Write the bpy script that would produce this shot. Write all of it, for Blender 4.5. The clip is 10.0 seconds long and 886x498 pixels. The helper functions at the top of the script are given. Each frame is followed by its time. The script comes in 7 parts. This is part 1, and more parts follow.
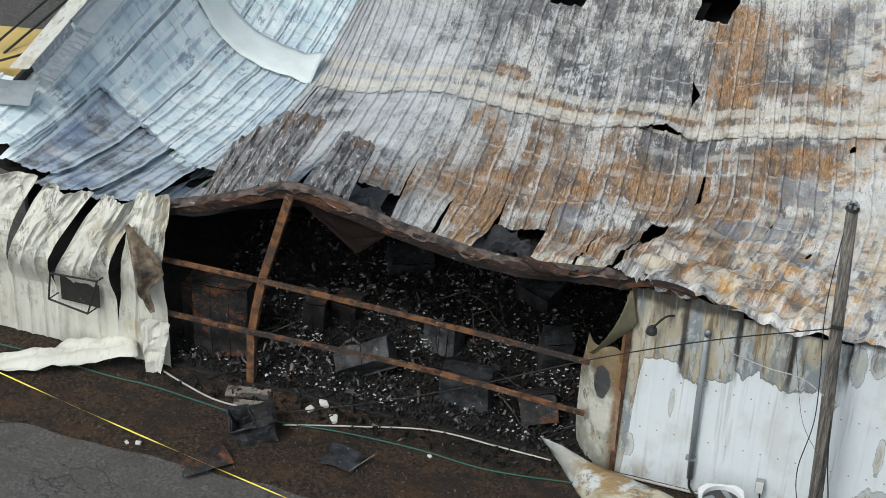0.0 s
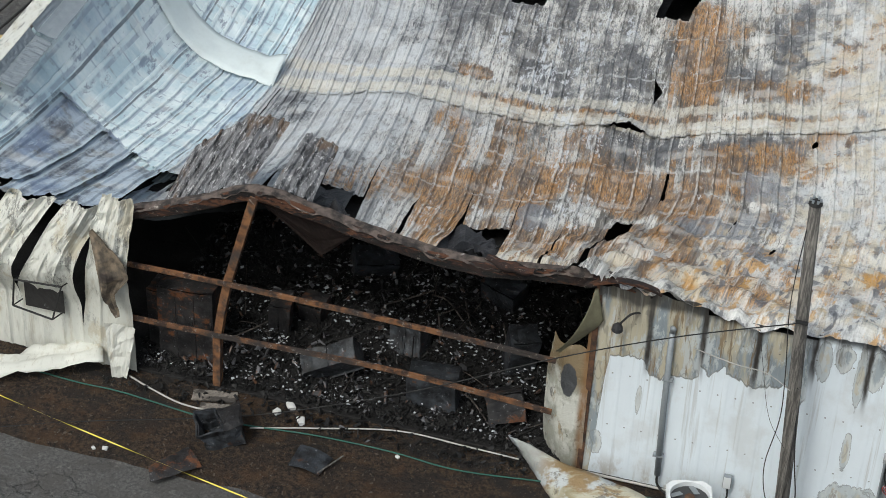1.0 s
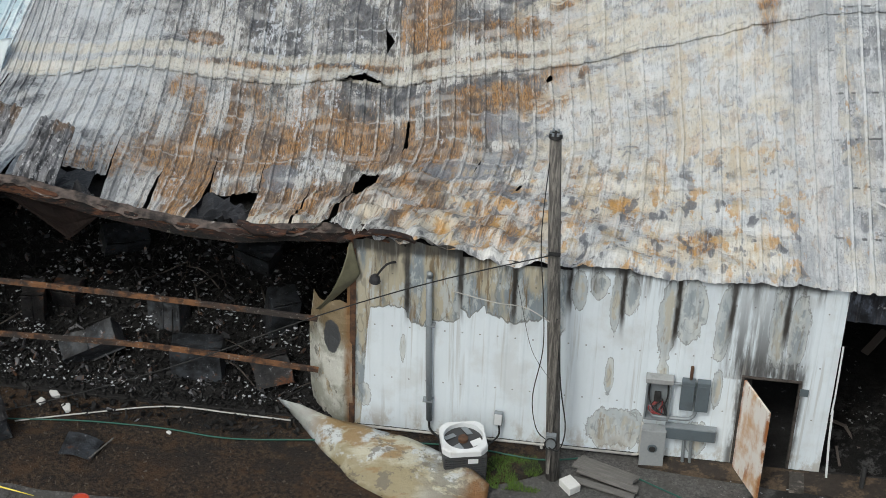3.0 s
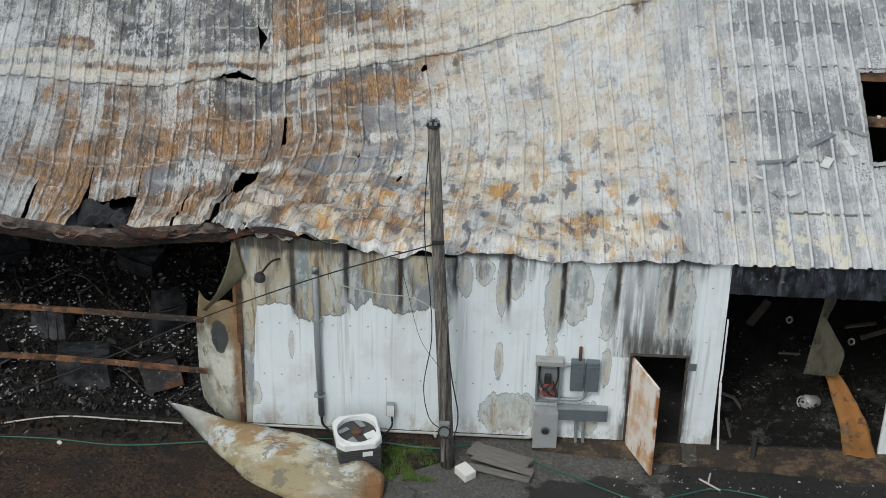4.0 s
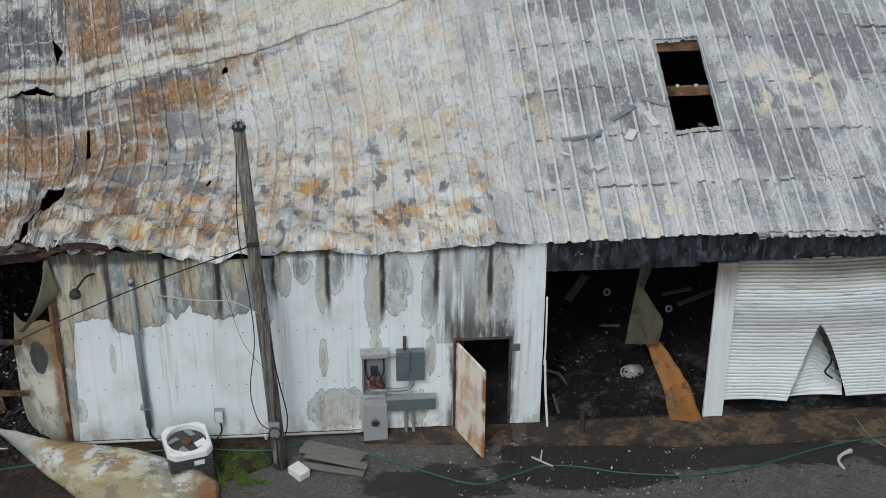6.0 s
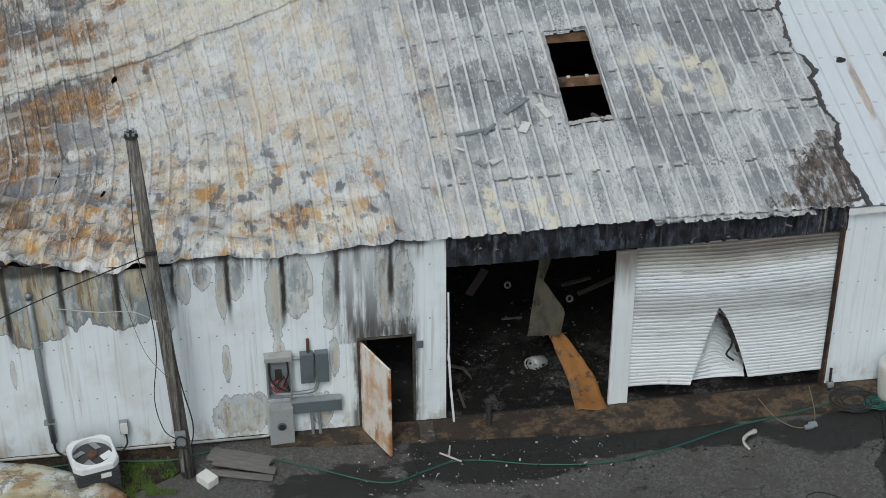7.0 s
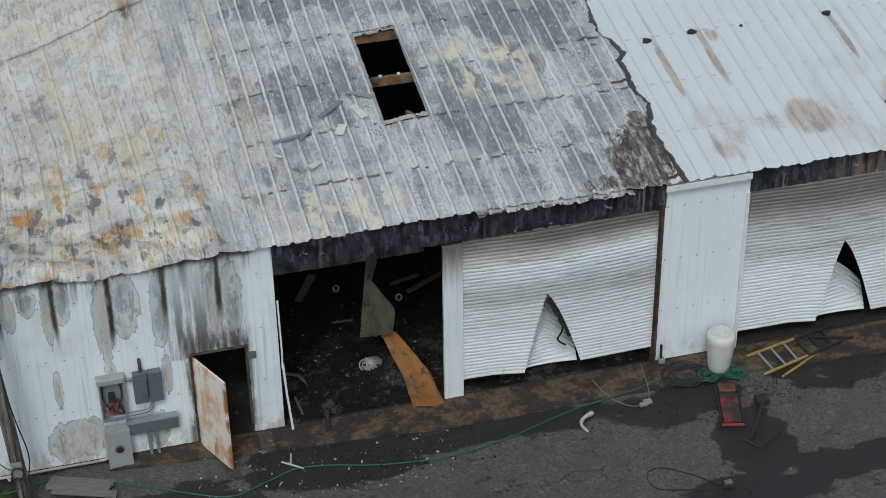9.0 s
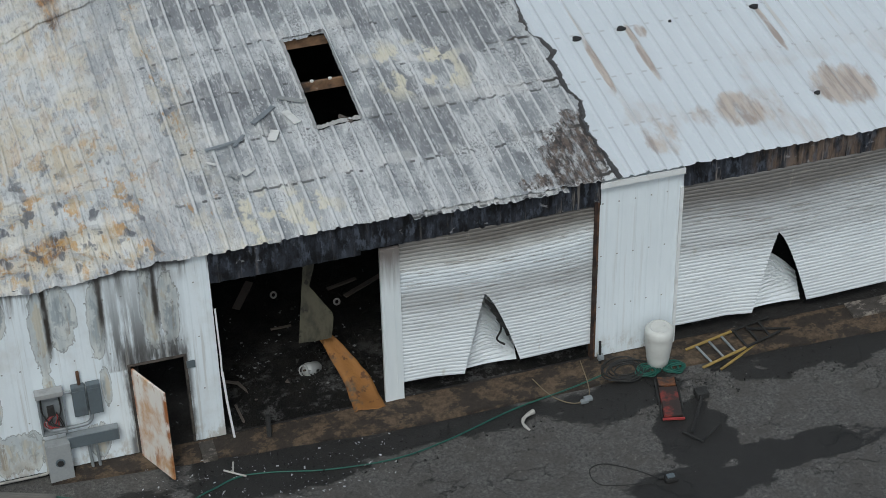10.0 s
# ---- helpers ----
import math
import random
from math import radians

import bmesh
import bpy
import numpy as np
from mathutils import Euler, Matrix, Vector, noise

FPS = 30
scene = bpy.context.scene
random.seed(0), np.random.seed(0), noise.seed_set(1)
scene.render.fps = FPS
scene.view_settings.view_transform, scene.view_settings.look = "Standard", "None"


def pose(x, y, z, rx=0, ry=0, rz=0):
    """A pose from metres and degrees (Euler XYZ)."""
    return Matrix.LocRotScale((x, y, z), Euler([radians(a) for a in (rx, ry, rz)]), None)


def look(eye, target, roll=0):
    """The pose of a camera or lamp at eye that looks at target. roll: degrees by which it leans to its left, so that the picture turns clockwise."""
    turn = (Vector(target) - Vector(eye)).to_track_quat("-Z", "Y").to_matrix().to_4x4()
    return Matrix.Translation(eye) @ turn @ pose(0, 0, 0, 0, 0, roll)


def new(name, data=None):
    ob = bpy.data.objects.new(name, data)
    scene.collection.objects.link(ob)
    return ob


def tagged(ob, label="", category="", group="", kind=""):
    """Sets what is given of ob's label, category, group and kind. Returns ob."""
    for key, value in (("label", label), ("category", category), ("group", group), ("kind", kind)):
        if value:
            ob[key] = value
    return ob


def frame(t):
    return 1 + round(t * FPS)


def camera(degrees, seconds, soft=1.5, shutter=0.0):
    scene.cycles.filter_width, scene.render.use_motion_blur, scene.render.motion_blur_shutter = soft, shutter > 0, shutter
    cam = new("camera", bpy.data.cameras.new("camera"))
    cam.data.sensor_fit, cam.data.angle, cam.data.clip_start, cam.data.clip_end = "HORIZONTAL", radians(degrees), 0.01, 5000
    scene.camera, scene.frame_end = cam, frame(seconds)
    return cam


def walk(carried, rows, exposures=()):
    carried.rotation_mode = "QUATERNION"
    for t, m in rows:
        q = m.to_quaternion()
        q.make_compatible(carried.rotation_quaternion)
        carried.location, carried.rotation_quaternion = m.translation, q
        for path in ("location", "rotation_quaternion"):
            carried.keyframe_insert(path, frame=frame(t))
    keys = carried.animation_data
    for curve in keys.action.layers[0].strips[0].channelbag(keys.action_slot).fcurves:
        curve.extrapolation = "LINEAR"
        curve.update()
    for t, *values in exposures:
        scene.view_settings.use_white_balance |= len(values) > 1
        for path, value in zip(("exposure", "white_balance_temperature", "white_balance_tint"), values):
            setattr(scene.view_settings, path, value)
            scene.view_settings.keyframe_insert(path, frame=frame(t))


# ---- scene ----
cam = camera(25.0, 10.0, soft=0.7)
EYE = (-3.137, -27.047, 23.933)
TURNS = [
    (0.0, 54.909, -2.274, 18.12), (0.5, 54.922, -2.254, 17.717), (1.0, 54.969, -2.194, 16.835),
    (1.5, 54.958, -2.022, 14.856), (2.0, 54.451, -1.818, 12.486), (2.5, 54.097, -1.641, 10.179),
    (3.0, 54.03, -1.389, 7.538), (4.5, 53.817, -0.777, 1.334), (5.0, 53.811, -0.637, -0.283),
    (5.5, 53.795, -0.46, -2.049), (7.0, 53.725, 0.07, -7.765), (7.5, 53.711, 0.248, -9.612),
    (8.0, 53.705, 0.426, -11.255), (8.5, 53.718, 0.561, -12.885), (9.0, 53.727, 0.718, -14.438),
    (9.5, 53.747, 0.872, -15.794), (10.0, 53.755, 0.997, -16.898),
]
walk(cam, [(t, pose(*EYE, rx, ry, rz)) for t, rx, ry, rz in TURNS], [(0.0, 0.0, 6450, 4.2), (3.0, -0.14, 6500, 4.4), (5.0, -0.29, 6400, 3.8), (7.5, -0.41, 6300, 3.4), (10.0, -0.48, 6200, 3.0)])

# ---- light: a bright overcast sky ----
world = bpy.data.worlds.new("sky")
scene.world = world
world.use_nodes = True
wn = world.node_tree.nodes
sky = wn.new("ShaderNodeTexSky")
sky.sky_type = "NISHITA"
sky.sun_disc = False
sky.sun_elevation, sky.sun_rotation = radians(52), radians(202)
sky.dust_density, sky.air_density, sky.ozone_density = 4.0, 1.0, 1.0
grey = wn.new("ShaderNodeHueSaturation")
grey.inputs["Saturation"].default_value = 0.6
world.node_tree.links.new(sky.outputs[0], grey.inputs["Color"])
world.node_tree.links.new(grey.outputs[0], wn["Background"].inputs[0])
wn["Background"].inputs[1].default_value = 0.15
sun = new("sun", bpy.data.lights.new("sun", "SUN"))
sun.data.energy, sun.data.angle, sun.data.color = 1.2, radians(12), (1.0, 0.99, 0.97)
sun.matrix_world = look((-7, -17, 24), (0, 0, 0))

# ---- materials ----


class Nodes:
    """A small builder for one material's node tree, in the object's own metres."""

    def __init__(self, name, rough=0.6, metal=0.0, sheet=False):
        self.mat = bpy.data.materials.new(name)
        self.mat.use_nodes = True
        self.tree = self.mat.node_tree
        self.shader = self.tree.nodes["Principled BSDF"]
        self.shader.inputs["Roughness"].default_value = rough
        self.shader.inputs["Metallic"].default_value = metal
        self.coord = self.tree.nodes.new("ShaderNodeTexCoord").outputs["Object"]
        if sheet:  # across and along the roof sheets
            uv = self.tree.nodes.new("ShaderNodeUVMap")
            uv.uv_map = "sheet"
            self.coord = uv.outputs[0]
        self.axes = self.tree.nodes.new("ShaderNodeSeparateXYZ")
        self.tree.links.new(self.coord, self.axes.inputs[0])
        self.x, self.y, self.z = self.axes.outputs

    def put(self, socket, value):
        if isinstance(value, bpy.types.NodeSocket):
            self.tree.links.new(value, socket)
        elif isinstance(value, (tuple, list)) and socket.type == "RGBA" and len(value) == 3:
            socket.default_value = (*value, 1)
        else:
            socket.default_value = value

    def scaled(self, scale):
        node = self.tree.nodes.new("ShaderNodeVectorMath")
        node.operation = "MULTIPLY"
        self.put(node.inputs[0], self.coord)
        node.inputs[1].default_value = scale
        return node.outputs[0]

    def noise(self, scale=1.0, detail=4.0, stretch=(1, 1, 1), rough=0.6, warp=0.0):
        node = self.tree.nodes.new("ShaderNodeTexNoise")
        self.put(node.inputs["Vector"], self.scaled(stretch))
        node.inputs["Scale"].default_value = scale
        node.inputs["Detail"].default_value = detail
        node.inputs["Roughness"].default_value = rough
        node.inputs["Distortion"].default_value = warp
        return node.outputs["Fac"]

    def flutes(self, width, along, scale=1.0, seed=0.0, detail=3.0):
        """Noise that is its own in every flute between two ribs, and drawn out along the slope."""
        col = self.math("FLOOR", self.math("DIVIDE", self.add(self.x, 20.55), width))
        node = self.tree.nodes.new("ShaderNodeCombineXYZ")
        self.put(node.inputs[0], self.add(self.mul(col, 7.31), seed))
        self.put(node.inputs[1], self.mul(self.y, along))
        self.put(node.inputs[2], self.mul(self.x, 1.6))
        tex = self.tree.nodes.new("ShaderNodeTexNoise")
        self.put(tex.inputs["Vector"], node.outputs[0])
        tex.inputs["Scale"].default_value = scale
        tex.inputs["Detail"].default_value = detail
        tex.inputs["Roughness"].default_value = 0.65
        return tex.outputs["Fac"]

    def field(self, spots):
        """Soft chance map: the most of several round falls-off, each (x, y, half width, half length, strength)."""
        out = 0.0
        for cx, cy, rx, ry, k in spots:
            a = self.mul(self.sub(self.x, cx), 1.0 / rx)
            b = self.mul(self.sub(self.y, cy), 1.0 / ry)
            d = self.add(self.mul(a, a), self.mul(b, b))
            out = self.math("MAXIMUM", out, self.step(d, 1.7, 0.1, 0.0, k))
        return out

    def ridge(self, width, wide):
        """1 along the crest of every rib."""
        f = self.math("FRACT", self.math("DIVIDE", self.add(self.x, 20.55), width))
        return self.step(self.math("ABSOLUTE", self.sub(f, 0.5)), wide, 0.5 * wide)

    def rows(self, start, pitch, wide):
        """1 on the lines of screws along the purlins."""
        f = self.math("FRACT", self.add(self.math("DIVIDE", self.sub(self.y, start), pitch), 0.5))
        return self.step(self.math("ABSOLUTE", self.sub(f, 0.5)), wide / pitch, 0.4 * wide / pitch)

    def cells(self, scale=1.0, stretch=(1, 1, 1), feature="F1", warp=0.0):
        node = self.tree.nodes.new("ShaderNodeTexVoronoi")
        node.feature = feature
        where = self.scaled(stretch)
        if warp:
            tex = self.tree.nodes.new("ShaderNodeTexNoise")
            tex.inputs["Scale"].default_value, tex.inputs["Detail"].default_value, tex.inputs["Roughness"].default_value = 1.8, 7.0, 0.68
            self.put(tex.inputs["Vector"], where)
            shift = self.tree.nodes.new("ShaderNodeVectorMath")
            shift.operation = "MULTIPLY_ADD"
            self.put(shift.inputs[0], tex.outputs["Color"])
            shift.inputs[1].default_value = (warp, warp, warp)
            self.put(shift.inputs[2], where)
            where = shift.outputs[0]
        self.put(node.inputs["Vector"], where)
        node.inputs["Scale"].default_value = scale
        return node.outputs["Distance"]

    def math(self, op, a, b=0.0, clamp=False):
        node = self.tree.nodes.new("ShaderNodeMath")
        node.operation, node.use_clamp = op, clamp
        self.put(node.inputs[0], a)
        self.put(node.inputs[1], b)
        return node.outputs[0]

    def add(self, a, b):
        return self.math("ADD", a, b)

    def sub(self, a, b):
        return self.math("SUBTRACT", a, b)

    def mul(self, a, b):
        return self.math("MULTIPLY", a, b)

    def step(self, value, lo, hi, a=0.0, b=1.0):
        """Smooth ramp of value from a (at lo) to b (at hi)."""
        node = self.tree.nodes.new("ShaderNodeMapRange")
        node.interpolation_type = "SMOOTHSTEP"
        self.put(node.inputs[0], value)
        for i, v in enumerate((lo, hi, a, b)):
            node.inputs[i + 1].default_value = v
        return node.outputs[0]

    def band(self, value, lo, hi, soft):
        return self.mul(self.step(value, lo - soft, lo + soft), self.step(value, hi - soft, hi + soft, 1.0, 0.0))

    def mix(self, fac, a, b):
        node = self.tree.nodes.new("ShaderNodeMix")
        node.data_type = "RGBA"
        self.put(node.inputs[0], fac)
        self.put(node.inputs[6], a)
        self.put(node.inputs[7], b)
        return node.outputs[2]

    def chance(self):
        return self.tree.nodes.new("ShaderNodeObjectInfo").outputs["Random"]

    def island(self):
        return self.tree.nodes.new("ShaderNodeNewGeometry").outputs["Random Per Island"]

    def done(self, color, bump=None, depth=0.01, rough=None):
        self.put(self.shader.inputs["Base Color"], color)
        if rough is not None:
            self.put(self.shader.inputs["Roughness"], rough)
        if bump is not None:
            node = self.tree.nodes.new("ShaderNodeBump")
            node.inputs["Distance"].default_value = depth
            node.inputs["Strength"].default_value = 1.0
            self.put(node.inputs["Height"], bump)
            self.tree.links.new(node.outputs[0], self.shader.inputs["Normal"])
        return self.mat


def plain(name, color, rough=0.6, metal=0.0, vary=0.25, scale=6.0, dirt=(0.05, 0.04, 0.03), dirty=0.3):
    """A paint or metal with two scales of variation and some dirt."""
    n = Nodes(name, rough, metal)
    dark = tuple(c * (1 - vary) for c in color)
    c = n.mix(n.noise(scale * 4, 5), dark, color)
    c = n.mix(n.mul(n.step(n.noise(scale * 0.6, 6), 0.5, 0.75), dirty), c, dirt)
    return n.done(c, n.noise(scale * 12, 3), 0.002)


def roof_metal(zone):
    """Burnt galvanised sheet: zinc, white ash, rust and soot in fine streaks along the flutes; cleaner towards the sound end."""
    n = Nodes("burnt_roof_sheet_" + zone, 0.6, 0.0, True)
    W = 0.3048
    speck = n.noise(22, 6, (1, 0.6, 1), 0.75)
    fine = n.noise(7, 7, (1.5, 0.4, 1), 0.75)
    lane = n.flutes(W, 0.35, 1.0, 1.0)
    lane2 = n.flutes(W, 0.5, 1.0, 31.0)
    hair = n.noise(3.4, 9, (4.2, 0.75, 1), 0.78)
    mott = n.noise(5.5, 9, (1.5, 0.62, 1), 0.82, 0.3)
    ridge = n.ridge(W, 0.10)
    thread = n.noise(8, 7, (3.2, 0.42, 1), 0.7)
    # zinc, darker in the burnt middle
    burnt = n.field([(-8.0, 11.5, 4.6, 6.5, 1.0), (-7.8, 4.5, 4.9, 6.5, 1.0)])
    zinc = n.add(n.mul(n.add(n.mul(hair, 0.5), n.mul(thread, 0.5)), 0.6), n.mul(lane, 0.4))
    sound = n.mix(n.step(zinc, 0.40, 0.60), (0.33, 0.34, 0.35), (0.60, 0.61, 0.61))
    sound = n.mix(n.mul(n.step(speck, 0.52, 0.62), 0.5), sound, (0.24, 0.245, 0.25))
    sound = n.mix(n.mul(n.step(thread, 0.47, 0.41), 0.55), sound, (0.25, 0.255, 0.26))
    grim = n.mix(n.step(zinc, 0.44, 0.54), (0.135, 0.125, 0.112), (0.66, 0.645, 0.605))
    c = n.mix(burnt, sound, grim)
    if zone != "east":
        # soot and dark scale
        dark = n.field([(-8.9, 11.6, 1.7, 3.6, 0.65), (-10.2, 13.4, 2.4, 2.6, 0.55), (-5.5, 11.0, 1.0, 0.75, 0.9), (-5.3, 7.5, 1.5, 0.75, 1.0), (-7.6, 7.5, 1.3, 1.0, 0.85), (-8.1, 8.8, 0.45, 0.7, 1.0),
                        (-13.4, 3.2, 1.1, 1.4, 0.95), (-11.9, 9.9, 0.5, 0.5, 0.6), (-4.6, 13.0, 0.7, 2.0, 0.75), (-15.1, 7.3, 0.8, 1.1, 0.85), (-16.0, 5.0, 0.9, 1.8, 0.7), (-12.4, 12.2, 1.2, 1.7, 0.45),
                        (-9.4, 7.6, 1.2, 0.7, 0.55), (-6.3, 2.4, 1.0, 0.5, 0.6), (-2.2, 5.4, 0.22, 0.5, 0.7), (-0.75, 3.6, 0.3, 0.8, 0.7), (-2.9, 1.1, 0.5, 0.35, 0.8), (-1.4, 1.2, 0.35, 0.3, 0.8), (-9.2, 1.2, 0.8, 0.5, 0.5)])
        soot = n.step(n.add(n.add(n.mul(mott, 0.25), n.mul(thread, 0.4)), n.add(n.mul(n.flutes(W, 0.45, 1.0, 51.0), 0.35), n.mul(dark, 0.11))), 0.545, 0.575)
        c = n.mix(n.mul(soot, n.step(dark, 0.05, 0.4, 0.12, 0.9)), c, n.mix(n.step(fine, 0.4, 0.6), (0.045, 0.047, 0.053), (0.15, 0.152, 0.16)))
        # rust, brown to orange
        rusty_at = n.field([(-9.4, 6.2, 2.6, 2.4, 0.55), (-10.3, 4.3, 1.5, 1.3, 0.9), (-8.2, 5.4, 1.7, 1.3, 1.0), (-9.3, 1.6, 2.4, 1.4, 0.9), (-6.8, 4.3, 1.3, 0.9, 1.0), (-6.6, 2.4, 1.3, 0.8, 0.8), (-6.0, 5.7, 1.0, 0.7, 0.9),
                            (-6.6, 11.0, 0.65, 2.6, 0.95), (-5.1, 10.4, 1.2, 0.6, 0.8), (-3.9, 11.2, 0.35, 1.7, 0.8), (-3.3, 12.4, 0.5, 1.2, 0.95), (-6.6, 14.0, 1.0, 1.6, 0.7), (-5.4, 7.0, 1.8, 0.9, 0.7),
                            (-4.4, 6.8, 0.28, 0.6, 1.0), (-4.1, 8.0, 0.5, 0.45, 0.75), (-11.3, 10.2, 0.5, 0.4, 0.85), (-11.4, 7.6, 0.45, 0.8, 0.9), (-11.3, 3.5, 1.3, 1.4, 0.85), (-12.7, 3.0, 1.0, 1.0, 0.6),
                            (-3.7, 3.1, 0.55, 0.6, 0.8), (-3.1, 1.9, 0.7, 0.6, 0.85), (-2.6, 5.4, 0.22, 0.3, 0.95), (-2.1, 0.9, 0.6, 0.5, 0.8), (-1.1, 2.75, 0.6, 0.2, 0.9), (-6.0, 1.4, 1.7, 0.9, 1.0), (-7.3, 1.3, 1.3, 0.9, 0.95), (-4.6, 1.2, 1.0, 0.8, 0.85), (-5.4, 2.6, 1.2, 0.5, 0.6),
                            (0.15, 3.5, 0.1, 3.4, 0.75), (-0.6, 9.5, 0.2, 1.6, 0.9), (-0.9, 6.6, 0.25, 0.3, 0.7), (-7.6, 9.1, 0.5, 0.5, 0.7), (-9.8, 8.9, 2.2, 0.35, 0.6), (-5.0, 8.9, 1.6, 0.3, 0.6)])
        r = n.add(n.mul(n.flutes(W, 0.22, 1.0, 31.0), 0.42), n.add(n.mul(hair, 0.10), n.mul(thread, 0.48)))
        rust = n.mul(n.step(n.add(r, n.mul(rusty_at, 0.17)), 0.545, 0.62), n.step(rusty_at, 0.03, 0.3))
        tone = n.add(n.mul(n.noise(1.7, 7, (2.0, 0.6, 1), 0.7), 0.55), n.mul(n.flutes(W, 0.4, 1.0, 77.0), 0.45))
        tint = n.mix(n.step(tone, 0.42, 0.56), (0.125, 0.075, 0.045), (0.44, 0.215, 0.055))
        tint = n.mix(n.mul(n.step(thread, 0.53, 0.58), 0.65), tint, (0.46, 0.36, 0.23))
        tint = n.mix(n.mul(n.step(n.noise(9, 6, (4.5, 0.35, 1), 0.7), 0.50, 0.44), 0.85), tint, (0.075, 0.048, 0.034))
        c = n.mix(n.mul(rust, 0.9), c, tint)
        c = n.mix(n.mul(n.mul(n.step(thread, 0.45, 0.40), burnt), 0.6), c, (0.065, 0.052, 0.043))
        # flat slate-grey patches of bare metal
        slate = n.field([(-5.15, 5.75, 0.5, 0.75, 1.0), (-4.6, 5.4, 0.35, 0.8, 0.9), (-5.7, 3.5, 0.9, 0.5, 0.9), (-4.9, 4.3, 0.7, 0.5, 0.85), (-9.25, 3.0, 0.35, 0.9, 0.9), (-4.6, 2.6, 0.8, 0.6, 0.7), (-3.0, 4.2, 0.3, 0.4, 0.7)])
        slate = n.step(n.add(slate, n.mul(n.sub(n.noise(2.4, 6, (1.4, 0.8, 1), 0.65), 0.5), 2.4)), 0.45, 0.62)
        c = n.mix(n.mul(n.mul(slate, 0.8), n.step(thread, 0.42, 0.5, 0.5, 1.0)), c, n.mix(n.step(speck, 0.4, 0.6), (0.16, 0.168, 0.185), (0.27, 0.28, 0.305)))
        # white and cream ash
        wash = n.field([(-2.0, 4.5, 2.9, 4.6, 1.0), (-4.6, 1.4, 3.4, 1.5, 0.5), (-2.6, 11.5, 2.2, 3.4, 0.8), (-2.2, 7.4, 2.0, 1.6, 0.9), (-7.0, 0.9, 2.6, 0.7, 0.6), (-9.6, 0.7, 1.8, 0.5, 0.6)])
        blot = n.noise(1.3, 8, (1.2, 0.7, 1), 0.74, 0.4)
        ash = n.mix(n.step(n.noise(0.9, 5, (1, 0.8, 1)), 0.42, 0.58), (0.62, 0.635, 0.63), (0.66, 0.61, 0.50))
        c = n.mix(n.mul(n.step(n.add(blot, n.mul(wash, 0.10)), 0.52, 0.58), n.step(wash, 0.1, 0.6, 0.0, 0.75)), c, ash)
        west = n.field([(-13.6, 8.0, 2.6, 7.0, 1.0)])
        c = n.mix(n.mul(n.step(n.add(blot, n.mul(west, 0.08)), 0.54, 0.62), n.mul(west, 0.6)), c, (0.62, 0.65, 0.665))
        # small rust and soot spots over the ash
        low = n.mul(n.step(n.y, 5.5, 2.0, 0.25, 1.0), n.band(n.x, -6.0, 0.6, 0.6))
        c = n.mix(n.mul(n.mul(n.step(n.noise(2.3, 6, (1.5, 0.7, 1), 0.65), 0.52, 0.58), low), 0.85), c, n.mix(n.step(n.noise(1.2, 4), 0.47, 0.6), (0.48, 0.265, 0.075), (0.52, 0.42, 0.27)))
        c = n.mix(n.mul(n.mul(n.step(n.noise(3.3, 4, (1.3, 0.6, 1), 0.5), 0.575, 0.62), low), 0.85), c, (0.11, 0.115, 0.13))
        c = n.mix(n.mul(n.step(n.add(n.mul(n.noise(1.0, 8, (2.0, 0.5, 1), 0.72), 0.6), n.mul(lane2, 0.4)), 0.52, 0.58), n.mul(n.band(n.x, -4.2, 0.3, 0.5), 0.6)), c, (0.56, 0.47, 0.33))
        # cream double stripe over the lap, flecked with rust
        wob = n.add(n.y, n.mul(n.sub(fine, 0.5), 0.3))
        stripes = n.math("MAXIMUM", n.band(wob, 8.42, 8.95, 0.05), n.band(wob, 9.28, 9.75, 0.06))
        stripes = n.mul(n.mul(stripes, n.band(n.x, -16.4, -0.6, 1.4)), n.step(n.add(n.mul(hair, 0.5), n.mul(lane2, 0.5)), 0.38, 0.52, 0.2, 0.8))
        c = n.mix(stripes, c, n.mix(n.step(mott, 0.45, 0.6), (0.66, 0.635, 0.555), (0.52, 0.47, 0.38)))
        # bluish-white flecks, and paler rib crests
        fleck = n.step(n.add(n.add(n.mul(mott, 0.4), n.add(n.mul(thread, 0.3), n.mul(lane2, 0.3))), n.mul(n.field([(-9.4, 10.5, 2.6, 4.5, 1.0), (-8.9, 7.5, 1.2, 1.0, 1.0), (-8.6, 3.8, 1.0, 1.6, 0.9), (-11.5, 2.2, 1.4, 1.2, 0.8)]), 0.045)), 0.565, 0.595)
        c = n.mix(n.mul(fleck, n.add(n.mul(burnt, 0.65), 0.2)), c, (0.68, 0.70, 0.72))
        c = n.mix(n.mul(n.mul(ridge, n.step(n.add(n.mul(thread, 0.5), n.mul(lane2, 0.5)), 0.46, 0.58)), n.add(n.mul(burnt, 0.15), 0.45)), c, (0.69, 0.68, 0.65))
        c = n.mix(n.mul(n.mul(n.step(speck, 0.56, 0.62), burnt), 0.7), c, (0.06, 0.058, 0.058))
        # a pale crease where each purlin runs below
        crease = n.mul(n.rows(1.62, 2.35, 0.07), n.step(n.noise(2.6, 7, (1, 0.6, 1), 0.7), 0.44, 0.56))
        c = n.mix(n.mul(n.mul(crease, burnt), 0.5), c, (0.64, 0.65, 0.64))
    else:
        place = n.x
        n.x = n.sub(n.mul(n.x, 1.026), 0.0234)  # the sheets lie a little wide there
        # the greyer, sounder end
        greyer = n.band(n.add(n.x, n.mul(n.sub(fine, 0.5), 0.6)), 0.4, 8.3, 0.15)
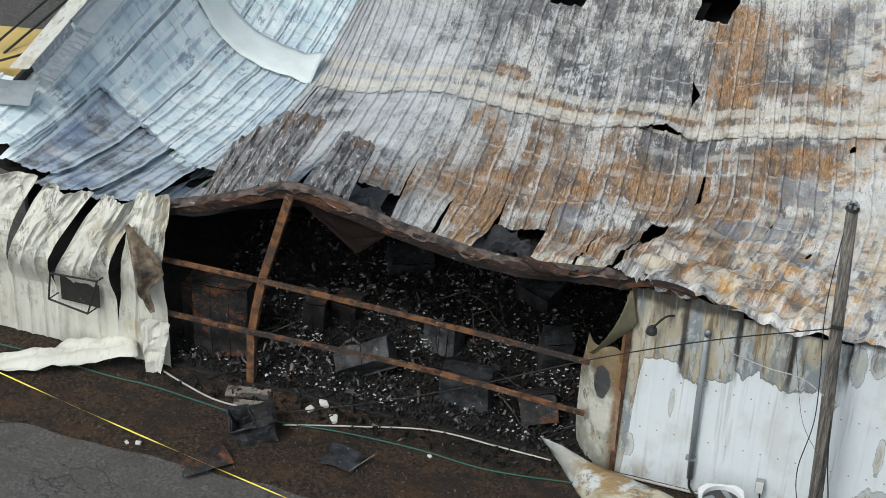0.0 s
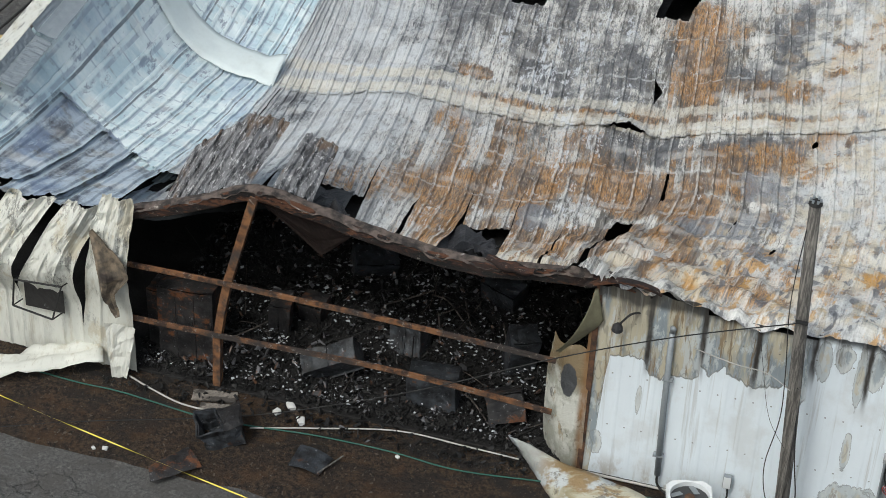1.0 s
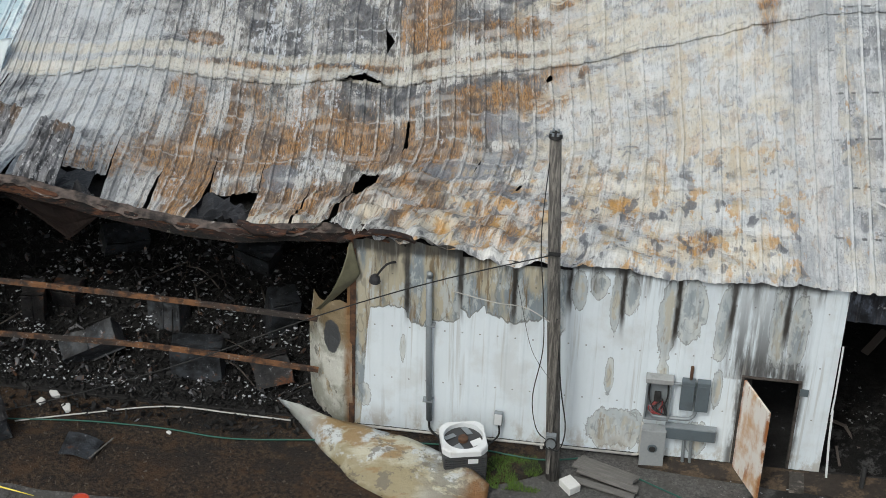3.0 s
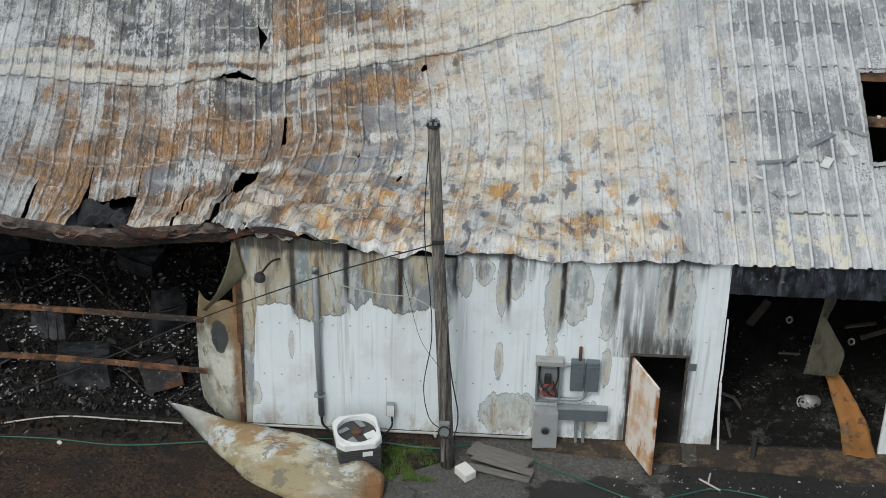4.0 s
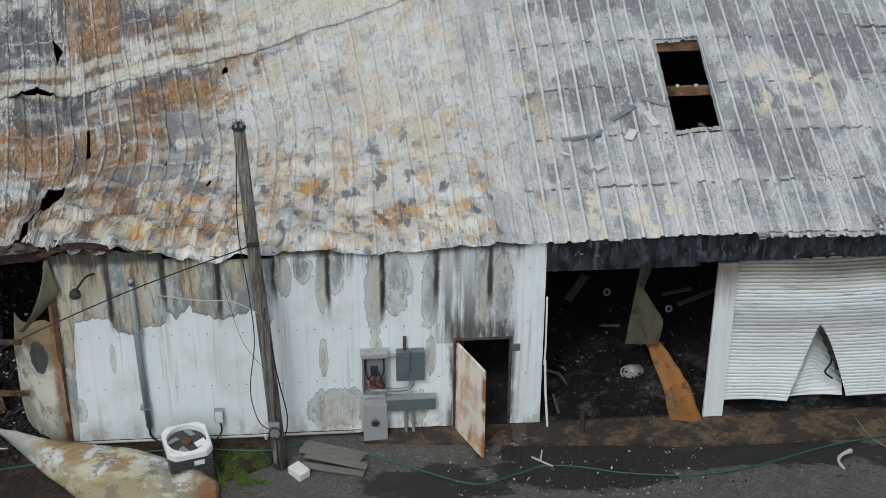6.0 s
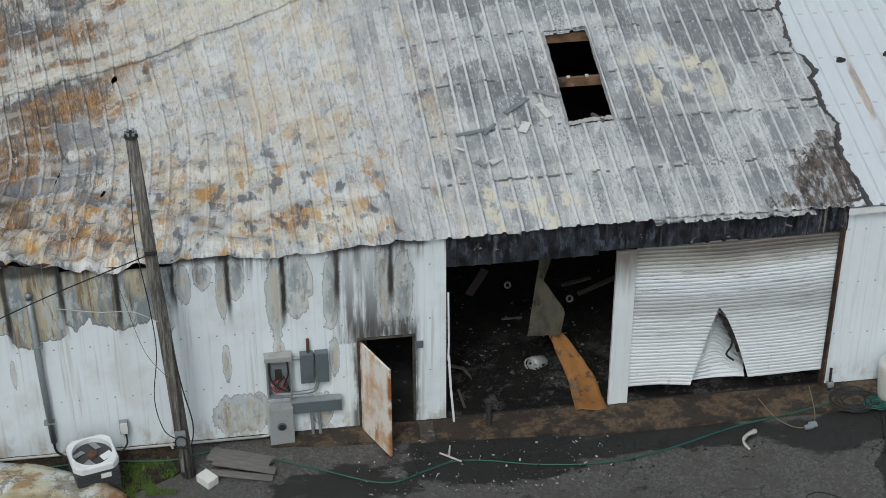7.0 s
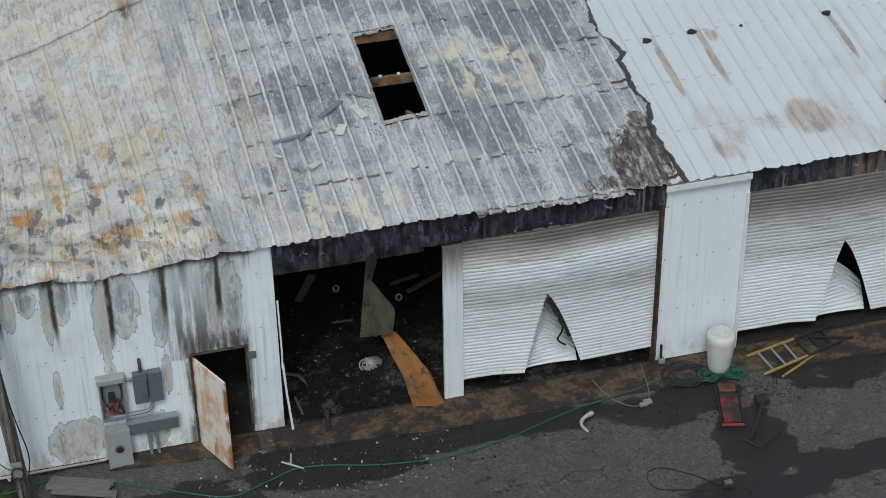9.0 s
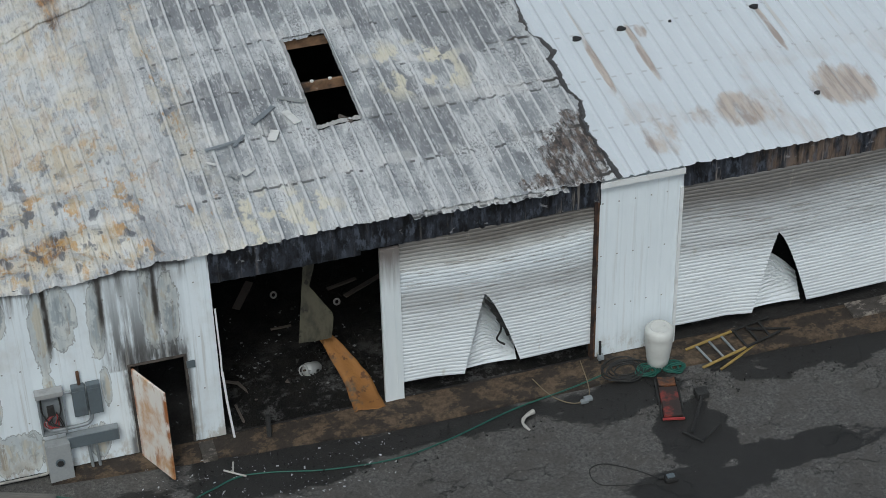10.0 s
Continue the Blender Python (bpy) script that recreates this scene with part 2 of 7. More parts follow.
        plainer = n.mix(n.step(n.add(n.mul(lane, 0.5), n.mul(fine, 0.5)), 0.42, 0.58), (0.38, 0.395, 0.405), (0.57, 0.585, 0.59))
        plainer = n.mix(n.mul(n.step(n.add(n.mul(speck, 0.5), n.mul(mott, 0.5)), 0.53, 0.58), n.step(n.x, 2.5, 5.0, 0.45, 0.9)), plainer, (0.16, 0.165, 0.17))
        plainer = n.mix(n.mul(n.step(n.add(n.mul(n.noise(0.75, 5, (1.1, 1.3, 1), 0.6), 0.7), n.mul(lane2, 0.3)), 0.49, 0.55), n.step(n.x, 2.0, 5.5, 0.6, 0.85)), plainer, (0.20, 0.215, 0.23))
        damp = n.field([(1.9, 7.3, 1.0, 0.9, 1.0), (3.0, 7.2, 0.5, 0.7, 0.9), (1.6, 4.1, 0.9, 0.7, 1.0), (2.7, 4.1, 0.6, 0.6, 0.9), (0.75, 4.0, 0.25, 0.9, 0.8), (2.4, 3.3, 0.6, 0.5, 0.6), (5.0, 2.6, 0.8, 1.6, 0.7), (6.4, 5.5, 1.0, 1.6, 0.8), (4.6, 7.0, 0.7, 1.6, 0.7)])
        damp = n.step(n.add(damp, n.mul(n.sub(n.add(n.mul(n.flutes(W, 0.9, 1.0, 63.0, 1.0), 0.8), n.mul(n.noise(4, 6, (1.2, 0.9, 1)), 0.2)), 0.5), 3.0)), 0.42, 0.56)
        plainer = n.mix(n.mul(damp, 0.85), plainer, (0.145, 0.153, 0.167))
        pit = n.noise(26, 4, (1, 0.6, 1), 0.7)
        plainer = n.mix(n.mul(n.step(n.add(n.mul(pit, 0.6), n.mul(n.noise(1.6, 5, (1, 0.7, 1), 0.6), 0.4)), 0.545, 0.575), 0.75), plainer, (0.10, 0.10, 0.105))
        plainer = n.mix(n.mul(n.step(n.noise(13, 5, (1.6, 0.5, 1), 0.7), 0.57, 0.62), 0.65), plainer, (0.70, 0.71, 0.71))
        plainer = n.mix(n.mul(ridge, n.step(n.noise(2.5, 5, (1, 0.4, 1)), 0.34, 0.46, 0.1, 0.75)), plainer, (0.68, 0.69, 0.69))
        spot = n.mul(n.band(n.x, 4.6, 6.3, 0.3), n.band(n.y, 3.2, 4.9, 0.3))
        spot = n.math("MAXIMUM", spot, n.mul(n.band(n.x, 1.1, 3.0, 0.3), n.band(n.y, -0.3, 1.2, 0.3)))
        plainer = n.mix(n.mul(spot, n.step(n.noise(1.7, 6, (1.4, 0.8, 1)), 0.50, 0.57)), plainer, (0.66, 0.62, 0.49))
        c = n.mix(n.mul(greyer, 0.88), c, plainer)
        n.x = place
    if zone == "middle":
        turn = n.step(n.add(n.x, n.mul(n.sub(n.add(n.mul(fine, 0.5), n.mul(lane2, 0.5)), 0.5), 2.2)), -0.75, 0.45)
        c = n.mix(n.mul(turn, 0.85), c, n.mix(n.step(n.add(n.mul(lane, 0.5), n.mul(fine, 0.5)), 0.42, 0.58), (0.36, 0.375, 0.385), (0.57, 0.58, 0.58)))
        c = n.mix(n.mul(n.mul(turn, n.step(n.add(n.mul(speck, 0.5), n.mul(mott, 0.5)), 0.53, 0.58)), 0.6), c, (0.14, 0.14, 0.145))
    if zone == "east":
        turn = n.step(n.add(n.x, n.mul(n.sub(n.add(n.mul(fine, 0.5), n.mul(lane2, 0.5)), 0.5), 2.2)), 1.5, 0.5)
        c = n.mix(n.mul(n.mul(turn, n.step(n.noise(1.3, 7, (1.2, 0.7, 1), 0.74, 0.4), 0.46, 0.56)), 0.7), c, (0.58, 0.54, 0.45))
        c = n.mix(n.mul(n.mul(turn, n.step(n.noise(2.0, 6, (2.0, 0.6, 1), 0.7), 0.57, 0.63)), 0.8), c, (0.40, 0.24, 0.10))
    if zone != "west":
        # fine streaks, scale and pin-holes on the paler sheets
        east = n.step(n.x, -5.2, -3.6)
        c = n.mix(n.mul(n.mul(n.step(n.add(n.mul(thread, 0.7), n.mul(mott, 0.3)), 0.46, 0.42), east), 0.5), c, (0.27, 0.275, 0.28))
        c = n.mix(n.mul(n.mul(n.step(n.add(n.mul(thread, 0.6), n.mul(lane, 0.4)), 0.53, 0.57), east), 0.28), c, (0.70, 0.705, 0.70))
        c = n.mix(n.mul(n.mul(n.step(mott, 0.59, 0.63), east), 0.65), c, (0.17, 0.165, 0.16))
    if zone == "west":
        # the pale blue painted end, its lower sheets burnt slate
        blue = n.step(n.add(n.add(n.x, n.mul(n.sub(fine, 0.5), 1.4)), n.step(n.y, 4.5, 6.5, 0.0, -0.35)), -16.55, -16.95)
        pale = n.mix(n.step(n.noise(0.9, 6, (1, 1, 1), 0.7), 0.40, 0.6), (0.55, 0.69, 0.74), (0.80, 0.88, 0.89))
        pale = n.mix(n.mul(n.step(n.noise(2.6, 8, (1.2, 0.35, 1), 0.78), 0.55, 0.61), 0.75), pale, (0.20, 0.24, 0.32))
        # shade beside the ribs and in the purlin dents, put in as dark blue lines
        grid = n.mul(n.math("MAXIMUM", n.rows(5.3, 1.05, 0.035), n.step(n.math("ABSOLUTE", n.sub(n.math("FRACT", n.math("DIVIDE", n.add(n.x, 20.49), W)), 0.5)), 0.10, 0.07)), n.step(n.noise(2.2, 5), 0.38, 0.56))
        pale = n.mix(n.mul(grid, 0.55), pale, (0.26, 0.32, 0.42))
        pale = n.mix(n.mul(n.step(n.noise(0.5, 5, (1, 0.5, 1)), 0.52, 0.66), 0.55), pale, (0.42, 0.53, 0.66))
        lapped = n.math("FRACT", n.math("DIVIDE", n.add(n.x, 20.55), 0.9144))
        pale = n.mix(n.mul(n.step(n.math("ABSOLUTE", n.sub(lapped, 0.97)), 0.03, 0.015), n.step(n.noise(1.5, 4, (0.4, 1, 1)), 0.4, 0.5, 0.3, 0.85)), pale, (0.10, 0.12, 0.15))
        # lit rib crests put in as a paler tone
        pale = n.mix(n.mul(ridge, 0.5), pale, (0.82, 0.90, 0.91))
        sl = n.noise(1.6, 8, (0.9, 0.8, 1), 0.75, 0.3)
        sheet = n.flutes(0.9144, 0.12, 1.0, 12.0)
        slate2 = n.mix(n.step(n.add(n.mul(sl, 0.7), n.mul(sheet, 0.3)), 0.40, 0.56), (0.11, 0.12, 0.14), (0.46, 0.53, 0.60))
        slate2 = n.mix(n.mul(n.step(n.noise(0.8, 6, (1.2, 0.7, 1), 0.65), 0.50, 0.62), 0.7), slate2, (0.22, 0.29, 0.42))
        slate2 = n.mix(n.mul(n.step(n.noise(1.2, 6), 0.56, 0.66), 0.8), slate2, (0.20, 0.19, 0.165))
        slate2 = n.mix(n.mul(n.step(hair, 0.54, 0.62), 0.5), slate2, (0.52, 0.60, 0.68))
        lip = n.step(n.math("ABSOLUTE", n.sub(n.math("FRACT", n.add(n.math("DIVIDE", n.add(n.x, 20.55), 0.9144), 0.5)), 0.5)), 0.075, 0.04)
        slate2 = n.mix(n.mul(lip, 0.75), slate2, (0.50, 0.60, 0.66))
        seam = n.math("MAXIMUM", n.step(n.x, -18.9, -16.8, 3.99, 2.62), 2.6)
        pale = n.mix(n.mul(n.step(n.sub(n.y, seam), 0.03, -0.03), n.step(n.x, -19.66, -19.62)), pale, slate2)
        c = n.mix(blue, c, pale)
    # dark dashes along the screw lines
    row = n.mul(n.rows(1.27, 1.46, 0.045), n.step(n.noise(5, 4, (1, 0.25, 1)), 0.50, 0.58))
    c = n.mix(n.mul(row, n.step(n.x, 0.0, 0.8, 0.3, 0.9)), c, (0.06, 0.06, 0.06))
    glow = n.mul(n.rows(1.45, 1.46, 0.22), n.step(n.noise(1.6, 5, (1, 0.3, 1)), 0.45, 0.6))
    c = n.mix(n.mul(glow, 0.35), c, (0.72, 0.71, 0.68))
    rough, smooth = 0.6, 1.0
    if zone == "east":
        n.x = n.sub(n.mul(n.x, 1.026), 0.0234)
        # the line where the burnt coating ends: ragged, with a curled black rim, and a brown-black corner at the eave
        rag = n.add(n.mul(n.sub(n.noise(0.9, 6, (0.35, 1.2, 1), 0.6), 0.5), 0.5), n.mul(n.sub(n.noise(6, 5, (1, 1, 1), 0.7), 0.5), 0.12))
        past = n.sub(n.add(n.x, rag), n.add(7.86, n.field([(7.8, 4.0, 9.0, 0.35, 0.16), (7.8, 2.1, 9.0, 0.4, 0.1), (7.8, 6.4, 9.0, 1.0, 0.1)])))
        corner = n.step(n.add(n.field([(7.35, 0.6, 0.62, 1.0, 1.0), (7.7, 1.3, 0.3, 0.9, 0.9), (6.6, 0.1, 0.6, 0.25, 0.7)]), n.mul(n.sub(n.noise(2.6, 8, (1.5, 0.8, 1), 0.72), 0.5), 2.6)), 0.45, 0.62)
        c = n.mix(n.mul(corner, n.step(n.noise(3.2, 8, (2.2, 0.7, 1), 0.75), 0.40, 0.54, 0.25, 0.97)), c, n.mix(n.step(n.noise(7, 6, (1.6, 0.6, 1), 0.7), 0.4, 0.6), (0.022, 0.018, 0.016), (0.13, 0.095, 0.075)))
        crack = n.mul(n.rows(2.95, 1.46, 0.06), n.step(n.x, 6.4, 7.4))
        c = n.mix(n.mul(crack, n.step(n.noise(3, 5), 0.4, 0.55)), c, (0.05, 0.045, 0.04))
        sound_end = n.step(past, -0.02, 0.02)
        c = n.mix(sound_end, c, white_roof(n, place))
        rimw = n.step(n.noise(1.1, 4, (0.2, 1, 1), 0.6), 0.35, 0.62, 0.012, 0.065)
        c = n.mix(n.mul(n.mul(n.math("LESS_THAN", n.math("ABSOLUTE", past), rimw), n.step(n.x, 7.2, 7.4)), 0.95), c, (0.035, 0.030, 0.027))
        n.x = place
        rough, smooth = n.step(sound_end, 0.0, 1.0, 0.6, 0.42), n.step(past, -0.05, 0.05, 1.0, 0.3)
    bump = n.add(n.add(n.noise(3.0, 5), n.add(n.mul(speck, 0.18), n.mul(n.mul(mott, burnt), 0.5))), n.mul(n.mul(n.rows(1.27, 1.46, 0.12), n.step(n.noise(2.5, 3, (1, 0.1, 1)), 0.4, 0.65)), -0.1))
    return n.done(c, n.mul(bump, smooth), 0.035, rough)


def white_roof(n, across):
    """Colour of the sound white-painted sheets towards the east."""
    c = n.mix(n.noise(5, 6, (1, 0.3, 1)), (0.58, 0.625, 0.66), (0.67, 0.71, 0.745))
    c = n.mix(n.mul(n.step(n.flutes(0.3048, 0.2, 1.0, 3.0), 0.5, 0.7), 0.25), c, (0.50, 0.53, 0.56))
    low = n.mul(n.step(n.y, 3.2, 1.9), 0.35)
    r = n.mul(n.step(n.add(n.noise(0.75, 4, (1, 0.7, 1), 0.5), n.mul(n.flutes(0.3048, 0.4, 1.0, 9.0), 0.25)), 0.66, 0.74), low)
    c = n.mix(n.mul(r, n.step(n.noise(3.5, 6, (2.5, 0.5, 1)), 0.3, 0.7, 0.25, 0.9)), c, (0.38, 0.27, 0.19))
    run = n.mul(n.step(n.flutes(0.1, 0.12, 1.0, 19.0), 0.66, 0.72), n.step(n.y, 1.5, 4.0))
    c = n.mix(n.mul(run, 0.4), c, (0.45, 0.36, 0.27))
    st = n.field([(8.74, 3.2, 0.09, 1.1, 1.0), (9.68, 3.3, 0.09, 1.1, 1.0), (12.36, 3.4, 0.08, 0.9, 0.9), (9.05, 0.75, 0.4, 0.65, 0.75), (10.05, 1.1, 0.3, 0.4, 0.6), (10.75, 1.15, 0.55, 0.6, 0.95), (11.3, 1.0, 0.3, 0.5, 0.6), (12.9, 1.3, 0.7, 0.75, 0.95), (9.9, 4.0, 0.12, 0.3, 0.8)])
    st = n.step(n.add(st, n.mul(n.sub(n.noise(2.4, 7, (1.3, 0.5, 1), 0.7), 0.5), 1.8)), 0.40, 0.95)
    c = n.mix(n.mul(st, 0.75), c, n.mix(n.step(n.noise(4, 6, (1.8, 0.2, 1)), 0.42, 0.6), (0.46, 0.37, 0.29), (0.25, 0.17, 0.12)))
    row = n.mul(n.rows(1.27, 1.46, 0.035), n.step(n.math("FRACT", n.math("DIVIDE", n.x, 0.3048)), 0.35, 0.3))
    c = n.mix(n.mul(row, 0.45), c, (0.30, 0.30, 0.30))
    # shade of each rib's east flank, painted as a thin dark line at its foot
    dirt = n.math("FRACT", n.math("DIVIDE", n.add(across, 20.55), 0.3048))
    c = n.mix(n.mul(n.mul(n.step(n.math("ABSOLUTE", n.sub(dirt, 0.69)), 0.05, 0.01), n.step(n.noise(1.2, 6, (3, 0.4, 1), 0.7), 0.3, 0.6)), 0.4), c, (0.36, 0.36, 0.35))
    return c


def wall_white():
    """White wall sheet; the paint is scorched off towards the eave and at the burnt-out end."""
    n = Nodes("scorched_white_wall_sheet", 0.5, 0.0)
    c = n.mix(n.noise(2.5, 6, (2, 1, 0.5)), (0.67, 0.735, 0.785), (0.77, 0.835, 0.88))
    c = n.mix(n.mul(n.mul(n.step(n.noise(1.0, 6, (1.1, 1, 0.9)), 0.5, 0.66), n.step(n.x, 6, 2)), 0.3), c, (0.47, 0.46, 0.43))
    seam = n.math("ABSOLUTE", n.sub(n.math("FRACT", n.add(n.math("DIVIDE", n.add(n.x, 7.75), 0.922), 0.5)), 0.5))
    inner = n.mul(n.step(n.x, 0.35, 0.15), n.step(n.x, -8.6, -8.5))
    # how far down the paint has gone, along the wall
    wav = n.mul(n.sub(n.noise(1.9, 4, (1.2, 1, 0.35), 0.5, 0.6), 0.5), 1.1)
    col = n.tree.nodes.new("ShaderNodeTexWhiteNoise")
    col.noise_dimensions = "1D"
    n.put(col.inputs["W"], n.math("FLOOR", n.math("DIVIDE", n.add(n.x, 7.75), 0.922)))
    line = n.add(n.add(n.add(2.6, n.mul(col.outputs["Value"], 0.3)), n.step(n.x, -7.7, -7.45, -3.2, 0.0)), wav)
    up = n.sub(n.z, line)
    west = n.step(n.x, -4.15, -4.05, 1.0, 0.0)
    gone = n.mul(n.step(up, -0.03, 0.03), west)
    # lens-shaped scorch marks, most of them along the seams
    rag = n.sub(n.noise(3.2, 7, (1.5, 1, 0.8), 0.68, 0.8), 0.5)
    lens = -3.0
    for cx, cz, rx, rz in ((-3.88, 3.6, 0.13, 0.45), (-3.26, 3.4, 0.09, 0.65), (-3.0, 3.6, 0.13, 0.42), (-2.36, 3.15, 0.17, 0.85), (-1.97, 3.4, 0.24, 0.7), (-1.42, 3.15, 0.14, 0.82), (-3.26, 1.82, 0.08, 0.45),
                           (-1.39, 1.78, 0.09, 0.46), (-2.35, 2.02, 0.1, 0.26), (-6.89, 1.97, 0.05, 0.32), (-7.57, 0.82, 0.12, 0.28), (-3.25, 0.62, 0.34, 0.46), (-2.85, 0.65, 0.27, 0.46), (-0.49, 3.19, 0.15, 0.9), (-0.16, 3.19, 0.18, 0.8),
                           (-3.55, 3.75, 0.16, 0.3), (-1.65, 0.6, 0.2, 0.4)):
        p, q = n.mul(n.sub(n.x, cx), 1 / rx), n.mul(n.sub(n.z, cz), 1 / rz)
        d = n.add(n.mul(p, p), n.mul(q, q))
        lens = n.math("MAXIMUM", lens, n.sub(1.0, d))
    lens = n.add(n.math("MAXIMUM", lens, -0.9), n.mul(rag, 2.5))
    isles = n.step(lens, 0.0, 0.08)
    rim = n.mul(n.step(lens, -0.06, 0.0), n.step(lens, 0.16, 0.05))
    heart = n.step(lens, 0.5, 0.75)
    tone = n.mix(n.step(n.noise(1.5, 6, (1.5, 1, 0.3), 0.6), 0.45, 0.55), (0.25, 0.29, 0.315), (0.46, 0.42, 0.32))
    tone = n.mix(n.mul(n.step(n.noise(2.2, 6, (1.6, 1, 0.5), 0.7), 0.52, 0.57), 0.8), tone, (0.50, 0.535, 0.54))
    tone = n.mix(n.mul(n.step(n.noise(2.6, 6, (2.6, 1, 0.25), 0.7), 0.55, 0.62), 0.85), tone, (0.20, 0.14, 0.075))
    ring = n.math("ABSOLUTE", n.sub(n.math("FRACT", n.mul(n.noise(1.2, 3, (1.5, 1, 0.5), 0.5), 7.0)), 0.5))
    tone = n.mix(n.mul(n.step(ring, 0.08, 0.03), 0.4), tone, (0.13, 0.13, 0.125))
    grey = n.mix(n.step(n.noise(2.5, 5, (1.4, 1, 0.6)), 0.42, 0.58), (0.40, 0.44, 0.455), (0.55, 0.57, 0.55))
    c = n.mix(n.mul(isles, 0.8), c, n.mix(heart, grey, tone))
    c = n.mix(gone, c, tone)
    c = n.mix(n.mul(rim, 0.7), c, (0.19, 0.20, 0.195))
    edge = n.mul(n.mul(n.step(up, -0.025, 0.0), n.step(up, 0.04, 0.012)), west)
    c = n.mix(n.mul(edge, 0.8), c, (0.15, 0.155, 0.15))
    # soot running down the seams from the eave
    length = n.noise(1.3, 2, (1, 1, 0.02))
    run = n.mul(n.step(n.add(seam, n.mul(n.sub(n.noise(4, 5, (1, 1, 0.4)), 0.5), 0.12)), 0.085, 0.015), n.step(n.add(n.z, n.mul(length, 2.9)), 3.9, 4.5))
    c = n.mix(n.mul(n.mul(run, inner), n.step(n.noise(5, 4, (1, 1, 0.3)), 0.2, 0.5, 0.6, 1.0)), c, (0.035, 0.03, 0.026))
    smoke = n.mul(n.step(n.noise(2.4, 6, (2.4, 1, 0.14), 0.65), 0.46, 0.62), n.step(n.add(n.z, n.mul(length, 0.9)), 3.9, 4.5))
    c = n.mix(n.mul(n.mul(smoke, 0.75), n.step(n.x, 7, 1)), c, (0.09, 0.085, 0.08))
    c = n.mix(n.mul(n.step(n.add(n.z, n.mul(n.noise(3, 4), 0.2)), 4.05, 4.2), n.mul(inner, 0.85)), c, (0.03, 0.028, 0.026))
    # smoke from the doorway, and thin grey runs
    over = n.mul(n.band(n.x, -1.35, 0.02, 0.15), n.mul(n.step(n.z, 4.2, 2.2, 0.3, 1.0), n.step(n.z, 2.0, 2.05)))
    c = n.mix(n.mul(n.mul(over, n.step(n.noise(3, 6, (2.6, 1, 0.2), 0.65), 0.34, 0.56)), n.step(isles, 0.5, 0.2, 0.35, 0.95)), c, (0.10, 0.10, 0.10))
    lintel = n.mul(n.band(n.x, -1.1, 0.1, 0.06), n.mul(n.step(n.z, 2.75, 2.15), n.step(n.noise(4, 6, (2.2, 1, 0.4)), 0.36, 0.58)))
    c = n.mix(n.mul(lintel, 0.85), c, (0.045, 0.043, 0.042))
    thin = n.mul(n.step(n.noise(4, 5, (2.4, 1, 0.07), 0.6), 0.55, 0.68), n.step(n.x, 5, 0, 0.25, 0.5))
    c = n.mix(thin, c, (0.42, 0.42, 0.40))
    near = n.mul(n.step(n.z, 0.75, 0.2), n.step(n.noise(2.2, 6, (1.4, 1, 0.7), 0.7), 0.46, 0.62))
    c = n.mix(n.mul(near, 0.6), c, (0.34, 0.29, 0.23))
    # screw heads
    sz = n.math("ABSOLUTE", n.sub(n.math("FRACT", n.add(n.math("DIVIDE", n.sub(n.z, 1.28), 1.16), 0.5)), 0.5))
    sx = n.math("ABSOLUTE", n.sub(n.math("FRACT", n.add(n.math("DIVIDE", n.add(n.x, 7.08), 0.3073), 0.5)), 0.5))
    c = n.mix(n.mul(n.mul(n.step(sz, 0.014, 0.009), n.step(sx, 0.055, 0.035)), 0.8), c, (0.14, 0.13, 0.12))
    return n.done(c, n.noise(2.2, 4), 0.012)


def rusty(name="rusted_steel", a=(0.035, 0.021, 0.015), b=(0.135, 0.066, 0.035)):
    n = Nodes(name, 0.85, 0.0)
    c = n.mix(n.step(n.noise(5, 7), 0.35, 0.65), a, b)
    c = n.mix(n.step(n.noise(1.8, 6), 0.52, 0.66), c, (0.045, 0.035, 0.03))
    c = n.mix(n.mul(n.step(n.noise(3.3, 6), 0.62, 0.72), 0.7), c, (0.45, 0.42, 0.38))
    return n.done(c, n.noise(25, 4), 0.004)


def charred(name="char", a=(0.008, 0.008, 0.008), b=(0.045, 0.043, 0.042), ash=0.62, rough=0.6):
    n = Nodes(name, rough, 0.0)
    n.shader.inputs["Specular IOR Level"].default_value = 0.3
    c = n.mix(n.noise(6, 7), a, b)
    # a few loose pieces pale: ash, and glints put in as colour
    c = n.mix(n.step(n.island(), 0.975, 0.98), c, (0.14, 0.14, 0.15))
    c = n.mix(n.step(n.noise(4.5, 7, (1, 1, 1), 0.75), ash, ash + 0.1), c, (0.28, 0.28, 0.29))
    return n.done(c, n.noise(9, 6), 0.03)


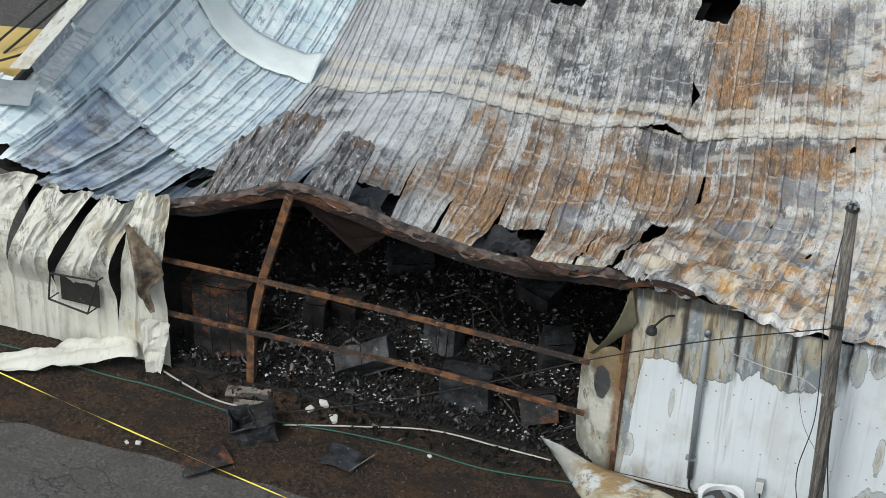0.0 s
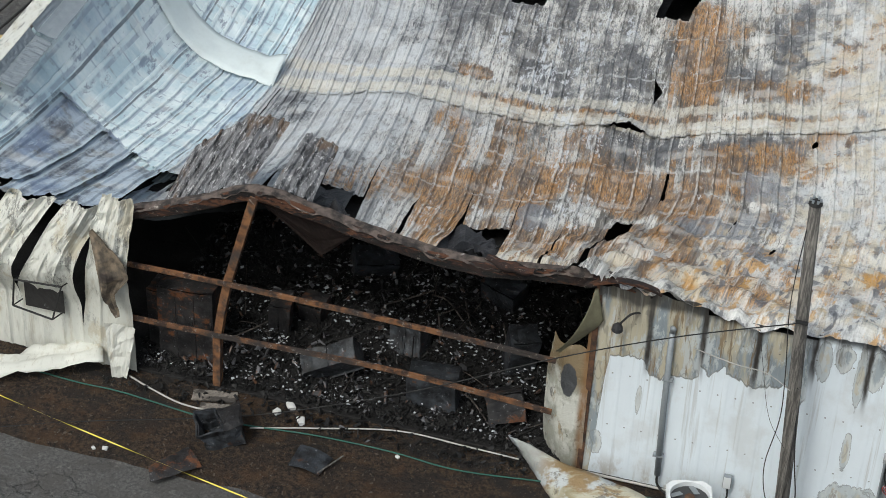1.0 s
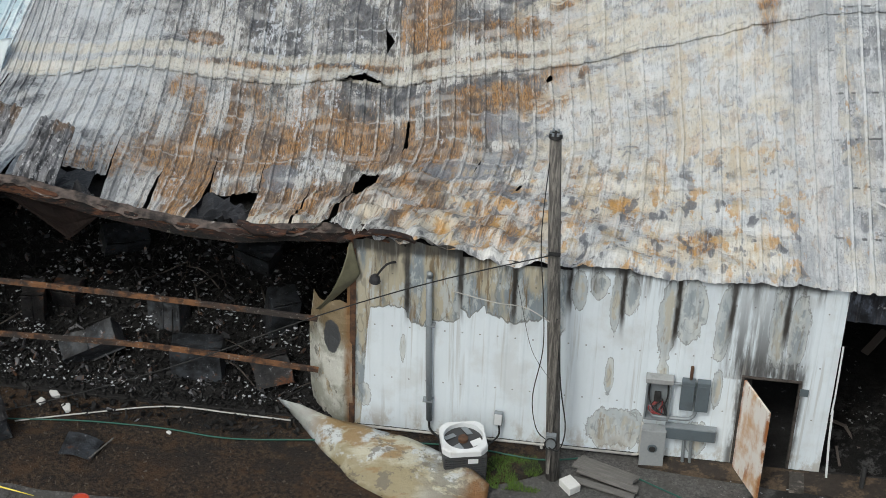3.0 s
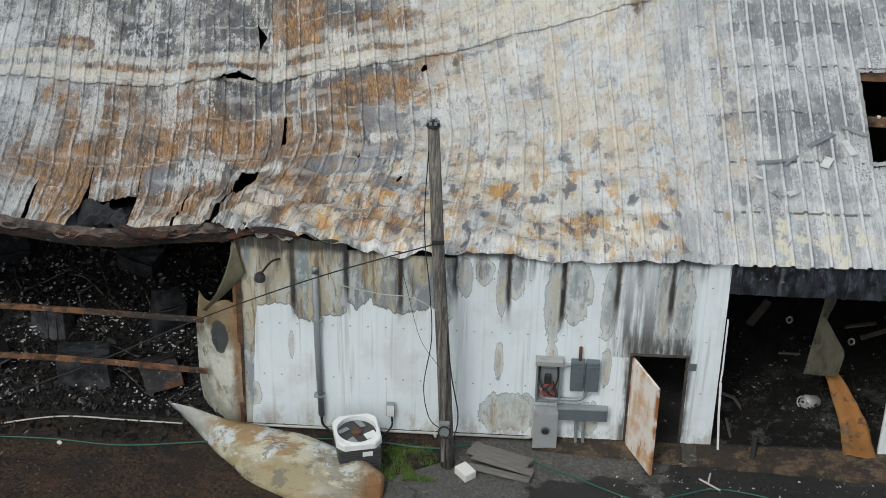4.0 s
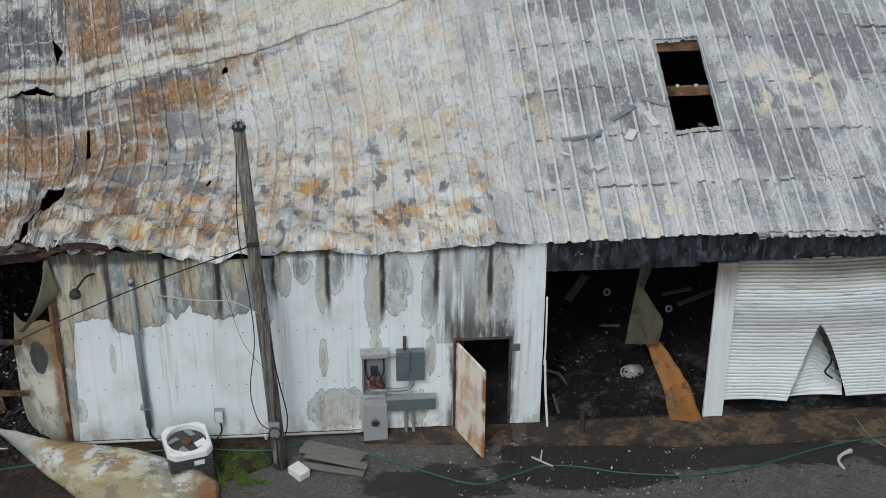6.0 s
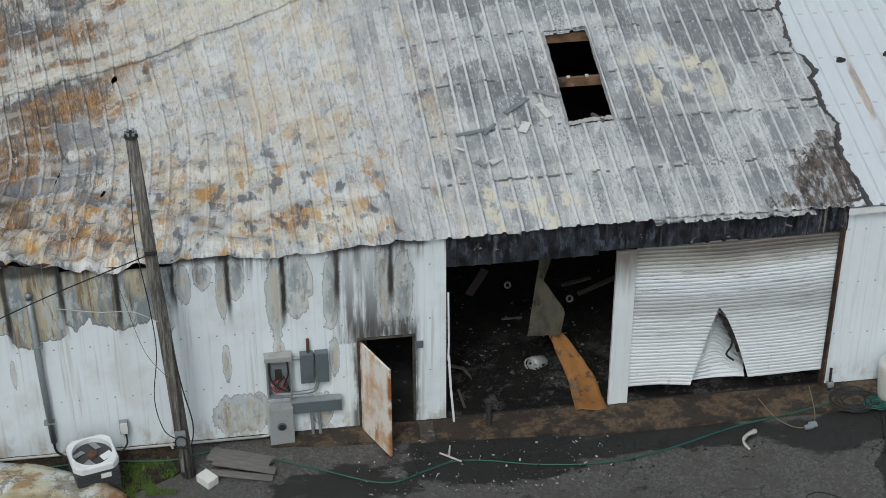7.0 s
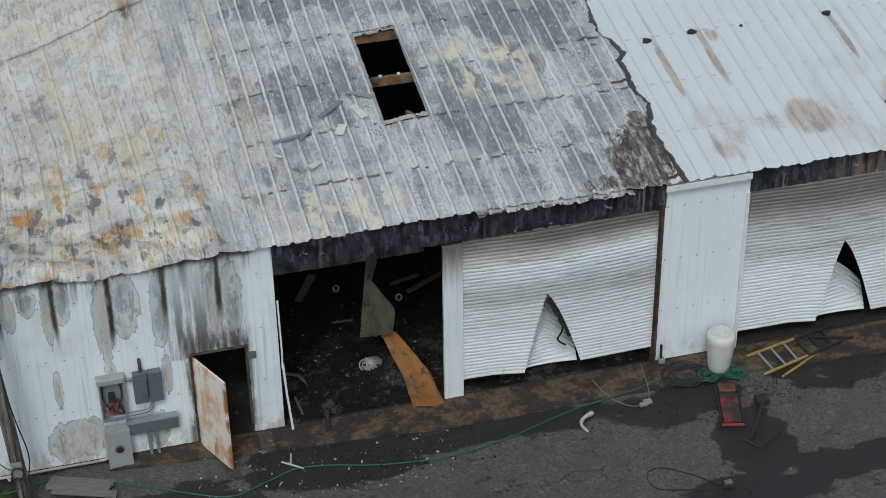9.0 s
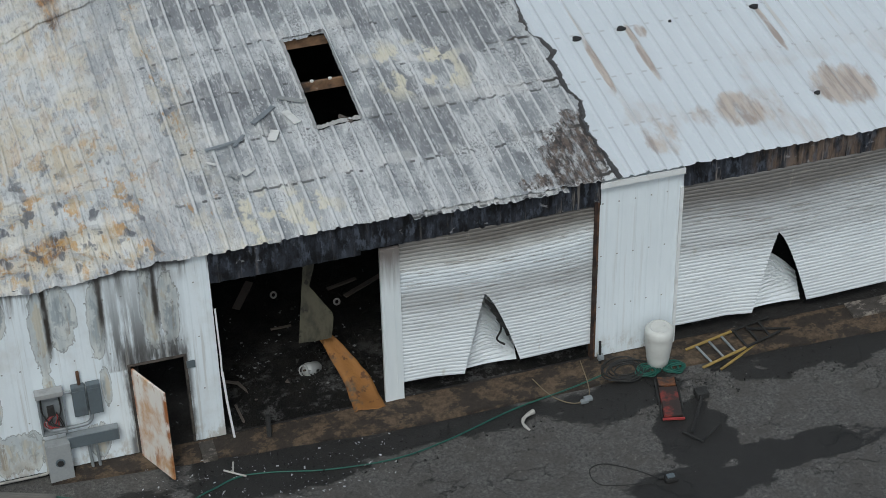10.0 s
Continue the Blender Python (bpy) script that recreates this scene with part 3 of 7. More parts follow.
def asphalt():
    n = Nodes("asphalt", 0.85, 0.0)
    grit = n.noise(16, 8, (1, 1, 1), 0.85)
    c = n.mix(n.step(grit, 0.40, 0.60), (0.050, 0.049, 0.048), (0.128, 0.125, 0.120))
    c = n.mix(n.mul(n.step(n.noise(1.6, 9, (1, 1, 1), 0.76), 0.45, 0.58), 0.65), c, (0.068, 0.063, 0.058))
    c = n.mix(n.mul(n.step(n.noise(5, 8, (1, 1, 1), 0.8), 0.57, 0.63), 0.6), c, (0.20, 0.19, 0.18))
    # damp patches near the building
    damp = n.field([(8.6, -2.6, 0.7, 1.2, 1.0), (8.2, -3.7, 1.6, 0.6, 1.0), (10.2, -3.4, 1.7, 0.45, 1.0), (12.0, -0.9, 2.4, 0.7, 0.9), (7.6, -1.1, 1.4, 0.6, 0.9), (5.3, -0.95, 1.6, 0.4, 0.7), (1.2, -1.0, 2.0, 0.8, 0.9), (3.0, -0.9, 2.0, 0.5, 0.8), (-1.2, -1.4, 1.4, 0.6, 0.8), (1.2, -2.4, 1.0, 0.6, 0.5)])
    ragged = n.sub(n.noise(1.3, 9, (0.8, 1.3, 1), 0.66, 0.3), 0.5)
    wet = n.mul(n.step(n.add(damp, n.mul(ragged, 2.6)), 0.42, 0.56), n.step(n.x, -6, -4.5))
    c = n.mix(n.mul(wet, 0.9), c, (0.012, 0.0117, 0.0115))
    web = n.cells(1.7, (1, 1.3, 1), "DISTANCE_TO_EDGE", 0.9)
    crack = n.mul(n.step(n.add(web, n.mul(n.sub(n.noise(6, 6, (1, 1, 1), 0.7), 0.5), 0.05)), 0.016, 0.003), n.step(n.noise(0.7, 4), 0.50, 0.60))
    c = n.mix(n.mul(crack, 0.75), c, (0.018, 0.018, 0.018))
    c = n.mix(n.step(n.noise(30, 3), 0.72, 0.75), c, (0.27, 0.27, 0.26))
    rough = n.add(0.88, n.mul(wet, -0.28))
    return n.done(c, n.sub(grit, n.mul(crack, 1.5)), 0.02, rough)


def dirt():
    n = Nodes("brown_dirt", 0.95, 0.0)
    c = n.mix(n.step(n.noise(13, 8, (1, 1, 1), 0.8), 0.38, 0.62), (0.009, 0.006, 0.0045), (0.10, 0.062, 0.036))
    c = n.mix(n.mul(n.step(n.noise(1.6, 7, (1, 1, 1), 0.7), 0.48, 0.6), 0.55), c, (0.10, 0.05, 0.02))
    c = n.mix(n.mul(n.step(n.noise(1.1, 8, (1, 1.6, 1), 0.7), 0.46, 0.58), n.step(n.y, -2.2, -0.3, 0.35, 0.9)), c, (0.018, 0.016, 0.015))
    c = n.mix(n.step(n.noise(38, 3), 0.68, 0.72), c, (0.30, 0.28, 0.25))
    return n.done(c, n.noise(16, 8, (1, 1, 1), 0.8), 0.14)


def concrete(name="stained_concrete", a=(0.050, 0.034, 0.022), b=(0.125, 0.088, 0.056), soot=0.8):
    n = Nodes(name, 0.8, 0.0)
    c = n.mix(n.step(n.noise(9, 8, (1, 1, 1), 0.75), 0.36, 0.64), a, b)
    c = n.mix(n.mul(n.step(n.noise(1.7, 8, (1, 1.5, 1), 0.72), 0.46, 0.54), soot), c, (0.014, 0.012, 0.011))
    c = n.mix(n.mul(n.step(n.noise(3.1, 8, (0.7, 1.6, 1), 0.7), 0.64, 0.69), 0.45), c, (0.26, 0.235, 0.205))
    return n.done(c, n.noise(24, 7, (1, 1, 1), 0.75), 0.02)


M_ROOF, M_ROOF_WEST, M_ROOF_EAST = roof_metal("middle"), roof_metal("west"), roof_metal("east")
M_WALL, M_RUST = wall_white(), rusty()
M_CHAR, M_ASPH, M_DIRT, M_CONC = charred(), asphalt(), dirt(), concrete()
M_SOOT = charred("sooty_sheet", (0.012, 0.012, 0.013), (0.05, 0.05, 0.055), 0.66)
n = Nodes("scaly_brown_sheet", 0.6, 0.0, True)
sc = n.mix(n.step(n.noise(2.6, 8, (3.0, 0.7, 1), 0.72), 0.42, 0.56), (0.03, 0.03, 0.032), (0.20, 0.20, 0.205))
sc = n.mix(n.mul(n.step(n.add(n.noise(1.3, 6, (1.5, 0.7, 1)), n.step(n.y, 1.2, 2.2, 0.0, 0.14)), 0.60, 0.68), 0.8), sc, (0.14, 0.09, 0.055))
sc = n.mix(n.mul(n.step(n.noise(7, 9, (2.2, 0.7, 1), 0.82), 0.545, 0.585), 0.9), sc, (0.60, 0.60, 0.60))
sc = n.mix(n.mul(n.step(n.noise(5, 8, (3.2, 0.6, 1), 0.8), 0.57, 0.61), 0.8), sc, (0.02, 0.02, 0.02))
M_SCALE = n.done(sc, n.noise(6, 6), 0.04)
n = Nodes("scorched_cream_sheet", 0.5)
sc = n.mix(n.step(n.noise(1.0, 6, (0.7, 1.6, 1), 0.6), 0.42, 0.58), (0.27, 0.23, 0.135), (0.44, 0.42, 0.33))
sc = n.mix(n.mul(n.step(n.noise(1.2, 7, (0.5, 1.8, 1), 0.65), 0.50, 0.57), 0.85), sc, (0.24, 0.15, 0.06))
sc = n.mix(n.mul(n.step(n.noise(0.9, 6, (0.9, 1.2, 1), 0.65), 0.54, 0.60), 0.9), sc, (0.50, 0.54, 0.555))
sc = n.mix(n.mul(n.step(n.noise(3.0, 8, (0.8, 1.2, 1), 0.72), 0.57, 0.61), 0.75), sc, (0.12, 0.105, 0.085))
sc = n.mix(n.mul(n.step(n.x, -8.1, -8.6), 0.7), sc, (0.33, 0.36, 0.37))
sc = n.mix(n.mul(n.mul(n.step(n.x, -6.6, -6.0), n.step(n.noise(4.0, 7, (0.8, 1.3, 1), 0.7), 0.44, 0.5)), 0.7), sc, (0.16, 0.15, 0.125))
sc = n.mix(n.mul(n.mul(n.step(n.x, -5.75, -5.4), n.step(n.noise(2.5, 6), 0.35, 0.55, 0.4, 1.0)), n.step(n.z, 1.2, 0.9)), sc, (0.19, 0.095, 0.035))
M_SCORCH = n.done(sc, n.noise(4, 7), 0.06)
n = Nodes("rusted_door_paint", 0.5)
sc = n.mix(n.step(n.noise(1.6, 6, (1, 1, 0.6), 0.65), 0.44, 0.62), (0.76, 0.72, 0.67), (0.56, 0.34, 0.18))
sc = n.mix(n.mul(n.step(n.noise(2.4, 7, (1.4, 1, 0.5), 0.75), 0.56, 0.66), 0.8), sc, (0.36, 0.14, 0.05))
sc = n.mix(n.mul(n.step(n.math("ABSOLUTE", n.sub(n.x, 0.46)), 0.36, 0.45), n.step(n.noise(3, 6, (1, 1, 0.6), 0.7), 0.40, 0.56)), sc, (0.34, 0.13, 0.045))
M_DOOR = n.done(sc, n.noise(12, 5), 0.004)
M_FLASH = plain("pale_flashing", (0.72, 0.79, 0.79), 0.6, 0.0, 0.12, 2, (0.42, 0.44, 0.42), 0.4)
n = Nodes("sooty_header_sheet", 0.34)
hd = n.mix(n.step(n.noise(3, 7, (1.6, 1, 0.8), 0.7), 0.4, 0.62), (0.005, 0.0055, 0.007), (0.03, 0.034, 0.045))
# bluish reflections on the dark sheets, painted in as paler patches
hd = n.mix(n.mul(n.mul(n.step(n.noise(2.0, 7, (2.6, 1, 0.9), 0.75), 0.50, 0.60), n.step(n.z, 3.5, 3.75, 0.3, 1.0)), 0.8), hd, (0.085, 0.10, 0.13))
hd = n.mix(n.mul(n.step(n.noise(1.5, 6, (4.0, 1, 0.25), 0.7), 0.57, 0.64), n.step(n.x, 6.0, 6.8, 0.25, 0.8)), hd, (0.22, 0.20, 0.185))
hd = n.mix(n.mul(n.step(n.noise(1.3, 6, (2.2, 1, 0.4), 0.7), 0.42, 0.6), n.step(n.x, 10.2, 11.2, 0.0, 0.75)), hd, (0.20, 0.145, 0.11))
hd = n.mix(n.mul(n.step(n.noise(4.5, 6), 0.63, 0.68), 0.7), hd, (0.33, 0.33, 0.34))
M_HEAD = n.done(hd, n.noise(4, 4), 0.03)

# ---- shape helpers ----


def mesh_of(bm, name, smooth=False):
    me = bpy.data.meshes.new(name)
    bm.normal_update()
    bm.to_mesh(me)
    bm.free()
    if smooth:
        for p in me.polygons:
            p.use_smooth = True
    return me


def part(name, bm, mat, parent=None, label="", smooth=False):
    """Links a bmesh as one mesh object, under a thing or a part where parent is given."""
    ob = new(name, mesh_of(bm, name, smooth))
    ob.data.materials.append(mat)
    if parent is not None:
        ob.parent = parent
    if label:
        tagged(ob, label)
    return ob


def thing(name, label, category, at=None, group="", kind=""):
    ob = new(name)
    ob.empty_display_size = 0.2
    if at is not None:
        ob.matrix_world = at
    return tagged(ob, label, category, group, kind)


def box(bm, x0, x1, y0, y1, z0, z1, bevel=0.0, m=None):
    made = bmesh.ops.create_cube(bm, size=1.0)["verts"]
    for v in made:
        v.co = Vector((x0 + (v.co.x + 0.5) * (x1 - x0), y0 + (v.co.y + 0.5) * (y1 - y0), z0 + (v.co.z + 0.5) * (z1 - z0)))
    if bevel:
        edges = {e for v in made for e in v.link_edges}
        made = bmesh.ops.bevel(bm, geom=list(edges), offset=bevel, segments=2, affect="EDGES", profile=0.6)["verts"]
    if m is not None:
        bmesh.ops.transform(bm, matrix=m, verts=list({v for v in made}))
    return bm


def boxes(*specs, bevel=0.0):
    bm = bmesh.new()
    for s in specs:
        box(bm, *s, bevel=bevel)
    return bm


def tube(points, radius, sides=8, closed=False):
    """A round bar along points; radius a number or one per point."""
    bm = bmesh.new()
    pts = [Vector(p) for p in points]
    radii = radius if isinstance(radius, (list, tuple)) else [radius] * len(pts)
    rings, side = [], Vector((0.3, 0.9, 0.2))
    for i, p in enumerate(pts):
        a, b = pts[max(i - 1, 0)], pts[min(i + 1, len(pts) - 1)]
        d = (b - a).normalized()
        if abs(d.dot(side.normalized())) > 0.97:
            side = Vector((d.y, d.z, d.x))
        u = d.cross(side).normalized()
        w = d.cross(u)
        rings.append([bm.verts.new(p + radii[i] * (math.cos(k * math.tau / sides) * u + math.sin(k * math.tau / sides) * w)) for k in range(sides)])
    for r, s in zip(rings, rings[1:]):
        for k in range(sides):
            bm.faces.new((r[k], r[(k + 1) % sides], s[(k + 1) % sides], s[k]))
    bm.faces.new(rings[0][::-1])
    bm.faces.new(rings[-1])
    return bm


def beam(points, w, h, wall=0.0):
    """A rectangular bar along points, w along the ground-normal side and h upright."""
    bm = bmesh.new()
    pts = [Vector(p) for p in points]
    rings = []
    for i, p in enumerate(pts):
        d = (pts[min(i + 1, len(pts) - 1)] - pts[max(i - 1, 0)]).normalized()
        up = Vector((0, 1, 0)) if abs(d.z) > 0.8 else Vector((0, 0, 1))
        s = d.cross(up).normalized()
        t = s.cross(d)
        rings.append([bm.verts.new(p + s * a * w / 2 + t * b * h / 2) for a, b in ((-1, -1), (1, -1), (1, 1), (-1, 1))])
    for r, q in zip(rings, rings[1:]):
        for k in range(4):
            bm.faces.new((r[k], r[(k + 1) % 4], q[(k + 1) % 4], q[k]))
    bm.faces.new(rings[0][::-1])
    bm.faces.new(rings[-1])
    return bm


def curve_points(points, steps=6):
    """A smooth line through a few points."""
    pts = [Vector(p) for p in points]
    out = []
    for i in range(len(pts) - 1):
        a, b, c, d = pts[max(i - 1, 0)], pts[i], pts[i + 1], pts[min(i + 2, len(pts) - 1)]
        for k in range(steps):
            t = k / steps
            out.append(0.5 * ((2 * b) + (c - a) * t + (2 * a - 5 * b + 4 * c - d) * t * t + (3 * b - a - 3 * c + d) * t ** 3))
    return out + [pts[-1]]


def grid_mesh(bm, cols, rows, place, thick=0.0):
    """A sheet of cols x rows points placed by place(i, j)."""
    vs = [[bm.verts.new(place(i, j)) for j in range(rows)] for i in range(cols)]
    for i in range(cols - 1):
        for j in range(rows - 1):
            bm.faces.new((vs[i][j], vs[i + 1][j], vs[i + 1][j + 1], vs[i][j + 1]))
    if thick:
        bm.normal_update()
        bmesh.ops.solidify(bm, geom=list(bm.faces), thickness=thick)
    return bm


def table(pairs, blur=0.35):
    """A soft curve through (place, value) pairs."""
    xs, vs = [p[0] for p in pairs], [p[1] for p in pairs]
    grid = np.arange(-40.0, 40.0, 0.02)
    fine = sum(w * np.interp(grid + d * blur, xs, vs) for d, w in ((-1, 0.25), (-0.5, 0.25), (0.5, 0.25), (1, 0.25))).tolist()

    def at(x):
        k = (x + 40.0) * 50.0
        i = min(len(fine) - 2, max(0, int(k)))
        return fine[i] + (fine[i + 1] - fine[i]) * (k - i)
    return at


# ---- the roof's form: sound towards the east, hanging like a hammock where the frames burnt out ----
EAVE_Y, LAP_Y, TOP_Y, PITCH = -0.14, 8.4, 17.0, 0.083
EAST, WEST = 16.5, -20.55
eave_z = table([(-20.3, 3.75), (-19.6, 3.66), (-17.2, 3.74), (-16.4, 3.62), (-15.3, 4.12), (-14.1, 4.58), (-12.9, 4.46), (-11.4, 4.2),
                (-10.1, 4.14), (-9.2, 4.34), (-8.2, 4.44), (-7.3, 4.6), (-6.7, 4.52), (-5.9, 4.32), (-4.9, 4.24), (-3.7, 4.24),
                (-1.7, 4.14), (0.4, 4.22), (4.5, 4.26), (7.9, 4.19), (16.5, 4.19)], 0.3)
lap_z = table([(-20.3, 4.7), (-19.6, 3.3), (-19.3, 2.54), (-18.8, 2.0), (-18.3, 1.72), (-17.6, 1.55), (-16.8, 1.5), (-15.2, 1.72), (-13.8, 2.06),
               (-12.3, 1.95), (-10.8, 1.92), (-9.1, 2.16), (-8.4, 2.03), (-7.2, 2.48), (-6.2, 2.68), (-5.2, 2.8), (-4.3, 3.1), (-3.2, 3.52),
               (-2.7, 3.64), (-1.7, 4.05), (-0.3, 4.55), (1.0, 4.8), (2.2, 4.89), (16.5, 4.89)], 0.35)
top_z = table([(-20.3, 5.2), (-19.0, 3.6), (-17.5, 2.2), (-16.0, 1.2), (-11.0, 1.0), (-8.0, 1.6), (-5.0, 2.5), (-2.0, 4.1), (1.0, 5.4), (3.0, 5.6), (16.5, 5.6)], 0.8)


def roof_z(x, y):
    a, b, c = eave_z(x), lap_z(x), top_z(x)
    if y <= LAP_Y:
        v = (y - EAVE_Y) / (LAP_Y - EAVE_Y)
        return a + (b - a) * v - 0.25 * min(1.0, max(0.0, (b - 4.9) / -2.5)) * math.sin(math.pi * max(0, v))
    v = (y - LAP_Y) / (TOP_Y - LAP_Y)
    return b + (c - b) * v


def hurt(x):
    """How badly the sheets are buckled there, 0 to 1."""
    return float(np.interp(x, [-20, -16, -9, -5, -1, 2, 7.9, 8.2], [0.5, 0.7, 1.0, 1.0, 0.6, 0.25, 0.2, 0.0]))


RIB = 0.3048
SHEET = 3 * RIB
PROFILE = [(-0.5, 0.0), (-0.33, 0.04), (-0.17, 0.0), (-0.07, 1.0), (0.07, 1.0), (0.17, 0.0), (0.33, 0.04)]


def sheet_columns(x0, ribs=3):
    """Places across a sheet, and the rib's height there (0 to 1)."""
    out = []
    for r in range(ribs):
        for u, h in PROFILE:
            out.append((x0 + (r + 0.5 + u) * RIB, h))
    out.append((x0 + ribs * RIB, 0.0))
    return out


# torn holes in the sheets, by their outlines in plan
SKYLIGHT = [(3.15, 2.62), (3.55, 2.70), (4.0, 2.72), (4.02, 4.2), (4.03, 5.6), (3.6, 5.53), (3.2, 5.52), (3.18, 4.0)]
HOLES = [[(-8.93, 11.2), (-8.62, 10.47), (-8.69, 9.83)], [(-8.14, 3.21), (-7.77, 3.06), (-7.81, 2.22), (-8.18, 1.6)], [(-7.74, 6.49), (-7.65, 6.03), (-7.5, 4.59), (-7.55, 4.2)],
         [(-6.03, 4.15), (-6.02, 3.83), (-6.12, 3.45), (-6.09, 3.82)], [(-5.2, 3.35), (-5.18, 3.1), (-5.27, 2.6), (-5.26, 3.0)],
         [(-5.06 + 0.07 * math.cos(k * 0.785), 7.84 + 0.13 * math.sin(k * 0.785)) for k in range(8)],
         [(-13.1, 14.4), (-12.3, 14.6), (-12.2, 16.8), (-13.0, 16.9)], [(-9.6, 14.6), (-8.8, 14.5), (-8.7, 16.9), (-9.7, 16.8)], SKYLIGHT]
SLIDE = table([(-30, 0.0), (-19.0, 0.0), (-18.0, 0.03), (-17.0, 0.03), (-16.2, 0.06), (-15.3, 0.14), (-13.8, 0.16), (-12.0, 0.16), (-10.5, 0.15), (-8.0, 0.12), (-5.0, 0.12), (-3.0, 0.07), (-1.0, 0.03), (0.8, 0.0), (30, 0.0)], 0.6)
SKEW = table([(-20, 0.0), (-9.0, 0.0), (-8.2, 0.12), (-7.0, 0.85), (-6.0, 1.2), (-4.6, 0.95), (-3.2, 0.45), (-1.0, 0.0), (17, 0.0)], 0.5)
CRUSH = table([(-20, 0.15), (-16, 0.2), (-9.5, 0.35), (-8.0, 1.0), (-4.5, 1.0), (-2.5, 0.55), (0.0, 0.2), (2, 0.0), (17, 0.0)], 0.5)


RISE = table([(-30, 0.040), (-9, 0.042), (-4.5, 0.034), (-2.5, 0.024), (0.0, 0.026), (1.0, 0.036), (7.0, 0.036), (8.2, 0.027), (30, 0.027)], 0.3)


def holed(x, y):
    """The outline of the hole that this place lies in, if any."""
    for ring in HOLES:
        inside = False
        for (ax, ay), (bx, by) in zip(ring, ring[1:] + ring[:1]):
            if (ay > y) != (by > y) and x < ax + (bx - ax) * (y - ay) / (by - ay):
                inside = not inside
        if inside:
            return ring
    return None


def to_rim(ring, x, y):
    """The nearest place on a hole's outline."""
    best = None
    for (ax, ay), (bx, by) in zip(ring, ring[1:] + ring[:1]):
        t = ((x - ax) * (bx - ax) + (y - ay) * (by - ay)) / ((bx - ax) ** 2 + (by - ay) ** 2)
        t = min(1.0, max(0.0, t))
        p = (ax + (bx - ax) * t, ay + (by - ay) * t)
        d = (p[0] - x) ** 2 + (p[1] - y) ** 2
        if best is None or d < best[0]:
            best = (d, p)
    return best


def roof_sheet(parent, x0, y0, y1, mat, lift=0.0, curl=0.0, pinch=0.0, step=0.16, frayed=0.06, ribs=3, name="roof_sheet", tip=0.0, edge=None, veer=0.0):
    """One ribbed sheet between two lines of the slope; curl bends its lower end, pinch narrows it there so that gaps open.
    tip: how far its east side stands up; edge: its lower line as a curve over x; veer: how far its lower end swings west."""
    bm = bmesh.new()
    cols = sheet_columns(x0, ribs)
    mid = x0 + ribs * RIB / 2
    rows = max(3, int((y1 - y0) / step))
    fray = [frayed * (noise.noise((x * 3.1, y0, 5.0)) + 0.5 * noise.noise((x * 9, y0, 2.0))) for x, h in cols]
    tilt = hurt(mid) * 0.05 * noise.noise((mid * 7.7, 3.0, 1.0)) + tip

    def place(i, j):
        u, h = cols[i]
        v = j / (rows - 1)
        ya = edge(u) if edge else y0
        y = ya + fray[i] * (1 - v) + (y1 - ya) * v
        x = u - SLIDE(u) * max(0.0, y) + 0.026 * max(0.0, u - 0.9)
        d = hurt(u)
        wob = d * (0.085 * noise.noise((u * 1.1, y * 0.9, 1.0)) + 0.045 * noise.noise((u * 2.6, y * 2.2, 4.0)) + 0.022 * noise.noise((u * 6.0, y * 5.0, 7.0)))
        near = max(0.0, 1 - max(0.0, y) / (2.7 if u < -9 else 5.2))
        wob += CRUSH(u) * near * (0.27 * noise.noise((u * 1.5, y * 2.0, 2.0)) + 0.12 * noise.noise((u * 3.0, y * 2.5, 8.0)) + 0.05 * noise.noise((u * 7, y * 4, 3.0)) + 0.16 * (0.3 - abs(noise.noise((u * 1.8 + y * 0.9, y * 1.1 - u * 0.5, 6.0)))))
        low = max(0.0, 1 - (y - y0) / 2.0) ** 2
        arch = 0.22 * math.exp(-((x + 8.95) / 0.34) ** 2) * max(0.0, 1 - (y - LAP_Y) / 0.7) if y0 > LAP_Y - 0.3 else 0.0
        z = roof_z(x, y) + lift + wob + curl * low + arch + h * RISE(u) * (1 - 0.35 * CRUSH(u) * near) + tilt * (u - mid)
        side = -SKEW(u) * near ** 1.6 + d * 0.045 * noise.noise((u * 0.5, y * 0.55, 9.0)) - pinch * max(0.0, 1 - (y - y0) / 2.4) * (u - mid) - veer * max(0.0, 1 - (y - y0) / 2.6) ** 2
        return (x + side, y, z)

    vs = [[bm.verts.new(place(i, j)) for j in range(rows)] for i in range(len(cols))]
    uv = bm.loops.layers.uv.new("sheet")
    at = {v: (cols[i][0], v.co.y) for i in range(len(cols)) for v in vs[i]}
    rim = {}
    for i in range(len(cols) - 1):
        for j in range(rows - 1):
            a, b = vs[i][j], vs[i + 1][j + 1]
            four = (a, vs[i + 1][j], b, vs[i][j + 1])
            ring = holed((a.co.x + b.co.x) / 2, (a.co.y + b.co.y) / 2)
            if ring:
                rim.update({v: ring for v in four})
            else:
                for loop in bm.faces.new(four).loops:
                    loop[uv].uv = at[loop.vert]
    for v, ring in rim.items():
        if v.link_faces:
            d, p = to_rim(ring, v.co.x, v.co.y)
            if d < 0.01:
                v.co.x, v.co.y = p[0] + 0.012 * noise.noise((p[0] * 30, p[1] * 30, 0)), p[1] + 0.02 * noise.noise((p[0] * 22, p[1] * 22, 5))
    return part(name, bm, mat, parent)


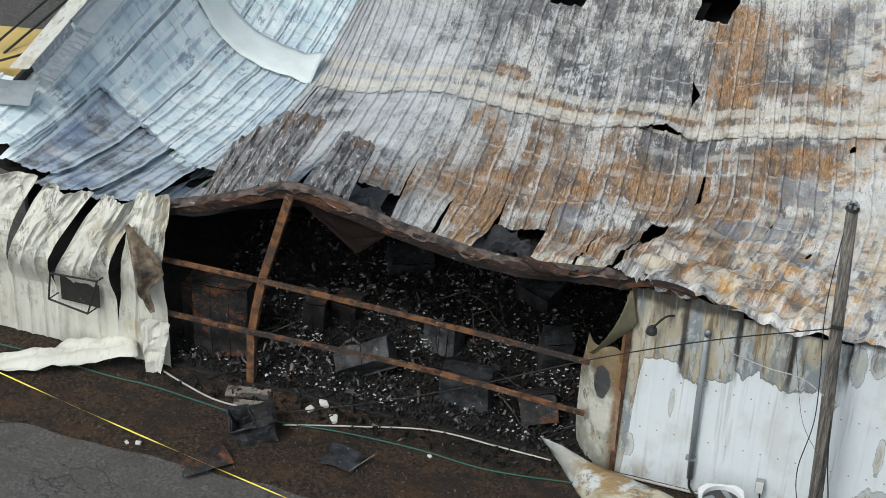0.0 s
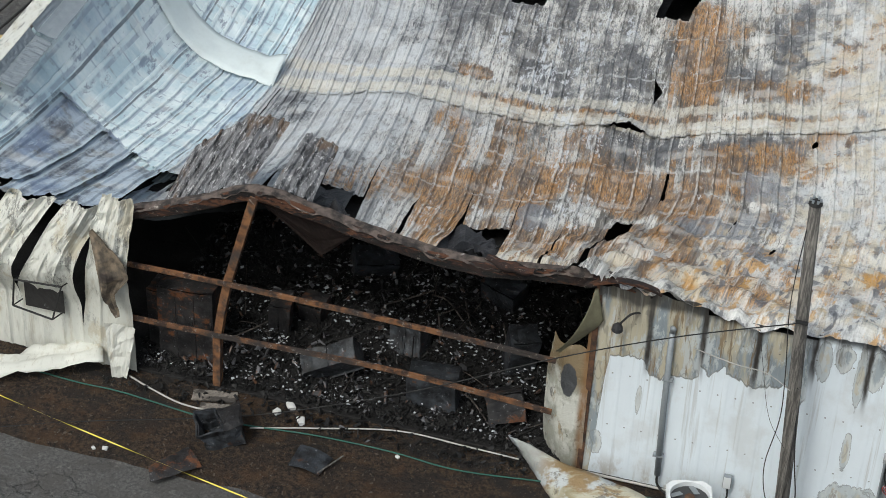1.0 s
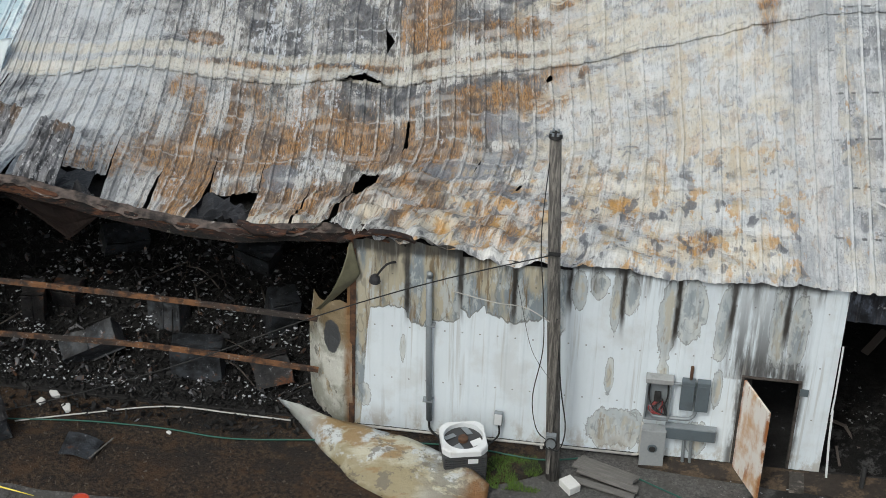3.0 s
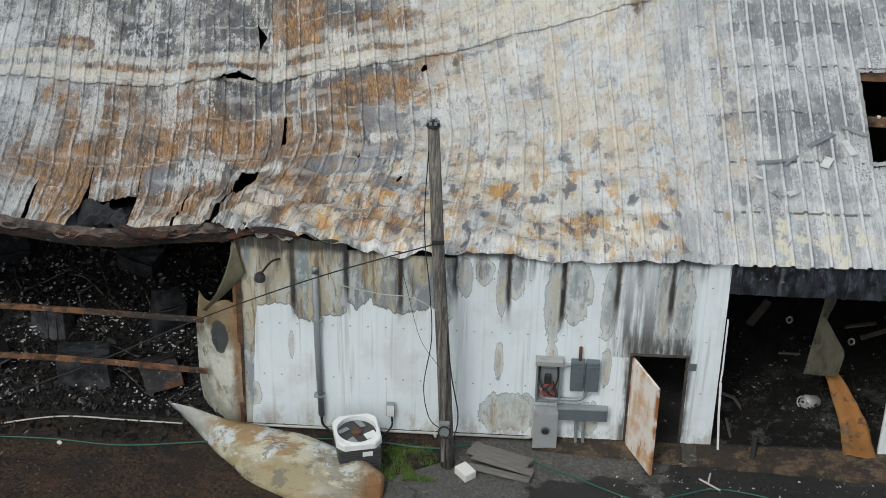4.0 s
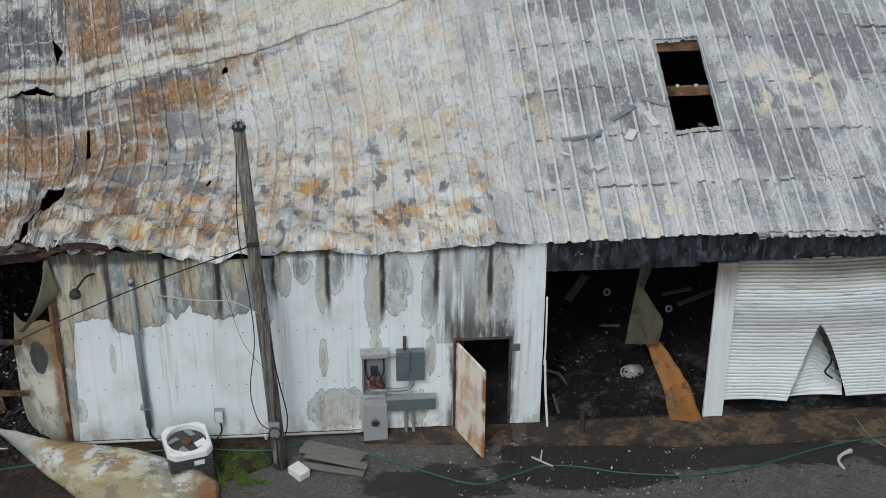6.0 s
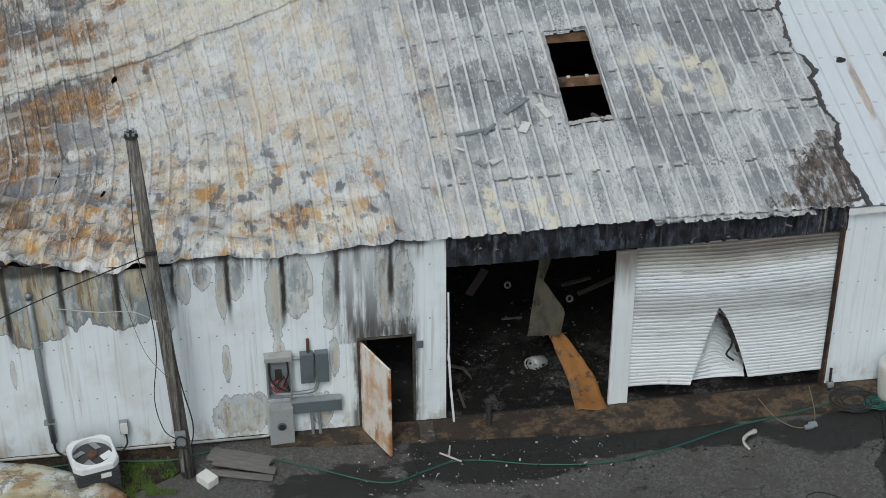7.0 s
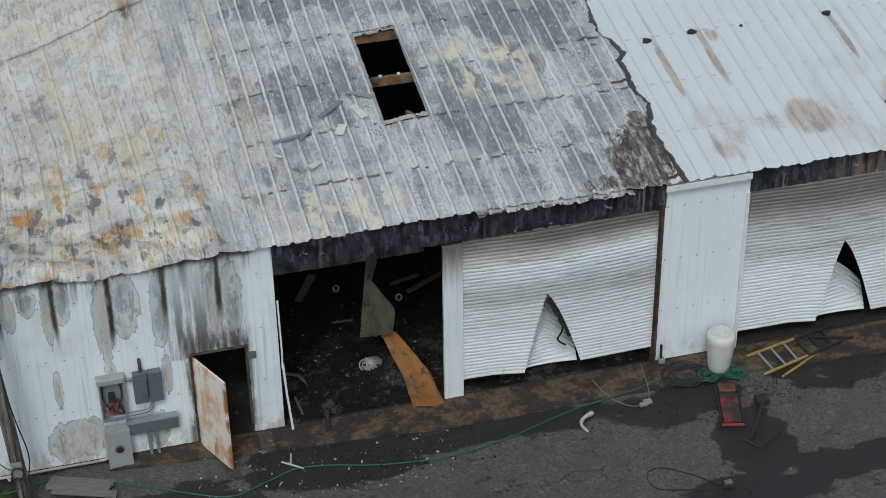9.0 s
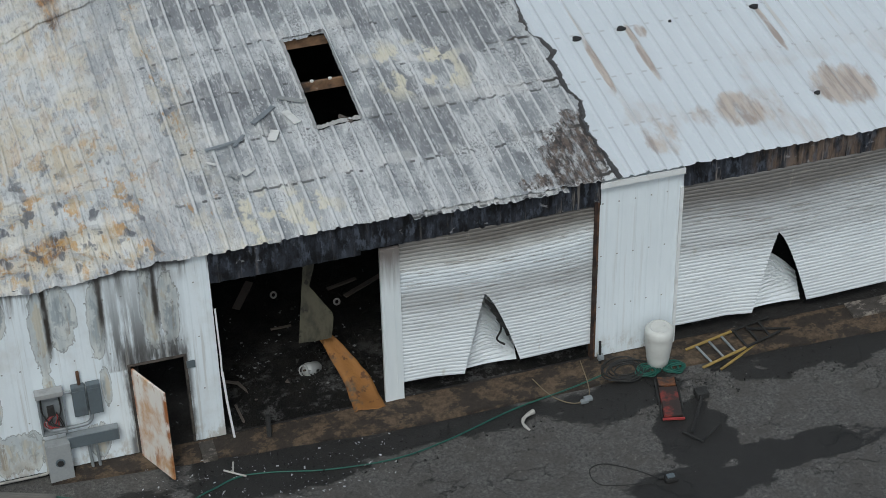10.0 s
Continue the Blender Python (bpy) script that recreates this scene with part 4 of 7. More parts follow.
# ---- ground ----
def ground():
    bm = bmesh.new()
    n, far = 60, 900.0

    def place(i, j):
        s, t = i / n * 2 - 1, j / n * 2 - 1
        x, y = far * s ** 5 + 30 * s, far * t ** 5 + 30 * t - 4
        near = math.exp(-((x / 40) ** 2 + (y / 40) ** 2))
        return (x, y, near * 0.02 * noise.noise((x * 0.35, y * 0.35, 0)))

    grid_mesh(bm, n + 1, n + 1, place)
    return tagged(part("ground", bm, M_ASPH, smooth=True), "grey cracked asphalt yard with dark damp patches", "ground", kind="structure")


ground()


def dirt_strip():
    """The bed of brown dirt along the burnt-out end, with a ragged edge on the asphalt."""
    bm = bmesh.new()
    xs = np.arange(-40, -3.9, 0.2)
    rows = 26

    def place(i, j):
        x = float(xs[i])
        edge = -2.5 + 0.09 * noise.noise((x * 1.3, 0, 3)) + float(np.interp(x, [-8, -5.2, -3.9], [0, 1.3, 1.9]))
        v = j / (rows - 1)
        y = edge + (0.12 - edge) * v
        lump = 0.05 * noise.noise((x * 1.7, y * 1.7, 0)) + 0.02 * noise.noise((x * 6, y * 6, 0))
        return (x, y, 0.024 - 0.05 * (v < 0.01) + min(v * 4, 1) * (0.035 + lump))

    grid_mesh(bm, len(xs), rows, place)
    return tagged(part("dirt_bed", bm, M_DIRT, smooth=True), "strip of dark brown dirt and ash along the wall", "dirt", kind="structure")


dirt_strip()

# ---- foundation and inside floor ----
slab = tagged(part("floor", boxes((WEST, EAST, 0.02, 28.0, -0.3, 0.1)), M_CHAR), "concrete floor slab buried under black ash", "floor", kind="structure")


def apron():
    bm = bmesh.new()
    xs = np.arange(-2.6, EAST, 0.16)
    prof = [(-0.72, -0.05), (-0.70, 0.055), (-0.4, 0.085), (-0.02, 0.105), (0.015, 0.10)]

    def place(i, j):
        x = float(xs[i])
        y, z = prof[j]
        w = 0.07 * noise.noise((x * 1.5, j, 0))
        grow = float(np.interp(x, [-2.6, 0.5, 3.5, 9, 12, 16.5], [0.35, 0.7, 1.0, 0.95, 1.1, 1.3]))
        return (x, (y + w * (j < 3)) * grow, z + 0.02 * noise.noise((x * 2.5, y * 4, 7)))

    grid_mesh(bm, len(xs), len(prof), place)
    return tagged(part("concrete_apron", bm, M_CONC), "brown-stained concrete kerb along the foot of the wall", "kerb", kind="structure")


apron()

# ---- walls ----


def wall_sheet(parent, x0, width, z0, z1, mat, y=0.0, lean=0.0, bulge=0.0, ragged=0.0, wave=0.0, depth=0.005):
    """One ribbed upright sheet. lean: how far its top stands out; bulge: of its middle; ragged: top edge."""
    bm = bmesh.new()
    ribs = max(1, round(width / RIB))
    cols = []
    for r in range(ribs):
        for u, h in PROFILE:
            cols.append((x0 + (r + 0.5 + u) * width / ribs, h))
    cols.append((x0 + width, 0.0))
    rows = 26

    def place(i, j):
        x, h = cols[i]
        v = j / (rows - 1)
        top = z1 + ragged * noise.noise((x * 2.3, 1, 2))
        z = z0 + (top - z0) * v
        out = lean * v ** 3 + bulge * math.sin(math.pi * v) + 0.012 * noise.noise((x * 0.9, z * 0.9, 3))
        out += wave * max(0, v - 0.55) * noise.noise((x * 2.2, z * 1.5, 6)) * 2
        return (x + 0.3 * wave * max(0, v - 0.6) * noise.noise((x0, z * 1.3, 8)), y - h * depth - out, z)

    grid_mesh(bm, len(cols), rows, place, 0.004)
    return part("wall_sheet", bm, mat, parent)


wall_front = thing("wall_front", "white ribbed steel front wall, scorched and buckled under the eave", "wall", kind="structure")
# backing frame behind the sheets
part("wall_core", boxes((-7.66, -0.98, 0.03, 0.10, 0.1, 4.0), (0.03, 0.56, 0.03, 0.10, 0.1, 4.0), (-0.98, 0.03, 0.03, 0.10, 2.14, 4.0),
                        (7.62, 9.14, 0.03, 0.10, 0.1, 4.05), (14.6, EAST, 0.03, 0.10, 0.1, 4.05)), M_SOOT, wall_front)
seams = [-7.75, -6.82, -5.9, -4.96, -4.04, -3.13, -2.21, -1.28]
for k, x in enumerate(seams[:-1]):
    wall_sheet(wall_front, x, seams[k + 1] - x + 0.012, 0.12, eave_z(x + 0.45) - (0.2, 0.16, 0.2, 0.2, 0.1, 0.06, 0.06)[k], M_WALL, y=-0.004 * (k % 2),
               lean=(0.05, 0.03, 0.02, 0.03, 0.0, 0.0, 0.0)[k], ragged=(0.3, 0.12, 0.06, 0.06, 0.02, 0.02, 0.02)[k], wave=(0.1, 0.07, 0.06, 0.05, 0.03, 0.03, 0.03)[k])
wall_sheet(wall_front, -1.28, 0.29, 0.12, 4.12, M_WALL)
wall_sheet(wall_front, -0.99, 1.04, 2.12, 4.15, M_WALL, wave=0.02)
wall_sheet(wall_front, 0.03, 0.55, 0.12, 4.17, M_WALL, wave=0.03)
for x in (7.6, 8.4):
    wall_sheet(wall_front, x, 0.82, 0.12, 4.12, M_WALL)
for k in range(3):
    wall_sheet(wall_front, 14.6 + k * 0.64, 0.64, 0.12, 4.12, M_WALL)
# sooty header over the roller doors
for k in range(8):
    wall_sheet(wall_front, 0.585 + k * 0.88, 0.88, 3.52 if k < 3 else 3.6, 4.18, M_HEAD, y=-0.02, depth=0.016)
for k in range(6):
    wall_sheet(wall_front, 9.2 + k * 0.9, 0.9, 3.66, 4.14, M_HEAD, y=-0.02, depth=0.016)
# wall end strip curling round at the burnt-out end
n = Nodes("grimy_wall_end", 0.55)
we = n.mix(n.step(n.noise(1.5, 7, (1.3, 1, 0.8), 0.7), 0.42, 0.58), (0.33, 0.33, 0.28), (0.56, 0.56, 0.51))
we = n.mix(n.mul(n.step(n.noise(2.4, 7, (1.6, 1, 0.6), 0.7), 0.57, 0.63), 0.7), we, (0.27, 0.19, 0.085))
we = n.mix(n.mul(n.step(n.noise(4.0, 6, (1.3, 1, 0.7), 0.7), 0.56, 0.62), 0.8), we, (0.12, 0.115, 0.10))
we = n.mix(n.mul(n.step(n.z, 1.75, 2.15), n.step(n.noise(1.4, 5), 0.36, 0.5)), we, (0.20, 0.15, 0.085))
we = n.mix(n.mul(n.step(n.x, -7.98, -7.85), n.step(n.noise(3, 5, (1, 1, 0.3)), 0.35, 0.6, 0.4, 1.0)), we, (0.22, 0.11, 0.04))
spot = n.add(n.math("POWER", n.mul(n.add(n.x, 8.15), 5.5), 2.0), n.math("POWER", n.mul(n.sub(n.z, 2.05), 2.6), 2.0))
we = n.mix(n.step(n.add(spot, n.noise(4, 5)), 1.35, 1.15), we, (0.055, 0.058, 0.062))
M_END = n.done(we, n.noise(6, 5), 0.05)
end_sheet = wall_sheet(wall_front, -8.62, 0.84, 0.1, 2.72, M_END, y=0.03, lean=-0.03, bulge=0.10, wave=0.14, ragged=0.16)
for v in end_sheet.data.vertices:
    away = max(0.0, (-7.9 - v.co.x) / 0.72)
    v.co.y += 0.45 * away ** 2.2
    v.co.x += 0.10 * max(0.0, abs(v.co.z - 1.3) - 0.7) * away
wall_sheet(wall_front, -7.88, 0.18, 2.55, 4.0, M_END, y=0.035, wave=0.05)

tagged(part("wall_west", boxes((WEST - 0.08, WEST, 2.3, 28.0, 0.0, 4.2)), M_SOOT), "sooty steel gable wall", "wall", kind="structure")
tagged(part("wall_east", boxes((EAST, EAST + 0.08, 0.0, 28.0, 0.0, 4.1)), M_WALL), "white steel gable wall", "wall", kind="structure")
tagged(part("wall_back", boxes((WEST, EAST, 28.0, 28.1, 0.0, 4.0)), M_SOOT), "sooty steel back wall", "wall", kind="structure")

# ---- roof sheets ----
roof = thing("roof", "ribbed steel roof, burnt grey and rusty, sagging over the gutted end", "roof", kind="structure")
sheets = int((EAST - WEST) / SHEET) + 1


# where the sheets end below: place on the slope, curl and narrowing there, by sheet from the west gable
ENDS = {5: (0.8, 0.05, 0.05), 6: (0.75, 0.0, 0.1), 7: (0.8, -0.1, 0.1), 8: (2.3, -0.1, 0.12), 9: (0.62, -0.22, 0.2), 10: (0.42, -0.26, 0.26), 11: (2.2, -0.06, 0.06), 12: (0.22, -0.14, 0.06), 13: (0.1, -0.1, 0.05)}
VEER = {9: 0.12, 10: 0.28, 12: 0.2, 13: 0.2}
# the upper, pale sheets overlap the lower ones along a slanting line
seam_y = table([(-21.0, 3.8), (-19.6, 3.9), (-18.99, 3.98), (-18.24, 3.58), (-17.58, 3.21), (-16.9, 2.6), (-16.7, 2.7), (-15.9, 3.0)], 0.12)
BLUE = {0: (0.8, 0.08, 0.06, 0.22), 1: (0.5, 0.02, 0.11, 0.10), 2: (0.0, 0.02, 0.12, 0.06), 3: (-0.06, 0.0, 0.12, 0.0), 4: (0.9, -0.25, 0.02, 0.0)}
for k in range(sheets):
    x0 = WEST + k * SHEET
    mid = x0 + SHEET / 2
    end, curl, pinch = ENDS.get(k, (EAVE_Y, 0.0, 0.0))
    step = 0.07 if -10.5 < mid < -2.5 or 2.2 < mid < 5.0 else 0.13
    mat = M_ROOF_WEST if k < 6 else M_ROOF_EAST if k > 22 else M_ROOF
    if k in BLUE:
        low, lift, tip, veer = BLUE[k]
        roof_sheet(roof, x0 - RIB * (k > 0), low, 4.4, mat, lift=lift - 0.06, tip=tip, veer=veer, frayed=0.12, ribs=3 + (k > 0))
        roof_sheet(roof, x0, 3.2, LAP_Y + 0.15, mat, lift=0.05, edge=seam_y, frayed=0.03)
    else:
        roof_sheet(roof, x0, end, LAP_Y + 0.15, mat, curl=curl, pinch=pinch, step=step, veer=VEER.get(k, 0.0), frayed=0.06 if k > 13 else 0.12)
    roof_sheet(roof, x0, LAP_Y - 0.05, TOP_Y, mat, lift=0.035, step=step)
for k in range(27, 30):
    roof_sheet(roof, WEST + k * SHEET - 0.08, EAVE_Y - 0.09, 0.5, M_ROOF_EAST, lift=-0.05, frayed=0.08)
# torn lips round the cut opening
M_LIP = plain("burnt_zinc_lip", (0.40, 0.405, 0.40), 0.6, 0.0, 0.4, 6, (0.07, 0.065, 0.06), 0.7)
for (ax, ay), (bx, by) in zip(SKYLIGHT, SKYLIGHT[1:] + SKYLIGHT[:1]):
    bm = bmesh.new()
    out = Vector((by - ay, ax - bx)).normalized() * 0.05
    grid_mesh(bm, 12, 3, lambda i, j: (ax + (bx - ax) * i / 11 + out.x * (j / 2 - 0.3) * (1 + 0.8 * noise.noise((ax + i, j, 1))), ay + (by - ay) * i / 11 + out.y * (j / 2 - 0.3) * (1 + 0.8 * noise.noise((ay + i, j, 5))),
                                       roof_z(ax + (bx - ax) * i / 11, ay + (by - ay) * i / 11) + 0.045 + 0.045 * (1 - j / 2) * (1 + noise.noise((i * 1.3, ay, ax)))), 0.003)
    part("torn_lip", bm, M_LIP, roof)
# charred sheets and scraps seen in the gaps below the torn ends
for x, y, w, l, turn, z in ((-13.2, 1.5, 0.8, 1.5, 8, -0.10), (-13.4, 0.95, 0.5, 0.8, -24, 0.02), (-10.7, 1.5, 0.9, 1.3, 14, -0.12), (-10.25, 1.2, 0.5, 0.9, -18, -0.02), (-12.75, 0.75, 0.4, 0.7, 30, 0.03), (-9.95, 0.95, 0.55, 0.5, -35, 0.0)):
    bm = bmesh.new()
    grid_mesh(bm, 10, 10, lambda i, j: (w * (i / 9 - 0.5), l * (j / 9 - 0.5), 0.05 * math.sin(i * 1.4) + 0.12 * noise.noise((i * 0.35 + x, j * 0.3, y))), 0.006)
    ob = part("charred_sheet", bm, M_SOOT)
    ob.matrix_world = pose(x, y, roof_z(x, y) - 0.05 + z, -14, 0, turn)
    tagged(ob, "crumpled black charred sheet under the torn roof edge", "metal sheet", group="charred sheets at the eave")
# two loose scorched sheets lying over the eave beam
def loose_sheet(c00, c10, c11, c01):
    """A ribbed sheet stretched between four corners (low west, low east, high east, high west)."""
    a, b, c, d = (Vector(p) for p in (c00, c10, c11, c01))
    cols = sheet_columns(0.0)
    bm = bmesh.new()

    def place(i, j):
        x, h = cols[i]
        u, v = x / SHEET, j / 15
        p = a.lerp(b, u).lerp(d.lerp(c, u), v)
        p.y += 0.05 * noise.noise((x * 5, v * 9, a.x)) * (j in (0, 15))
        p.z += h * 0.05 - 0.06 * abs(u - 0.5) + 0.05 * noise.noise((p.x * 2, p.y * 2, 3)) - 0.10 * max(0, 0.25 - v) * 4 * (0.3 + 0.7 * noise.noise((x * 4, 0, 1)) ** 2)
        return p

    grid_mesh(bm, len(cols), 16, place)
    uv = bm.loops.layers.uv.new("sheet")
    for f in bm.faces:
        for loop in f.loops:
            loop[uv].uv = (loop.vert.co.x, loop.vert.co.y)
    bm.normal_update()
    bmesh.ops.solidify(bm, geom=list(bm.faces), thickness=0.004)
    return tagged(part("loose_roof_sheet", bm, M_SCALE), "loose brown-black scorched roof sheet lying over the eave", "metal sheet", group="loose roof sheets")


loose_sheet((-15.26, 0.28, 4.2), (-14.2, 0.28, 4.63), (-14.16, 2.3, 4.77), (-14.98, 2.25, 4.81))
loose_sheet((-15.86, 0.28, 3.88), (-15.33, 0.28, 4.1), (-14.98, 2.2, 4.68), (-15.75, 1.6, 4.36))
loose_sheet((-13.80, 0.38, 4.64), (-13.05, 0.36, 4.52), (-13.10, 1.9, 4.68), (-13.76, 2.05, 4.78))
# pale strip of lap flashing peeled loose
bm = bmesh.new()
grid_mesh(bm, 30, 7, lambda i, j: (-20.0 + 3.15 * i / 29, 8.35 + 0.95 * j / 6, roof_z(-20.0 + 3.15 * i / 29, 8.35) + 0.16 + 0.02 * j + 0.05 * math.sin(j / 6 * 3.1) + 0.05 * noise.noise((i * 0.35, j * 0.4, 2)) + 0.05 * (i > 25) * (i - 25) * (j / 6 - 0.4)), 0.006)
tagged(part("loose_flashing", bm, M_FLASH, smooth=True), "pale blue-white strip of flashing peeled up along the roof lap", "flashing")
tagged(part("roof_back", grid_mesh(bmesh.new(), 20, 2, lambda i, j: (WEST + (EAST - WEST) * i / 19, (TOP_Y, 28.0)[j], (5.55 if i > 10 else 1.1, 4.1)[j])), M_ROOF),
       "far slope of the burnt steel roof", "roof", kind="structure")

# added black liner under the sheets, stops light bouncing off their undersides
bm = bmesh.new()
lx, ly = np.arange(WEST + 0.2, EAST - 0.1, 0.3), np.arange(0.55, TOP_Y, 0.3)
lv = [[bm.verts.new((x, y, roof_z(x, y) - 0.32 - 0.10 * noise.noise((x, y, 4)))) for y in ly] for x in lx]
for i in range(len(lx) - 1):
    for j in range(len(ly) - 1):
        if not (3.0 < lx[i] + 0.15 < 4.3 and 2.4 < ly[j] + 0.15 < 5.9) and not holed(lx[i] + 0.15, ly[j] + 0.15):
            bm.faces.new((lv[i][j], lv[i + 1][j], lv[i + 1][j + 1], lv[i][j + 1]))
tagged(part("ceiling", bm, charred("black_liner", (0.004, 0.004, 0.004), (0.02, 0.019, 0.018), 0.8, 0.9)), "added black liner under the roof sheets that keeps the inside dark", "ceiling", kind="structure")
# unseen partition, added to keep light from the open end out of the garage
tagged(part("added_partition", boxes((-0.9, -0.8, 0.12, 28.0, 0.1, 3.6)), M_CHAR), "added unseen black partition that blocks light between the two halves", "wall", kind="structure")

# ---- frame in the burnt-out opening ----
n = Nodes("scaled_rusty_rail", 0.8)
rl = n.mix(n.step(n.noise(4, 7, (1, 1, 1), 0.7), 0.4, 0.6), (0.035, 0.020, 0.014), (0.20, 0.092, 0.040))
rl = n.mix(n.step(n.noise(0.6, 6, (1, 1, 1), 0.6), 0.48, 0.60), rl, (0.035, 0.028, 0.025))
rl = n.mix(n.mul(n.step(n.noise(14, 6, (1, 1, 1), 0.75), 0.58, 0.64), 0.6), rl, (0.36, 0.33, 0.29))
M_RAIL = n.done(rl, n.noise(25, 4), 0.006)
frame_west = thing("wall_framing", "rusted steel post with two rails standing in the burnt-out wall", "steel frame")
part("post", beam([(-14.83, 0.1, 0.1), (-14.8, 0.1, 1.2), (-14.68, 0.06, 1.9), (-14.55, 0.1, 2.6), (-14.02, 0.1, 4.5)], 0.15, 0.15), rusty("rusted_post", (0.055, 0.028, 0.017), (0.23, 0.105, 0.043)), frame_west)
part("rail", beam(curve_points([(-16.6, 0.05, 2.5), (-14.6, 0.0, 2.56), (-11.35, 0.0, 2.52), (-8.4, 0.0, 2.42)]), 0.07, 0.08), M_RAIL, frame_west)
part("rail", beam(curve_points([(-16.6, 0.05, 1.28), (-14.7, 0.0, 1.34), (-11.4, 0.0, 1.42), (-8.4, 0.0, 1.27)]), 0.07, 0.08), M_RAIL, frame_west)
bm = bmesh.new()
eave_line = curve_points([(-16.5, 0.15, 3.52), (-15.3, 0.15, 3.97), (-14.05, 0.15, 4.50), (-12.9, 0.15, 4.33), (-11.4, 0.15, 4.05), (-10.0, 0.15, 3.93), (-8.6, 0.15, 4.09), (-7.6, 0.15, 4.18)], 8)
n = Nodes("dark_rusted_beam", 0.8)
rb = n.mix(n.step(n.noise(2.2, 8, (0.7, 1, 1.6), 0.72), 0.42, 0.58), (0.004, 0.0035, 0.0035), (0.030, 0.013, 0.009))
rb = n.mix(n.mul(n.step(n.noise(2.6, 7, (0.5, 1, 2), 0.7), 0.50, 0.57), 0.85), rb, (0.11, 0.042, 0.018))
rb = n.mix(n.mul(n.step(n.noise(11, 7, (0.6, 1, 1), 0.78), 0.60, 0.64), 0.8), rb, (0.30, 0.27, 0.23))
M_BEAM = n.done(rb, n.noise(8, 6, (0.6, 1, 1), 0.7), 0.08)


def channel(i, j):
    """Section of the eave channel: lip, web, lip; dented along its length."""
    p = eave_line[i]
    y, z = ((0.12, 0.11), (-0.02, 0.12), (-0.05, 0.09), (-0.05, -0.08), (-0.02, -0.11), (0.12, -0.10))[j]
    return (p.x, p.y + y + 0.03 * noise.noise((p.x * 1.7, j * 0.4, 0)), p.z + z + 0.035 * noise.noise((p.x * 2.4, j * 0.5, 3)))


grid_mesh(bm, len(eave_line), 6, channel, 0.008)
tagged(part("eave_beam", bm, M_BEAM), "dark rusted eave channel, buckled upward over the post", "beam")
bm = bmesh.new()


def fringe(i, j):
    p = eave_line[min(len(eave_line) - 1, i // 4)].lerp(eave_line[min(len(eave_line) - 1, i // 4 + 1)], (i % 4) / 4)
    hang = 0.02 + 0.13 * max(0.0, noise.noise((p.x * 2.1, 0, 4)) + 0.25) + 0.05 * noise.noise((p.x * 8, 1, 1))
    v = j / 4
    return (p.x, p.y + 0.14 - 0.22 * v + 0.03 * noise.noise((p.x * 4, j, 2)), p.z + 0.15 + 0.035 * noise.noise((p.x * 5, j * 0.6, 7)) - hang * max(0.0, v - 0.45) * 1.8)


grid_mesh(bm, 4 * (len(eave_line) - 1), 5, fringe, 0.004)
tagged(part("sheet_fringe", bm, rusty("scorched_fringe", (0.022, 0.018, 0.016), (0.13, 0.10, 0.085))), "ragged fringe of scorched sheet ends bent over the eave channel", "metal sheet")
tagged(part("wall_post", beam([(-7.8, 0.02, 0.1), (-7.75, 0.0, 4.4)], 0.1, 0.09), M_RUST), "thin rusted steel post at the wall's burnt end", "post")

M_GALV = plain("grey_galvanised", (0.30, 0.33, 0.35), 0.5, 0.3)
n = Nodes("weathered_wood", 0.9)
M_WOOD = n.done(n.mix(n.step(n.noise(6, 6, (4, 4, 0.35), 0.7), 0.4, 0.62), (0.07, 0.065, 0.06), (0.21, 0.195, 0.175)), n.noise(8, 5, (4, 4, 0.3)), 0.012)
M_WHITE = plain("white_paint", (0.72, 0.74, 0.75), 0.45, 0.0, 0.1, 4, (0.3, 0.25, 0.2), 0.3)

# ---- utility pole ----
pole = thing("utility_pole", "weathered grey wooden utility pole close to the wall", "utility pole")
part("shaft", tube([(-4.08, -0.75, -0.1), (-4.2, -0.7, 2.4), (-4.33, -0.65, 4.7), (-4.44, -0.6, 7.0)], [0.125, 0.115, 0.105, 0.095], 14), M_WOOD, pole, smooth=True)

# ---- door ----
door = thing("door_1", "white steel door with orange rust, standing open", "door", kind="structure")
part("door_frame", boxes((-0.99, -0.945, -0.03, 0.1, 0.12, 2.13), (-0.01, 0.035, -0.03, 0.1, 0.12, 2.13), (-0.945, -0.01, -0.03, 0.1, 2.09, 2.13)), rusty("sooty_frame", (0.03, 0.026, 0.024), (0.10, 0.085, 0.075)), door)
leaf = part("door_leaf", boxes((0, 0.92, -0.022, 0.022, 0.0, 1.98), bevel=0.006), M_DOOR, door)
leaf.matrix_world = pose(-0.93, -0.06, 0.1, 0, 0, -63)


n = Nodes("sooty_jamb_white", 0.45)
jm = n.mix(n.noise(3, 5, (2, 1, 0.3)), (0.62, 0.67, 0.70), (0.74, 0.78, 0.80))
M_JAMB = n.done(n.mix(n.mul(n.step(n.add(n.z, n.mul(n.noise(4, 5, (3, 1, 0.2)), 0.8)), 2.9, 3.9), 0.95), jm, (0.13, 0.11, 0.10)), n.noise(6, 3), 0.004)

